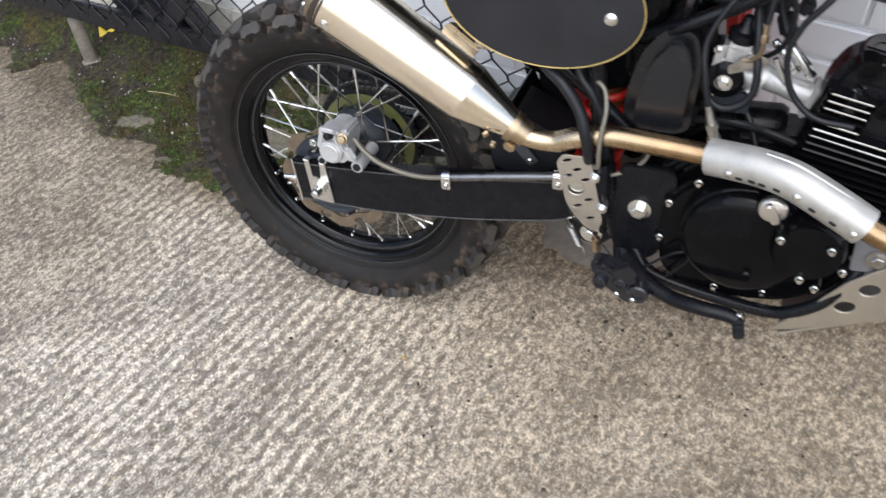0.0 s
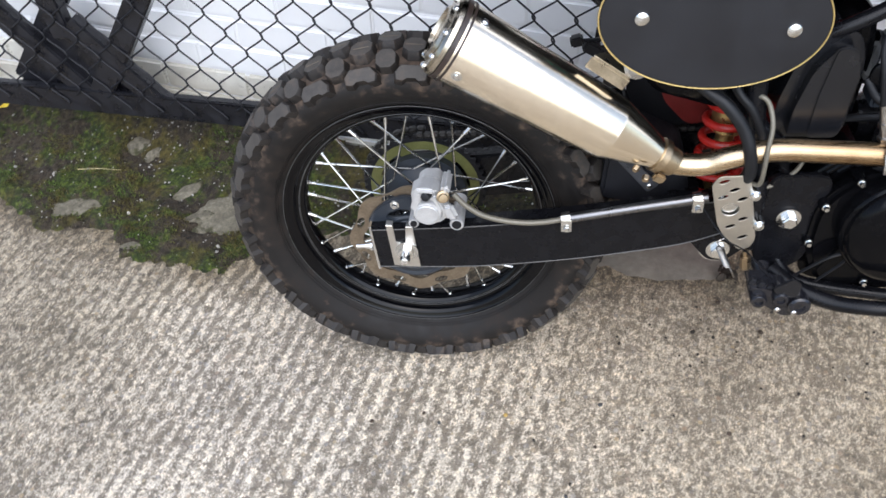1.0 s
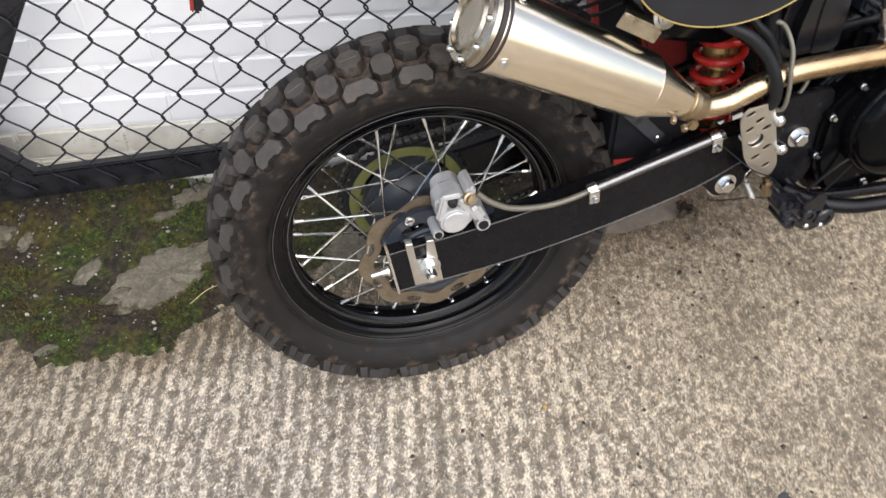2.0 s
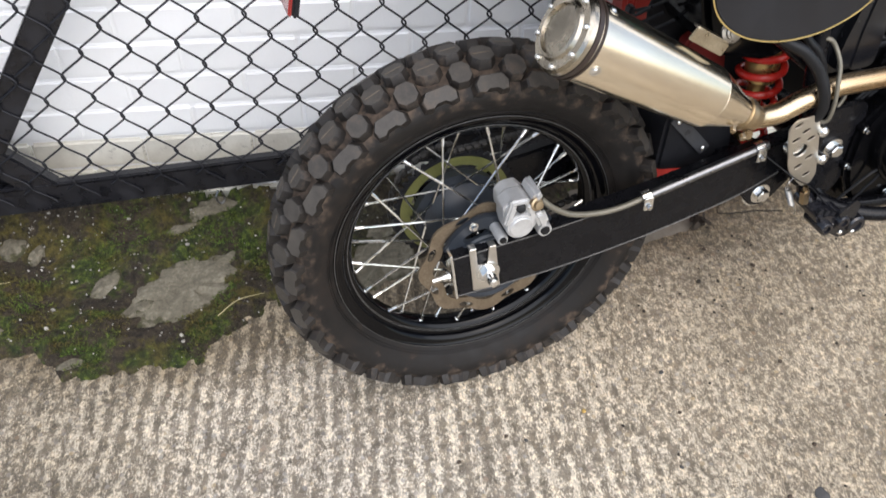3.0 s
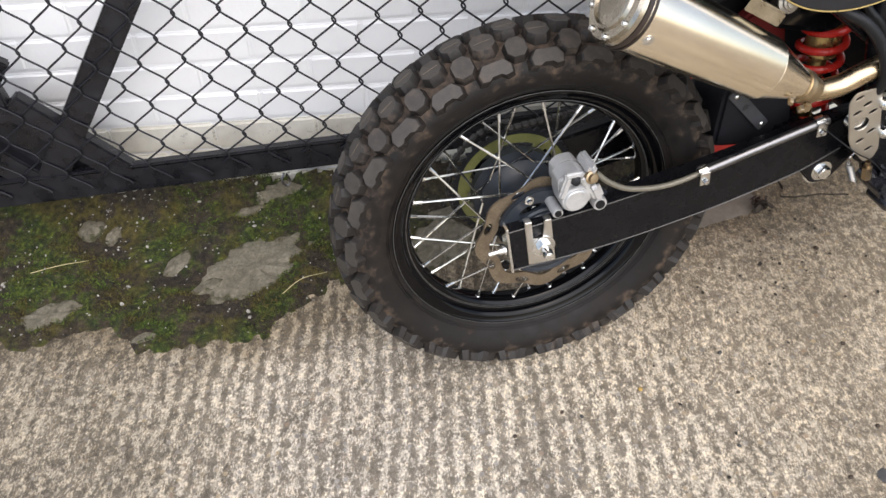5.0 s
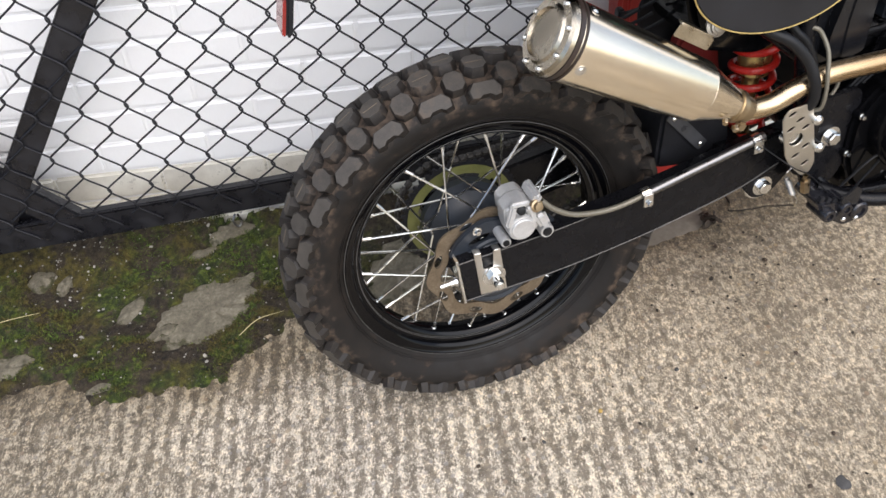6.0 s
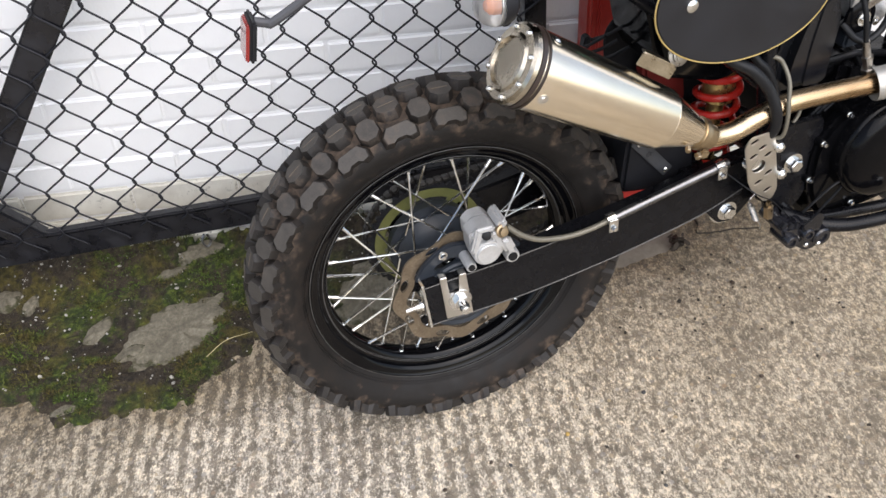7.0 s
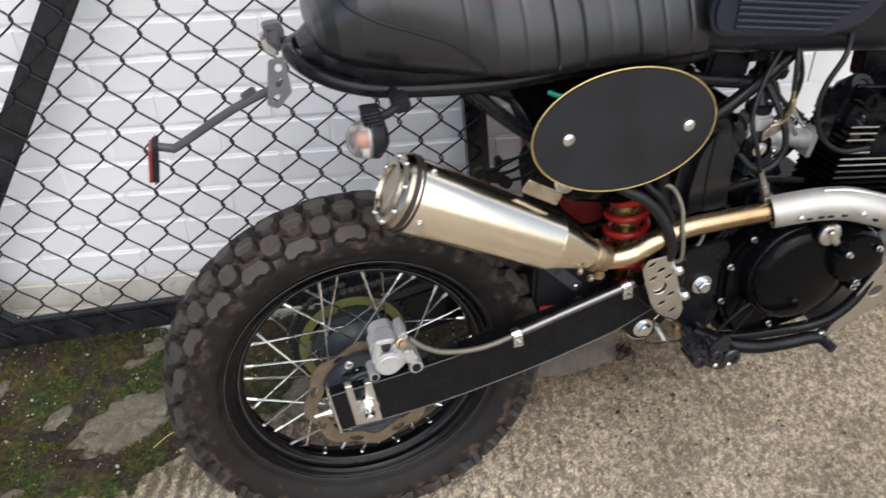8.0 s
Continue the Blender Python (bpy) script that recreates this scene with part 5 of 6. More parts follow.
def on_shield(u, turn, off=0.0):
    """A place on the heat shield: part of its length, degrees below its outer line."""
    i = min(len(guard) - 2, int(u * (len(guard) - 1)))
    d = (guard[i + 1] - guard[i]).normalized()
    out = Vector((0, -1, 0))
    out = (out - d * out.dot(d)).normalized()
    low = d.cross(out)
    n = math.cos(radians(turn)) * out + math.sin(radians(turn)) * low
    return guard[i] + n * (0.0265 + off), n, d


for u in (0.20, 0.66, 0.95):
    q, n, d = on_shield(u, 6)
    bm = bmesh.new()
    bolt(bm, q, 0.0052, 0.005, n, washer=False, dome=True)
    part("shield_bolt", bm, CHROME, hs)
for u in (0.29, 0.38, 0.47, 0.56, 0.74, 0.83):
    q, n, d = on_shield(u, 19, 0.0003)
    bm = bmesh.new()
    block(bm, (0.0095, 0.0052, 0.0016), Matrix.Translation(q) @ Matrix((d, d.cross(n), n)).transposed().to_4x4(), 0.0006, 1)
    part("slot", bm, MATT_BLACK, hs)
bm = bmesh.new()
tube(bm, [(0.666, -0.172, 0.568), (0.658, -0.171, 0.597), (0.650, -0.170, 0.625)], [0.0070, 0.0065, 0.0050], 14)
lathe(bm, (0.665, -0.172, 0.573), (-0.28, 0.02, 1), [(0, 0.011), (0.006, 0.011), (0.007, 0.0075), (0.020, 0.0075), (0.021, 0.0090), (0.028, 0.0090), (0.029, 0)], 6)
part("oxygen_sensor", bm, SENSOR, exhaust, "grey metal oxygen sensor")

# ---- side number panel
bm = bmesh.new()
prism(bm, ellipse(0.419, 0.752, 0.1395, 0.092, 96, -5), 0.007, pose(0, -0.181, 0), 0.002)
panel = part("side_panel", bm, PANEL_SKIN, bike, "black grained oval side panel")
bm = bmesh.new()
ring = [(x, -0.1795, z) for x, z in ellipse(0.419, 0.752, 0.1400, 0.0925, 96, -5)]
tube(bm, ring, 0.0012, 8, 1, closed=True)
part("edge_trim", bm, GOLD_LINE, panel, "thin gold edge trim")
for x, z in ((0.332, 0.760), (0.515, 0.740)):
    bm = bmesh.new()
    bolt(bm, (x, -0.181, z), 0.0092, 0.006, washer=False, dome=True)
    part("panel_screw", bm, CHROME, panel)

# ---- seat: stations of (x, half width, bottom, top)
SEAT = [(0.022, 0.050, 0.930, 0.952), (0.026, 0.078, 0.918, 0.966), (0.035, 0.098, 0.909, 0.984), (0.050, 0.112, 0.899, 1.003), (0.080, 0.121, 0.884, 1.027), (0.12, 0.128, 0.868, 1.042), (0.24, 0.132, 0.842, 1.036), (0.35, 0.134, 0.827, 1.014), (0.47, 0.130, 0.817, 0.994), (0.562, 0.122, 0.808, 0.987)]


def body_loft(bm, stations, yc, n=28, power=3.2, ribs=None, steps=10, under=None, waist=0.5, shape=None):
    """A rounded body through stations of (x, half width, bottom, top)."""
    st = np.array(stations)
    xs_ = np.concatenate([np.linspace(a, b, steps, endpoint=False) for a, b in zip(st[:-1, 0], st[1:, 0])] + [[st[-1, 0]]])
    rows = []
    for x in xs_:
        w, lo, hi = (float(np.interp(x, st[:, 0], st[:, k])) for k in (1, 2, 3))
        ring = []
        for k in range(n):
            t = 2 * math.pi * k / n
            c, s = math.cos(t), math.sin(t)
            if shape:
                power, waist = shape(x)
            p = under if under and s < 0 else power
            y = w * math.copysign(abs(c) ** (2 / p), c)
            z = lo + (hi - lo) * (waist + (1 - waist if s > 0 else waist) * math.copysign(abs(s) ** (2 / p), s))
            puff = ribs(x, s) if ribs else 0.0
            ring.append(bm.verts.new((x, yc + y * (1 + puff), z + puff * 0.09 * s)))
        rows.append(ring)
    for a, b in zip(rows, rows[1:]):
        for k in range(n):
            bm.faces.new((a[k], a[(k + 1) % n], b[(k + 1) % n], b[k]))
    bm.faces.new(rows[0])
    bm.faces.new(rows[-1][::-1])


def roll(x, s):
    if x < 0.212:
        return 0.0
    u = ((x - 0.212) / 0.0405) % 1.0
    return 0.022 * (math.sqrt(max(0.0, 1 - (2 * u - 1) ** 10)) - 1)


def seat_shape(x):
    """Steep flanks at the tail, rounder towards the tank."""
    f = min(1.0, max(0.0, (x - 0.12) / 0.14))
    return 3.0 - 1.1 * f, 0.42 - 0.24 * f


def seat_side(x, z):
    """The near flank of the seat at a length and height."""
    st = np.array(SEAT)
    w, lo, hi = (float(np.interp(x, st[:, 0], st[:, k])) for k in (1, 2, 3))
    power, waist = seat_shape(x)
    v = (z - lo) / (hi - lo) - waist
    v = v / (1 - waist) if v > 0 else v / waist
    p = power if v > 0 else 3.0
    return MID - w * max(0.0, 1 - abs(v) ** p) ** (1 / p)


bm = bmesh.new()
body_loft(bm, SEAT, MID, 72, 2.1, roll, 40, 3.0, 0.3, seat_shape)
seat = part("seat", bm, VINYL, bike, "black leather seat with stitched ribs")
bm = bmesh.new()
tube(bm, [(x, seat_side(x, z) - 0.0006, z) for x, z in ((0.058, 0.993), (0.068, 0.981), (0.093, 0.965), (0.120, 0.951), (0.148, 0.938), (0.190, 0.915), (0.222, 0.886), (0.238, 0.862))], 0.0019, 8)
part("piping", bm, HOSE, seat)

bm = bmesh.new()
body_loft(bm, [(0.005, 0.045, 0.885, 0.915), (0.03, 0.078, 0.876, 0.925), (0.07, 0.098, 0.862, 0.910), (0.15, 0.108, 0.848, 0.885), (0.30, 0.110, 0.822, 0.860), (0.55, 0.100, 0.795, 0.84)], MID, 28, 4.0)
part("seat_pan", bm, SATIN_BLACK, bike)

# ---- tank and knee pad
TANK = [(0.556, 0.104, 0.822, 0.94), (0.562, 0.124, 0.812, 0.97), (0.63, 0.134, 0.795, 1.01), (0.76, 0.138, 0.770, 1.05), (0.92, 0.136, 0.738, 1.06), (1.06, 0.10, 0.75, 1.03), (1.08, 0.05, 0.82, 1.00)]
bm = bmesh.new()
body_loft(bm, TANK, MID, 44, 4.2)
tank = part("fuel_tank", bm, TANK_PAINT, bike, "matt dark grey fuel tank")
bm = bmesh.new()
prism(bm, rounded([(0.550, 0.890), (0.556, 0.862), (0.576, 0.852), (0.739, 0.820), (0.800, 0.826), (0.840, 0.860), (0.840, 0.890), (0.600, 0.945), (0.565, 0.930)], 0.016, 6), 0.018, pose(0, MID - 0.145, 0), 0.006)
pad = part("knee_pad", bm, PAD, tank, "ribbed blue-grey rubber knee pad")
for k in range(8):
    bm = bmesh.new()
    x0, x1 = 0.586 + 0.001 * k, 0.725 + 0.014 * k
    z0 = 0.866 + 0.0088 * k
    z1 = z0 - 0.23 * (x1 - x0)
    tube(bm, [(x0, MID - 0.1455, z0), ((x0 + x1) / 2, MID - 0.1458, (z0 + z1) / 2), (x1, MID - 0.1455, z1)], 0.0036, 8, 4)
    part("rib", bm, PAD, pad)

# ---- frame tubes
bm = bmesh.new()
loop = [(0.66, MID - 0.085, 0.745), (0.50, MID - 0.085, 0.790), (0.40, MID - 0.092, 0.825), (0.25, MID - 0.108, 0.840), (0.12, MID - 0.105, 0.858), (0.055, MID - 0.096, 0.875), (0.010, MID - 0.066, 0.894), (-0.008, MID, 0.902)]
tube(bm, loop + [(x, 2 * MID - y, z) for x, y, z in loop[-2::-1]], 0.0105, 16)
frame_ob = part("frame", bm, SATIN_BLACK, bike, "black tubular steel frame")
for pts, r in (([(0.205, MID - 0.100, 0.845), (0.29, MID - 0.105, 0.757), (0.46, MID - 0.105, 0.615), (0.56, MID - 0.105, 0.52)], 0.0105),
               ([(0.205, MID + 0.100, 0.845), (0.29, MID + 0.105, 0.757), (0.46, MID + 0.105, 0.615), (0.56, MID + 0.105, 0.52)], 0.0105),
               ([(0.49, MID - 0.125, 0.68), (0.500, MID - 0.128, 0.58), (0.515, MID - 0.128, 0.48), (0.535, MID - 0.122, 0.36)], 0.0135),
               ([(0.48, MID - 0.050, 0.640), (0.55, MID - 0.080, 0.682), (0.598, MID - 0.095, 0.708), (0.666, MID - 0.093, 0.744), (0.715, MID - 0.090, 0.774), (0.80, MID - 0.07, 0.83)], 0.0105),
               ([(0.560, MID - 0.12, 0.35), (0.588, MID - 0.14, 0.314), (0.63, MID - 0.15, 0.302), (0.70, MID - 0.158, 0.296), (0.77, MID - 0.170, 0.298), (0.815, MID - 0.178, 0.315), (0.86, MID - 0.178, 0.358), (0.89, MID - 0.16, 0.42), (0.95, MID - 0.06, 0.60)], 0.0100),
               ([(0.560, MID + 0.12, 0.35), (0.588, MID + 0.14, 0.314), (0.63, MID + 0.15, 0.302), (0.70, MID + 0.158, 0.296), (0.77, MID + 0.170, 0.298), (0.815, MID + 0.178, 0.315), (0.86, MID + 0.178, 0.358), (0.89, MID + 0.16, 0.42), (0.95, MID + 0.06, 0.60)], 0.0100)):
    bm = bmesh.new()
    tube(bm, pts, r, 14)
    part("frame_tube", bm, SATIN_BLACK, frame_ob)
bm = bmesh.new()
prism(bm, rounded([(0.535, 0.50), (0.62, 0.50), (0.625, 0.40), (0.60, 0.33), (0.545, 0.31), (0.525, 0.37)], 0.02), 0.012, pose(0, MID - 0.135, 0), 0.002)
part("pivot_plate", bm, SATIN_BLACK, frame_ob)
bm = bmesh.new()
bolt(bm, (0.571, MID - 0.137, 0.424), 0.0115, 0.012)
part("pivot_bolt", bm, CHROME, frame_ob)

# ---- inner mudguard and battery box
bm = bmesh.new()
pts = [radians(a) for a in range(8, 29, 4)]
rows = []
for a in pts:
    r = 0.375 + 0.02 * math.sin(a)
    rows.append([bm.verts.new(AXLE + Vector(((r + d) * math.cos(a), y, (r + d) * math.sin(a) + 0.02))) for y, d in ((-0.060, -0.02), (-0.048, 0.0), (0.07, 0.0), (0.085, -0.02), (0.082, -0.024), (0.068, -0.004), (-0.046, -0.004), (-0.057, -0.024))])
for a, b in zip(rows, rows[1:]):
    for k in range(8):
        bm.faces.new((a[k], a[(k + 1) % 8], b[(k + 1) % 8], b[k]))
bm.faces.new(rows[0])
bm.faces.new(rows[-1][::-1])
part("inner_mudguard", bm, GLOSS_BLACK, bike)
bm = bmesh.new()
prism(bm, rounded([(0.27, 0.835), (0.312, 0.75), (0.332, 0.695), (0.342, 0.645), (0.366, 0.598), (0.47, 0.565), (0.55, 0.60), (0.585, 0.78), (0.45, 0.825)], 0.02), 0.14, pose(0, MID - 0.07, 0), 0.01)
box = part("electrics_box", bm, GLOSS_BLACK, bike)
for x, z, w, h, turn in ((0.285, 0.600, 0.026, 0.020, 30), (0.262, 0.612, 0.020, 0.016, -15), (0.306, 0.583, 0.022, 0.018, 40), (0.296, 0.622, 0.012, 0.022, 10)):
    bm = bmesh.new()
    block(bm, (w, 0.018, h), pose(x, 0.045, z, 0, turn, 0), 0.003)
    tube(bm, [(x + 0.01, 0.045, z), (x + 0.03, 0.03, z + 0.01), (x + 0.05, 0.01, z + 0.03)], 0.003, 8)
    part("connector", bm, MATT_BLACK, box)
bm = bmesh.new()
block(bm, (0.25, 0.10, 0.050), pose(0.555, MID + 0.045, 0.800, 0, 12, 0), 0.008)
block(bm, (0.075, 0.05, 0.045), pose(0.650, MID - 0.02, 0.762, 0, 14, 0), 0.006)
block(bm, (0.030, 0.02, 0.030), pose(0.545, MID - 0.06, 0.790, 0, 20, 0), 0.004)
tray = part("electrics_tray", bm, MATT_BLACK, bike)
for x, y, z, w, h, turn in ((0.716, -0.060, 0.742, 0.030, 0.050, 12), (0.728, -0.064, 0.702, 0.022, 0.030, -20), (0.700, -0.050, 0.716, 0.020, 0.044, 30), (0.748, -0.056, 0.726, 0.018, 0.022, 25), (0.690, -0.070, 0.776, 0.034, 0.026, 8)):
    bm = bmesh.new()
    block(bm, (w, 0.022, h), pose(x, y, z, 0, turn, 0), 0.004)
    tube(bm, [(x, y, z + h * 0.4), (x + 0.006, y - 0.004, z + h * 0.8), (x - 0.012, y + 0.004, z + h * 1.2)], 0.0028, 8)
    part("connector", bm, MATT_BLACK, tray)
bm = bmesh.new()
prism(bm, rounded([(0.352, 0.40), (0.345, 0.50), (0.338, 0.62), (0.42, 0.70), (0.60, 0.70), (0.61, 0.50), (0.70, 0.485), (0.70, 0.33), (0.56, 0.30)], 0.02), 0.006, pose(0, 0.062, 0), 0.002)
part("inner_panel", bm, MATT_BLACK, bike)
bm = bmesh.new()
prism(bm, rounded([(0.388, 0.560), (0.425, 0.575), (0.470, 0.530), (0.478, 0.475), (0.440, 0.470), (0.400, 0.515)], 0.014), 0.03, pose(0, 0.020, 0), 0.006)
part("shock_bracket", bm, OXBLOOD, bike, "dark red shock bracket")
bm = bmesh.new()
prism(bm, rounded([(0.30, 0.40), (0.31, 0.50), (0.345, 0.515), (0.43, 0.47), (0.44, 0.40), (0.40, 0.38)], 0.015), 0.10, pose(0, MID - 0.06, 0), 0.006)
part("chain_guard", bm, MATT_BLACK, bike)
bm = bmesh.new()
prism(bm, rounded([(-0.0105, 0.050), (0.0105, 0.050), (0.0105, -0.050), (-0.0105, -0.050)], 0.004), 0.003, pose(0.350, -0.088, 0.464, 0, -39.5, 0), 0.0008)
strap = part("strap", bm, plain("dark_grey_strap_paint", (0.045, 0.046, 0.050), 0.35, vary=0.3), bike, "dark grey metal strap with two screws")
for x, z in ((0.324, 0.495), (0.375, 0.433)):
    bm = bmesh.new()
    bolt(bm, (x, -0.089, z), 0.0045, 0.004, washer=False, dome=True)
    part("strap_screw", bm, CHROME, strap)

# ---- shock absorber
S0, S1 = Vector((0.475, MID - 0.03, 0.360)), Vector((0.500, MID - 0.03, 0.70))
SD = (S1 - S0).normalized()
bm = bmesh.new()
lathe(bm, S0, SD, [(-0.02, 0), (-0.02, 0.016), (0.02, 0.016), (0.022, 0.036), (0.028, 0.036), (0.03, 0.014), (0.15, 0.014), (0.155, 0.026), (0.28, 0.026), (0.282, 0.036), (0.292, 0.036), (0.294, 0.018), (0.31, 0.018), (0.31, 0)], 32)
shock = part("shock_absorber", bm, plain("gold_shock_body", (0.45, 0.33, 0.14), 0.3, metal=0.9, vary=0.2), bike, "gold-bodied rear shock absorber")
bm = bmesh.new()
a1 = SD.orthogonal().normalized()
a2 = SD.cross(a1)
turns = 8.0
tube(bm, [S0 + SD * (0.032 + 0.245 * u) + 0.0335 * (math.cos(2 * math.pi * turns * u) * a1 + math.sin(2 * math.pi * turns * u) * a2) for u in [k / 192 for k in range(193)]], 0.0062, 10, 1)
part("coil_spring", bm, RED, shock, "bright red coil spring")
bm = bmesh.new()
prism(bm, rounded([(0.33, 0.335), (0.33, 0.40), (0.44, 0.41), (0.48, 0.36), (0.44, 0.325)], 0.015), 0.05, pose(0, MID + 0.02, 0), 0.006)
part("shock_linkage", bm, RED, bike, "red shock linkage")

# ---- airbox
bm = bmesh.new()
prism(bm, rounded([(0.528, 0.545), (0.530, 0.60), (0.548, 0.668), (0.580, 0.708), (0.618, 0.705), (0.632, 0.66), (0.624, 0.545)], 0.02, 6), 0.15, pose(0, MID - 0.120, 0), 0.018)
airbox = part("airbox", bm, PLASTIC, bike, "dark grey moulded plastic airbox")
bm = bmesh.new()
prism(bm, rounded([(0.570, 0.555), (0.574, 0.62), (0.586, 0.694), (0.612, 0.692), (0.622, 0.655), (0.614, 0.555)], 0.012, 6), 0.010, pose(0, MID - 0.1225, 0), 0.002)
part("airbox_lid", bm, PLASTIC, airbox)
bm = bmesh.new()
prism(bm, rounded([(0.600, 0.540), (0.600, 0.715), (0.640, 0.722), (0.648, 0.66), (0.640, 0.540)], 0.012), 0.10, pose(0, MID - 0.085, 0), 0.010)
part("airbox_back", bm, GLOSS_BLACK, airbox)
bm = bmesh.new()
lathe(bm, (0.640, MID - 0.075, 0.655), (1, 0, -0.25), [(0, 0.036), (0.012, 0.036), (0.014, 0.031), (0.020, 0.033), (0.030, 0.028), (0.040, 0.028)], 32)
part("intake_boot", bm, HOSE, airbox)

# ---- carburettor
CB = Vector((0.673, MID - 0.088, 0.647))
bm = bmesh.new()
lathe(bm, CB + Vector((-0.03, 0, 0.008)), (1, 0, -0.2), [(0, 0.02), (0, 0.026), (0.014, 0.027), (0.016, 0.022), (0.050, 0.021), (0.060, 0.026), (0.070, 0.026), (0.070, 0.018)], 32)
block(bm, (0.042, 0.046, 0.060), Matrix.Translation(CB + Vector((0.0, 0, 0.02))) @ pose(0, 0, 0, 0, 8, 0), 0.007)
carb = part("carburettor", bm, CARB, bike, "bare alloy carburettor with black throttle drum")
bm = bmesh.new()
prism(bm, rounded([(-0.026, -0.018), (0.026, -0.018), (0.022, 0.020), (-0.022, 0.020)], 0.008), 0.044, Matrix.Translation(CB + Vector((0.002, -0.022, -0.035))), 0.004)
part("float_bowl", bm, HUB_GREY, carb)
bm = bmesh.new()
lathe(bm, CB + Vector((0.004, 0, 0.048)), (0.12, 0, 1), [(0, 0.020), (0.006, 0.021), (0.012, 0.021), (0.015, 0.014), (0.024, 0.008), (0.034, 0.006), (0.034, 0)], 28)
part("top_cap", bm, SATIN_BLACK, carb)
bm = bmesh.new()
lathe(bm, CB + Vector((-0.010, -0.022, 0.0)), (0, -1, 0), [(0, 0), (0, 0.026), (0.006, 0.026), (0.009, 0.021), (0.010, 0.012), (0.012, 0.011), (0.012, 0)], 28)
drum = part("throttle_drum", bm, GLOSS_BLACK, carb, "gloss black throttle drum")
bm = bmesh.new()
bolt(bm, CB + Vector((-0.010, -0.034, 0.0)), 0.0075, 0.006)
part("drum_nut", bm, CHROME, drum)
for off in (0.0, 0.020):
    bm = bmesh.new()
    lathe(bm, (0.717 + off, -0.100, 0.694 - off * 0.2), (0.64, 0, -0.77), [(0, 0), (0, 0.0048), (0.003, 0.0056), (0.046, 0.0056), (0.047, 0.0075), (0.054, 0.0075), (0.055, 0)], 14)
    part("adjuster_barrel", bm, CHROME, carb, "bright plated adjuster barrel")
bm = bmesh.new()
prism(bm, rounded([(-0.034, -0.020), (-0.026, 0.034), (-0.018, 0.046), (-0.012, 0.044), (-0.016, 0.030), (-0.022, -0.022)], 0.004, 3), 0.004, Matrix.Translation(CB + Vector((0, -0.026, 0.004))), 0.0008)
part("side_lug", bm, CARB, carb, "bare alloy lug")
for k, (dx, dz) in enumerate(((-0.022, 0.042), (0.020, 0.036), (0.024, -0.016), (-0.024, -0.020))):
    bm = bmesh.new()
    bolt(bm, CB + Vector((dx, -0.024, dz)), 0.0042, 0.004, dome=True)
    part("carb_screw", bm, CHROME, carb)
bm = bmesh.new()
tube(bm, [CB + Vector((0.008, -0.030, 0.034)), CB + Vector((0.020, -0.034, 0.037)), CB + Vector((0.030, -0.040, 0.050)), CB + Vector((0.032, -0.043, 0.075))], 0.0032, 12)
lathe(bm, CB + Vector((0.032, -0.043, 0.068)), (0, 0, 1), [(0, 0.0055), (0.010, 0.0055), (0.011, 0.004), (0.026, 0.004), (0.027, 0)], 6)
part("cable_elbow", bm, BRASS, carb)
bm = bmesh.new()
prism(bm, rounded([(-0.012, 0.0), (0.034, 0.018), (0.036, 0.028), (0.018, 0.034), (-0.014, 0.012)], 0.004), 0.003, Matrix.Translation(CB + Vector((0.006, -0.034, 0.012))), 0.0008)
part("cable_bracket", bm, SENSOR, carb)
bm = bmesh.new()
tube(bm, [CB + Vector((0.03, 0, 0.002)), CB + Vector((0.065, 0, -0.012)), CB + Vector((0.104, 0.004, -0.026))], [0.018, 0.0145, 0.018], 20)
block(bm, (0.009, 0.040, 0.050), Matrix.Translation(CB + Vector((0.102, 0.002, -0.026))) @ pose(0, 0, 0, 0, 19, 0), 0.003)
part("intake_manifold", bm, CARB, carb)

# ---- cylinder: stacked fins tilted forward
cylinder_m = pose(0.779, MID, 0.607, 0, 12, 0)
PITCH = 0.0108
bm = bmesh.new()
block(bm, (0.145, 0.10, 0.24), cylinder_m @ pose(0.094, -0.09, -0.03), 0.01)
cylinder = part("cylinder", bm, SATIN_BLACK, bike, "black finned engine cylinder")
for k in range(-8, 7):
    bm = bmesh.new()
    w = 0.180 if k < 2 else 0.060
    block(bm, (w, 0.090, 0.0040), cylinder_m @ pose(w / 2, -0.113, PITCH * k), 0.0013)
    fin = part("fin", bm, GLOSS_BLACK, cylinder)
    if k > -3 and k != 3:
        bm = bmesh.new()
        long = w if k < 2 else 0.056
        block(bm, (long - 0.004, 0.0016, 0.0026), cylinder_m @ pose(0.001 + long / 2, -0.1583, PITCH * k), 0.0005)
        part("fin_edge", bm, CHROME if k > -1 else EDGE, fin, "bare polished fin edge" if k > -1 else "")
bm = bmesh.new()
prism(bm, rounded([(0.000, 0.020), (-0.004, 0.062), (0.006, 0.098), (0.028, 0.116), (0.060, 0.112), (0.085, 0.122), (0.130, 0.120), (0.172, 0.100), (0.176, 0.020)], 0.014, 5), 0.062, cylinder_m @ pose(0, -0.136, 0), 0.012)
for x, z, r in ((0.040, 0.108, 0.024), (0.105, 0.118, 0.026), (0.150, 0.104, 0.022)):
    lathe(bm, cylinder_m @ Vector((x, -0.105, z)), (0.05, -0.75, 0.6), [(-0.03, r), (0.006, r * 0.96), (0.012, r * 0.82), (0.0125, r * 0.45), (0.010, r * 0.4), (0.010, 0)], 20)
part("cylinder_head", bm, SATIN_BLACK, cylinder)
bm = bmesh.new()
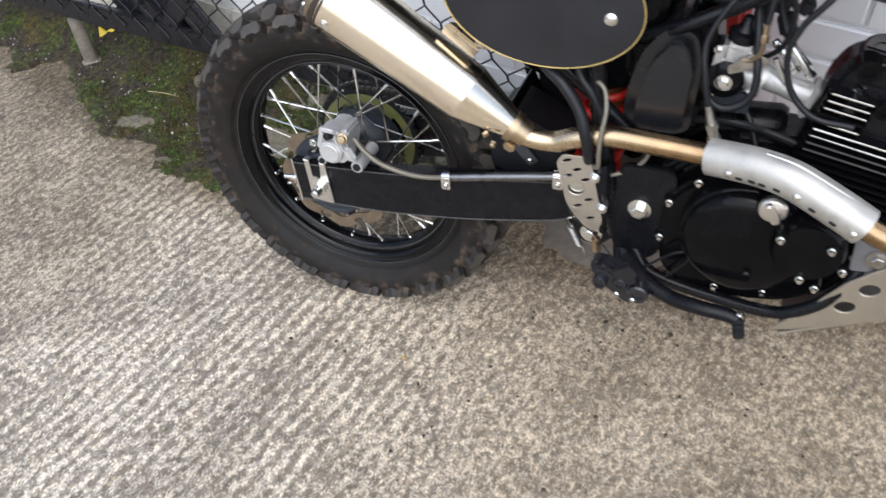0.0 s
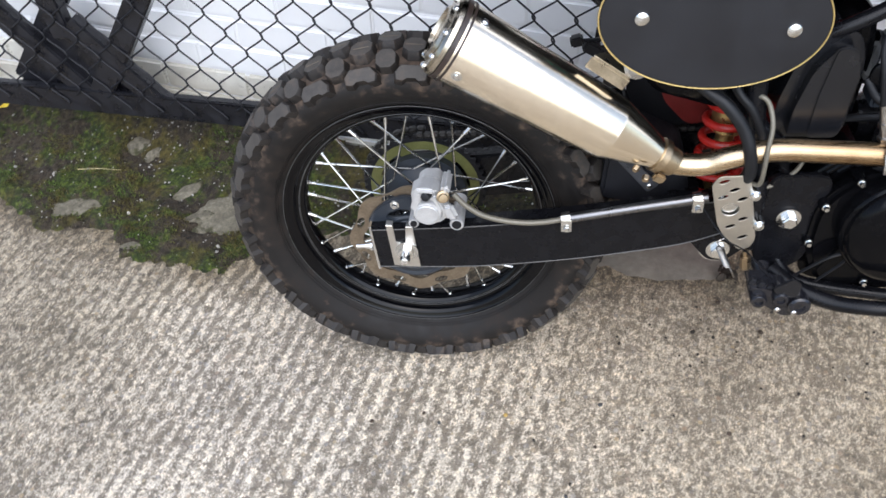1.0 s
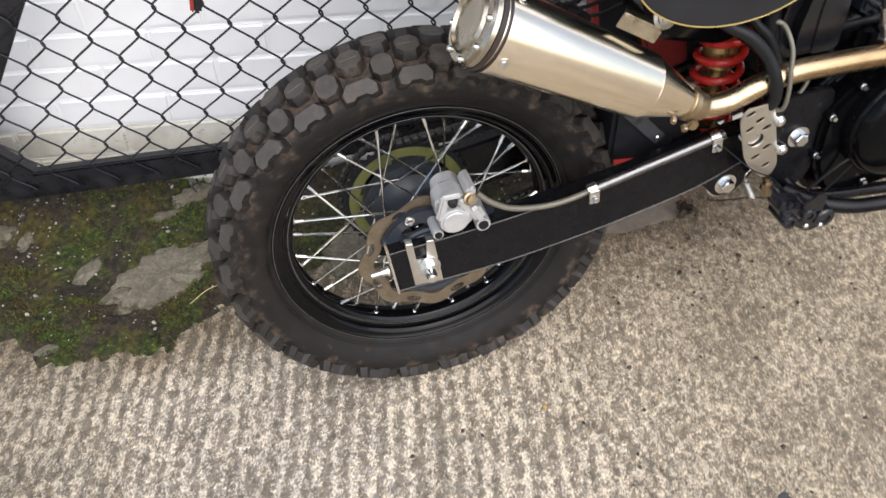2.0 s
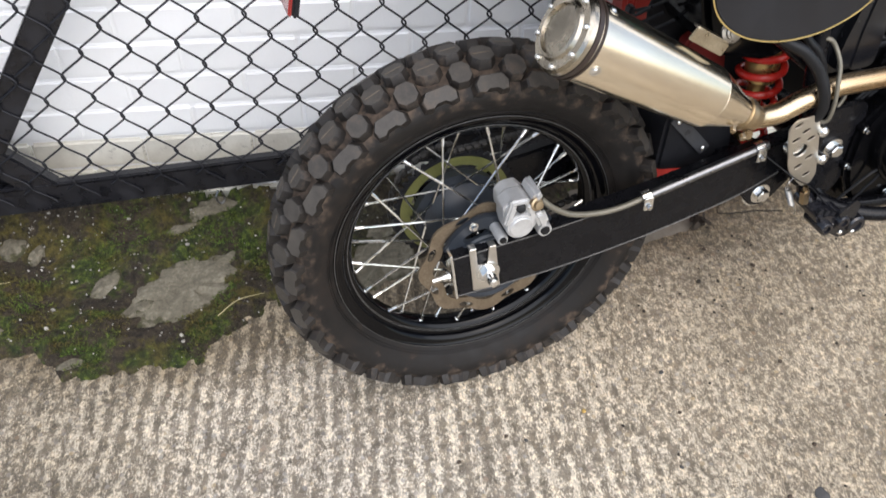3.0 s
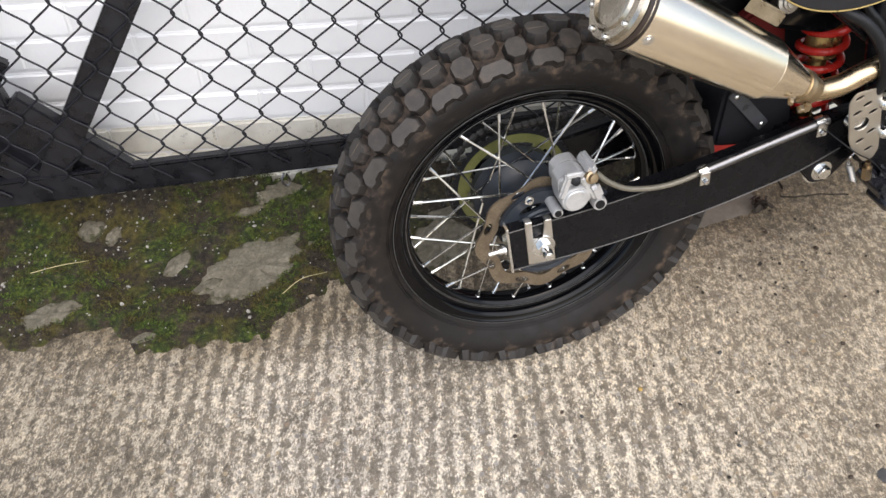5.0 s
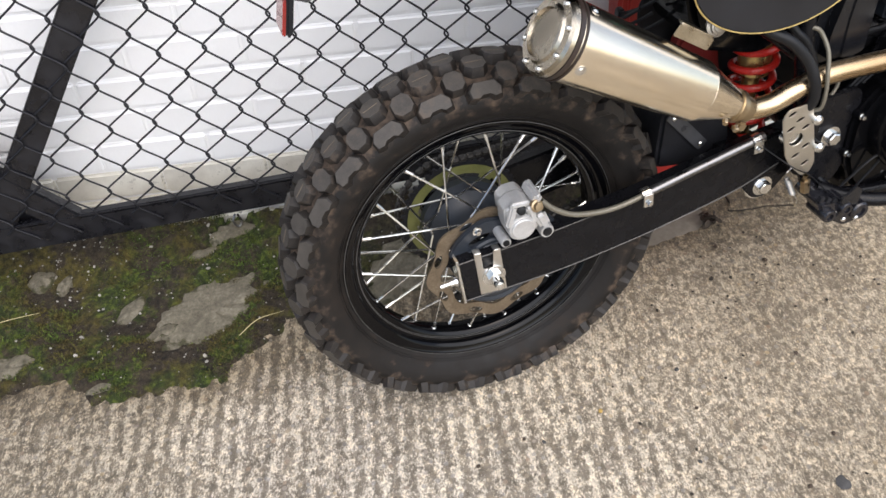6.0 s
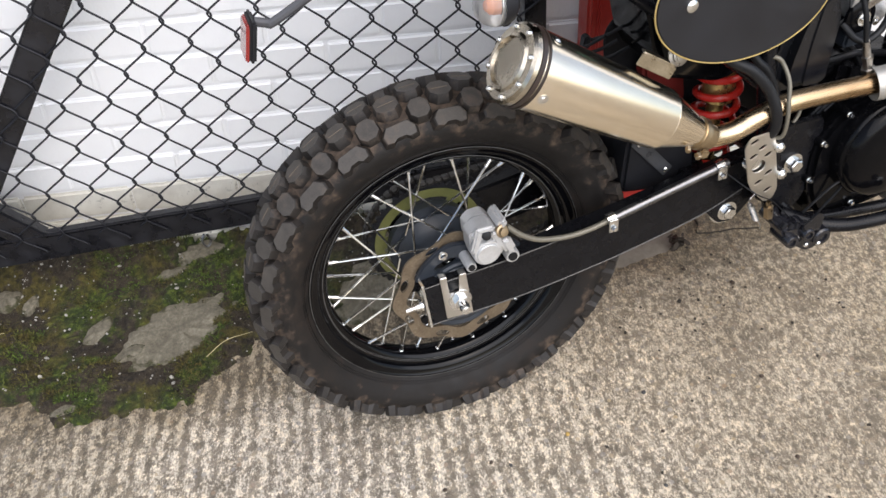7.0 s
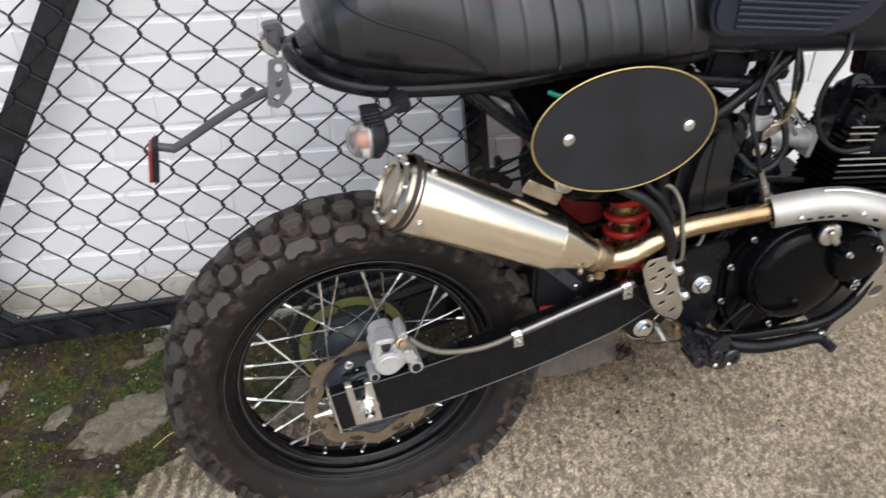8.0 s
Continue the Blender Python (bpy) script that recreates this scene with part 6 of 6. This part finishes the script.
prism(bm, rounded([(0.882, 0.690), (0.886, 0.765), (0.915, 0.792), (0.985, 0.790), (0.985, 0.690)], 0.012), 0.030, pose(0, -0.075, 0), 0.004)
part("head_hanger", bm, SATIN_BLACK, cylinder)
for dx, dz, r in ((0.030, 0.103, 0.016), (0.085, 0.108, 0.017), (0.135, 0.103, 0.016), (0.040, 0.062, 0.010), (0.070, 0.058, 0.012), (0.110, 0.084, 0.011)):
    bm = bmesh.new()
    lathe(bm, cylinder_m @ Vector((dx, -0.128, dz)), (0, -1, 0), [(0, r), (0.026, r * 0.92), (0.026, r * 0.5), (0.022, r * 0.45), (0.022, 0)], 18)
    part("head_boss", bm, GLOSS_BLACK, cylinder)
for a, b in (((0.02, 0.116), (0.155, 0.112)), ((0.02, 0.092), (0.155, 0.090))):
    bm = bmesh.new()
    tube(bm, [cylinder_m @ Vector((a[0], -0.121, a[1])), cylinder_m @ Vector(((a[0] + b[0]) / 2, -0.127, (a[1] + b[1]) / 2 + 0.004)), cylinder_m @ Vector((b[0], -0.121, b[1]))], 0.004, 8)
    part("head_rib", bm, GLOSS_BLACK, cylinder)
bm = bmesh.new()
lathe(bm, (0.825, -0.152, 0.652), (0.15, -0.35, 1), [(-0.02, 0), (-0.02, 0.0125), (0.006, 0.0125), (0.007, 0.0085), (0.015, 0.0080), (0.016, 0.0055), (0.024, 0.005), (0.025, 0)], 6)
part("head_nut", bm, CHROME, cylinder)

# ---- crankcase and clutch cover
bm = bmesh.new()
case = [(0.598, 0.375), (0.596, 0.450), (0.640, 0.512), (0.74, 0.528), (0.83, 0.530), (0.90, 0.52), (0.925, 0.45), (0.895, 0.37), (0.85, 0.300), (0.70, 0.276), (0.612, 0.290)]
prism(bm, rounded(case, 0.03), 0.12, pose(0, MID - 0.125, 0), 0.01)
engine = part("crankcase", bm, GLOSS_BLACK, bike, "gloss black engine crankcase")
bm = bmesh.new()
cover = [(0.602, 0.372), (0.605, 0.455), (0.648, 0.504), (0.735, 0.520), (0.80, 0.512), (0.860, 0.470), (0.878, 0.400), (0.850, 0.335), (0.80, 0.298), (0.72, 0.287), (0.632, 0.298)]
prism(bm, rounded(cover, 0.03, 6), 0.030, pose(0, MID - 0.148, 0), 0.008)
part("clutch_cover", bm, GLOSS_BLACK, engine)
bm = bmesh.new()
lathe(bm, (0.728, MID - 0.140, 0.426), (0, -1, 0), [(0, 0), (0, 0.094), (0.028, 0.093), (0.031, 0.0915), (0.033, 0.0885), (0.040, 0.0865), (0.046, 0.082), (0.050, 0.074), (0.0535, 0.058), (0.056, 0.036), (0.057, 0.016), (0.0572, 0)], 72)
part("clutch_dome", bm, GLOSS_BLACK, engine)
bm = bmesh.new()
lathe(bm, (0.812, MID - 0.140, 0.452), (0, -1, 0), [(0, 0), (0, 0.050), (0.060, 0.049), (0.070, 0.044), (0.0715, 0.038), (0.0715, 0)], 48)
part("filter_cover", bm, GLOSS_BLACK, engine)
for x, y, z in ((0.615, -0.168, 0.454), (0.653, -0.169, 0.498), (0.606, -0.163, 0.383), (0.774, -0.246, 0.482), (0.840, -0.235, 0.469), (0.810, -0.232, 0.408), (0.698, -0.172, 0.312), (0.769, -0.172, 0.318), (0.835, -0.200, 0.369), (0.864, -0.205, 0.412)):
    bm = bmesh.new()
    lathe(bm, (x, y, z), (0, 1, 0), [(0, 0), (0, 0.0072), (0.002, 0.0080), (0.035, 0.0110), (0.035, 0)], 16)
    boss = part("bolt_boss", bm, GLOSS_BLACK, engine)
    bm = bmesh.new()
    bolt(bm, (x, y, z), 0.0043, 0.006, washer=False)
    lathe(bm, (x, y, z), (0, -1, 0), [(0.0002, 0), (0.0002, 0.0056), (0.0015, 0.0056), (0.0018, 0)], 18)
    part("cover_bolt", bm, CHROME, boss)
bm = bmesh.new()
lathe(bm, (0.757, MID - 0.194, 0.507), (0, 1, 0), [(0, 0), (0, 0.022), (0.05, 0.026), (0.06, 0.026), (0.06, 0)], 32)
neck = part("filler_neck", bm, GLOSS_BLACK, engine)
bm = bmesh.new()
lathe(bm, (0.757, MID - 0.194, 0.507), (0, -1, 0), [(0.0005, 0), (0.0005, 0.0195), (0.004, 0.0195), (0.007, 0.0175), (0.009, 0.012), (0.010, 0)], 36)
prism(bm, rounded([(-0.0165, -0.006), (0.0165, -0.006), (0.0165, 0.006), (-0.0165, 0.006)], 0.005), 0.010, Matrix.Translation((0.757, MID - 0.212, 0.507)) @ pose(0, 0, 0, 0, 62, 0), 0.003)
part("oil_filler_cap", bm, PALE_STEEL, neck, "bright finger-grip oil filler cap")
for k in range(4):
    bm = bmesh.new()
    tube(bm, [(0.585 + 0.022 * k, MID - 0.118, 0.48 + 0.008 * k), (0.620 + 0.022 * k, MID - 0.122, 0.515 + 0.006 * k), (0.655 + 0.022 * k, MID - 0.115, 0.535)], 0.005, 10)
    part("case_rib", bm, GLOSS_BLACK, engine)

# ---- hoses and starter behind the crankcase top
bm = bmesh.new()
lathe(bm, (0.66, MID - 0.035, 0.535), (1, 0, 0.05), [(0, 0), (0, 0.030), (0.012, 0.034), (0.085, 0.034), (0.095, 0.028), (0.10, 0)], 28)
part("starter_motor", bm, SATIN_BLACK, engine)
bm = bmesh.new()
block(bm, (0.13, 0.09, 0.060), pose(0.745, -0.065, 0.522, 0, 3, 0), 0.014, 3)
part("upper_case", bm, SATIN_BLACK, engine)
for pts, r in (([(0.63, -0.10, 0.56), (0.68, -0.12, 0.575), (0.73, -0.11, 0.56), (0.78, -0.12, 0.55)], 0.006), ([(0.66, -0.06, 0.60), (0.70, -0.09, 0.57), (0.72, -0.11, 0.53)], 0.005)):
    bm = bmesh.new()
    tube(bm, pts, r, 10)
    part("breather_pipe", bm, HOSE, engine)
bm = bmesh.new()
prism(bm, rounded([(0.872, 0.410), (0.870, 0.464), (0.902, 0.480), (0.97, 0.47), (0.97, 0.42), (0.917, 0.415)], 0.006), 0.005, pose(0, -0.196, 0), 0.001)
mount = part("engine_mount", bm, plain("grey_cast_bracket", (0.16, 0.16, 0.165), 0.45, metal=0.3), engine, "grey engine mounting plate")
bm = bmesh.new()
bolt(bm, (0.903, -0.197, 0.437), 0.010, 0.008)
part("mount_bolt", bm, SENSOR, mount)

# ---- skid plate
bm = bmesh.new()
prism(bm, rounded([(0.788, 0.276), (0.842, 0.349), (0.874, 0.396), (0.915, 0.433), (1.02, 0.52), (1.05, 0.47), (0.975, 0.365), (0.917, 0.332), (0.870, 0.308), (0.82, 0.286)], 0.010), 0.004, pose(0, -0.206, 0), 0.001, [ellipse(0.880, 0.350, 0.014, 0.010, 20, 20), ellipse(0.904, 0.389, 0.014, 0.010, 20, 20)])
block(bm, (0.22, 0.36, 0.004), pose(0.90, MID, 0.318, 0, -28, 0), 0.001)
part("skid_plate", bm, PLATE_ALU, bike, "drilled aluminium skid plate")

# ---- heel plate, footrest, brake lever
HY = -0.188
bm = bmesh.new()
plate = [(0.447, 0.508), (0.456, 0.523), (0.491, 0.525), (0.500, 0.513), (0.510, 0.466), (0.521, 0.410), (0.515, 0.393), (0.500, 0.389), (0.474, 0.418), (0.463, 0.438)]
cuts = [ellipse(x, z, 0.0075, 0.0030, 10, 22) for x, z in ((0.463, 0.514), (0.479, 0.500), (0.465, 0.487), (0.492, 0.484), (0.498, 0.448), (0.482, 0.434), (0.502, 0.414))] + [ellipse(0.478, 0.465, 0.0125, 0.0115, 20)]
prism(bm, rounded(plate, 0.006, 3), 0.003, pose(0, HY, 0), 0.0006, cuts)
heel = part("heel_plate", bm, PLATE_ALU, bike, "perforated aluminium heel guard plate")
bm = bmesh.new()
lathe(bm, (0.476, HY + 0.006, 0.464), (0, 1, 0), [(0, 0), (0, 0.016), (0.012, 0.016), (0.012, 0)], 28)
part("plate_spacer", bm, CHROME, heel)
for x, z in ((0.507, 0.494), (0.520, 0.440)):
    bm = bmesh.new()
    lathe(bm, (x, HY + 0.010, z), (0, -1, 0), [(0, 0), (0, 0.0085), (0.016, 0.0085), (0.018, 0.007), (0.018, 0)], 20)
    bolt(bm, (x, HY - 0.006, z), 0.0055, 0.005, washer=False, dome=True)
    part("plate_bolt", bm, CHROME, heel)
bm = bmesh.new()
lathe(bm, (0.512, HY + 0.016, 0.510), (0.06, 0, -1), [(0, 0.013), (0.05, 0.013), (0.052, 0.009), (0.095, 0.009), (0.097, 0.007), (0.13, 0.006), (0.13, 0)], 24)
part("master_cylinder", bm, SATIN_BLACK, heel)
bm = bmesh.new()
lathe(bm, (0.511, HY + 0.002, 0.386), (0.14, 0, -1), [(0, 0.0045), (0.010, 0.0045), (0.011, 0.008), (0.034, 0.008), (0.036, 0.006), (0.04, 0)], 6)
part("push_rod", bm, BRASS, heel)
bm = bmesh.new()
tube(bm, [Vector((0.472, HY - 0.002, 0.402)) + Vector((0.0048 * math.cos(2 * math.pi * 11 * u) + 0.016 * u, 0.0048 * math.sin(2 * math.pi * 11 * u), -0.035 * u - 0.008)) for u in [k / 120 for k in range(121)]], 0.0011, 6, 1)
tube(bm, [(0.478, HY, 0.412), (0.468, HY - 0.004, 0.408), (0.472, HY, 0.394)], 0.0013, 6)
tube(bm, [(0.490, HY, 0.358), (0.497, HY - 0.004, 0.346), (0.501, HY, 0.334)], 0.0013, 6)
part("return_spring", bm, SENSOR, heel)
bm = bmesh.new()
tube(bm, [(0.545, MID - 0.12, 0.330), (0.555, -0.175, 0.318), (0.566, -0.215, 0.308)], 0.014, 14)
prism(bm, rounded([(0.512, 0.352), (0.542, 0.350), (0.594, 0.324), (0.602, 0.292), (0.574, 0.286), (0.525, 0.322)], 0.008), 0.040, pose(0, -0.226, 0), 0.004)
WRAPPED = plain("black_film_wrap", (0.012, 0.012, 0.015), 0.12, vary=0.4, scale=60, bump=0.9, fine=120, shine=0.6)
peg = part("footrest", bm, WRAPPED, bike, "black serrated folding footrest in wrinkled film")
for k in range(6):
    bm = bmesh.new()
    block(bm, (0.008, 0.008, 0.010), pose(0.520 + 0.013 * k, -0.220, 0.357 - 0.0062 * k, 0, 26, 0), 0.001, 1)
    part("tooth", bm, MATT_BLACK, peg)
for x, z, r in ((0.592, 0.316, 0.0165), (0.532, 0.326, 0.012), (0.563, 0.330, 0.012)):
    bm = bmesh.new()
    lathe(bm, (x, -0.19, z), (0, -1, 0), [(0, 0), (0, r), (0.042, r), (0.045, r * 0.85), (0.045, r * 0.5), (0.042, r * 0.45), (0.042, 0)], 24)
    part("peg_pivot", bm, WRAPPED, peg)
bm = bmesh.new()
prism(bm, rounded([(0.548, 0.352), (0.575, 0.372), (0.588, 0.360), (0.585, 0.335), (0.560, 0.332)], 0.005), 0.004, pose(0, -0.232, 0), 0.001)
part("peg_tab", bm, PLASTIC, peg)
for x, z in ((0.585, 0.306), (0.560, 0.312)):
    bm = bmesh.new()
    bolt(bm, (x, -0.233, z), 0.0045, 0.005, washer=False, dome=True)
    part("peg_bolt", bm, CHROME, peg)
bm = bmesh.new()
tube(bm, [(0.560, -0.165, 0.330), (0.595, -0.200, 0.322), (0.640, -0.225, 0.319), (0.685, -0.243, 0.327), (0.722, -0.248, 0.329), (0.742, -0.252, 0.327)], [0.0125, 0.0125, 0.012, 0.0115, 0.0112, 0.0105], 16)
lever = part("brake_lever", bm, SATIN_BLACK, bike, "black rear brake lever")
bm = bmesh.new()
lathe(bm, (0.741, -0.243, 0.327), (0.16, -1, -0.12), [(0, 0), (0, 0.0105), (0.008, 0.0105), (0.009, 0.0065), (0.014, 0.0065), (0.015, 0.0088), (0.019, 0.0088), (0.020, 0.0072), (0.023, 0.0072), (0.024, 0.0088), (0.028, 0.0088), (0.029, 0.0072), (0.032, 0.0072), (0.033, 0.0088), (0.038, 0.0082), (0.039, 0)], 16)
part("lever_tip", bm, MATT_BLACK, lever)
bm = bmesh.new()
lathe(bm, (0.743, -0.250, 0.336), (0, 0, 1), [(-0.004, 0), (-0.004, 0.0065), (0.002, 0.0065), (0.003, 0.0045), (0.006, 0.0045), (0.0065, 0)], 12)
part("tip_bolt", bm, CHROME, lever)
bm = bmesh.new()
tube(bm, [(0.590, -0.18, 0.33), (0.63, -0.186, 0.372), (0.652, -0.186, 0.380), (0.654, -0.184, 0.362), (0.625, -0.178, 0.318)], 0.0022, 8)
tube(bm, [(0.447, -0.15, 0.440), (0.475, HY - 0.006, 0.418), (0.51, HY - 0.008, 0.392), (0.545, -0.2, 0.352), (0.575, -0.21, 0.322)], 0.0011, 6)
part("switch_wire", bm, HOSE, lever)

# ---- hoses and cables
for name, pts, r, material, label in (
        ("vent_hose", [(0.395, -0.140, 0.680), (0.420, -0.158, 0.650), (0.452, -0.172, 0.629), (0.478, -0.182, 0.596), (0.490, -0.190, 0.562), (0.495, -0.186, 0.526), (0.490, -0.165, 0.495)], 0.0088, HOSE, "thick black rubber vent hose"),
        ("vent_hose", [(0.45, -0.13, 0.69), (0.469, -0.150, 0.638), (0.490, -0.158, 0.612), (0.509, -0.160, 0.569), (0.513, -0.158, 0.525), (0.512, -0.150, 0.48)], 0.0065, HOSE, "thick black rubber vent hose"),
        ("brake_line", [(0.488, -0.150, 0.630), (0.500, -0.160, 0.633), (0.510, -0.165, 0.622), (0.515, -0.178, 0.598), (0.512, -0.188, 0.570), (0.511, -0.193, 0.542), (0.510, -0.190, 0.513), (0.500, -0.180, 0.506)], 0.0034, BRAID, "pale braided brake line"),
        ("brake_line", [(0.512, -0.165, 0.478), (0.529, -0.155, 0.479), (0.550, -0.150, 0.487), (0.569, -0.148, 0.506), (0.577, -0.145, 0.524)], 0.0032, BRAID, "pale braided brake line"),
        ("clutch_cable", [(0.650, -0.170, 0.623), (0.641, -0.168, 0.665), (0.636, -0.155, 0.71), (0.66, -0.14, 0.76), (0.70, -0.12, 0.80)], 0.004, HOSE, "thin black cable"),
        ("fuel_hose", [(0.636, -0.130, 0.640), (0.650, -0.148, 0.620), (0.671, -0.152, 0.614), (0.694, -0.150, 0.626), (0.704, -0.148, 0.651), (0.700, -0.138, 0.690), (0.69, -0.10, 0.74)], 0.0055, HOSE, "black rubber fuel hose"),
        ("choke_cable", [(0.72, -0.13, 0.80), (0.735, -0.125, 0.745), (0.728, -0.115, 0.695), (0.700, -0.105, 0.665)], 0.0038, HOSE, "thin black cable"),
        ("breather_hose", [(0.70, -0.08, 0.80), (0.715, -0.075, 0.735), (0.735, -0.085, 0.69), (0.765, -0.10, 0.662)], 0.0050, HOSE, "black rubber breather hose"),
        ("adjuster_rod", [(0.722, -0.120, 0.679), (0.731, -0.120, 0.662), (0.741, -0.120, 0.644)], 0.0042, CHROME, "bright cable adjuster"),
        ("spark_lead", [(0.79, -0.15, 0.810), (0.772, -0.168, 0.787), (0.745, -0.170, 0.748), (0.736, -0.170, 0.709), (0.748, -0.172, 0.663), (0.781, -0.178, 0.633), (0.83, -0.182, 0.628)], 0.0043, HOSE, "black spark plug lead"),
        ("throttle_cable", [CB + Vector((0.032, -0.043, 0.092)), (0.712, MID - 0.12, 0.79), (0.735, MID - 0.08, 0.83)], 0.004, HOSE, "black throttle cable"),
        ("wiring_loom", [(0.25, MID - 0.02, 0.80), (0.32, MID - 0.05, 0.79), (0.40, MID - 0.06, 0.80), (0.52, MID - 0.06, 0.79), (0.66, MID - 0.05, 0.80), (0.78, MID - 0.04, 0.78)], 0.010, MATT_BLACK, "taped black wiring loom"),
        ("earth_wire", [(0.33, MID - 0.095, 0.805), (0.35, MID - 0.10, 0.796), (0.38, MID - 0.10, 0.795)], 0.0035, TEAL, "short teal sleeved wire")):
    bm = bmesh.new()
    tube(bm, pts, r, 14)
    part(name, bm, material, bike, label)

# ---- tail: bracket, reflector arm, far indicator, near indicator
bm = bmesh.new()
prism(bm, rounded([(-0.040, 0.915), (-0.018, 0.916), (-0.018, 0.866), (-0.040, 0.846), (-0.054, 0.854)], 0.004), 0.003, pose(0, MID - 0.055, 0), 0.0006, [ellipse(-0.029, 0.902, 0.005, 0.006, 14), ellipse(-0.032, 0.882, 0.007, 0.004, 12, 50), ellipse(-0.040, 0.862, 0.006, 0.004, 12, 40)])
tail = part("tail_bracket", bm, plain("grey_bracket_paint", (0.12, 0.12, 0.125), 0.45), bike, "grey drilled tail bracket")
bm = bmesh.new()
tube(bm, [(-0.020, MID - 0.03, 0.872), (-0.10, MID - 0.02, 0.845), (-0.185, MID - 0.015, 0.806), (-0.196, MID - 0.015, 0.806), (-0.212, MID - 0.015, 0.812)], 0.0062, 10, 3)
block(bm, (0.022, 0.012, 0.010), pose(-0.075, MID - 0.02, 0.862, 0, -24, 0), 0.002)
part("reflector_arm", bm, plain("grey_arm_paint", (0.055, 0.056, 0.062), 0.4, vary=0.2), tail, "dark grey painted arm")
bm = bmesh.new()
block(bm, (0.009, 0.052, 0.054), pose(-0.220, MID - 0.012, 0.792, 0, 14, 0), 0.003)
part("reflector_back", bm, MATT_BLACK, tail)
bm = bmesh.new()
block(bm, (0.006, 0.046, 0.048), pose(-0.2265, MID - 0.012, 0.791, 0, 14, 0), 0.002)
part("reflector", bm, RED_LENS, tail, "red square rear reflector")


def near_indicator(x, y, z):
    """A turn signal under the frame rail: a ribbed vertical stalk and a clear lens."""
    bm = bmesh.new()
    block(bm, (0.024, 0.022, 0.024), pose(x + 0.048, y + 0.016, z + 0.034, 0, -8, 0), 0.003)
    tube(bm, [(x + 0.048, y + 0.020, z + 0.038), (x + 0.048, y + 0.042, z + 0.036), (x + 0.047, y + 0.060, z + 0.034)], 0.006, 12)
    tube(bm, [(x + 0.040, y + 0.010, z + 0.030), (x + 0.028, y + 0.004, z + 0.027), (x + 0.014, y, z + 0.027)], 0.006, 12)
    prism(bm, rounded([(-0.008, 0.045), (0.018, 0.043), (0.022, 0.020), (0.022, -0.006), (0.010, -0.026), (0.000, -0.026), (0.002, 0.010)], 0.006), 0.026, pose(x, y - 0.013, z), 0.005)
    stalk = part("indicator", bm, MATT_BLACK, bike, "black turn signal with clear lens")
    for k in range(4):
        bm = bmesh.new()
        block(bm, (0.024, 0.029, 0.0022), pose(x + 0.006, y, z + 0.024 + 0.005 * k), 0.0008, 1)
        part("rib", bm, MATT_BLACK, stalk)
    bm = bmesh.new()
    lathe(bm, (x + 0.012, y, z), (-1, 0, 0.12), [(-0.012, 0), (-0.011, 0.012), (-0.004, 0.022), (0.006, 0.0260), (0.012, 0.0265), (0.012, 0.0245), (0.010, 0)], 36)
    part("housing", bm, MATT_BLACK, stalk)
    bm = bmesh.new()
    lathe(bm, (x, y, z), (-1, 0, 0.12), [(-0.001, 0.0255), (0.011, 0.0250), (0.022, 0.020), (0.029, 0.011), (0.031, 0)], 36)
    part("lens", bm, LENS, stalk, "clear ribbed lens")
    bm = bmesh.new()
    lathe(bm, (x + 0.003, y, z), (-1, 0, 0.12), [(0.0, 0.009), (0.002, 0.018), (0.006, 0.0235), (0.007, 0.0235), (0.0035, 0.016), (0.002, 0.009)], 28)
    part("bowl", bm, PALE_STEEL, stalk, "bright reflector bowl")
    bm = bmesh.new()
    lathe(bm, (x, y, z), (-1, 0, 0.12), [(0.000, 0), (0.000, 0.008), (0.009, 0.008), (0.014, 0.0045), (0.015, 0)], 20)
    part("bulb", bm, AMBER, stalk, "amber bulb")


def far_indicator(x, y, z):
    """The other turn signal, seen from behind: a grey shell over a clouded lens."""
    bm = bmesh.new()
    tube(bm, [(x + 0.010, y - 0.006, z - 0.004), (x + 0.034, y - 0.016, z - 0.010), (x + 0.062, y - 0.030, z - 0.012)], 0.0058, 12)
    stalk = part("indicator", bm, MATT_BLACK, bike, "grey turn signal seen from behind")
    bm = bmesh.new()
    prism(bm, rounded([(-0.014, 0.022), (0.012, 0.022), (0.017, 0.012), (0.014, -0.016), (0.002, -0.022), (-0.012, -0.004)], 0.007), 0.036, pose(x, y - 0.018, z), 0.008)
    part("housing", bm, plain("grey_indicator_shell", (0.10, 0.10, 0.105), 0.35, vary=0.2), stalk)
    bm = bmesh.new()
    prism(bm, rounded([(-0.015, 0.010), (-0.010, -0.006), (0.004, -0.024), (-0.004, -0.026), (-0.017, -0.018), (-0.020, 0.002)], 0.006), 0.034, pose(x, y - 0.017, z), 0.007)
    part("lens", bm, CLOUDY, stalk, "clouded grey lens")


near_indicator(0.060, -0.188, 0.829)
far_indicator(-0.021, MID + 0.10, 0.894)

# ---- bricks of the wall
full = {False: brick_mesh(LENGTH - 0.0015, WHITE), True: brick_mesh(LENGTH - 0.0015, PLINTH)}
rb = random.Random(21)
rest = bmesh.new()
for near, row, x, z in BRICKS:
    m = pose(x, 0.0080 + rb.uniform(-0.0013, 0.0013), z, rb.uniform(-0.3, 0.3), rb.uniform(-0.25, 0.25), rb.uniform(-0.3, 0.3))
    if near:
        b = new("brick", full[row < 3])
        b.parent = wall
        b.matrix_basis = m
    else:
        block(rest, (LENGTH - 0.004, 0.03, COURSE - 0.006), m, 0)
more = part("brickwork", rest, WHITE, wall, smooth=False)
tagged(more, kind="stuff")
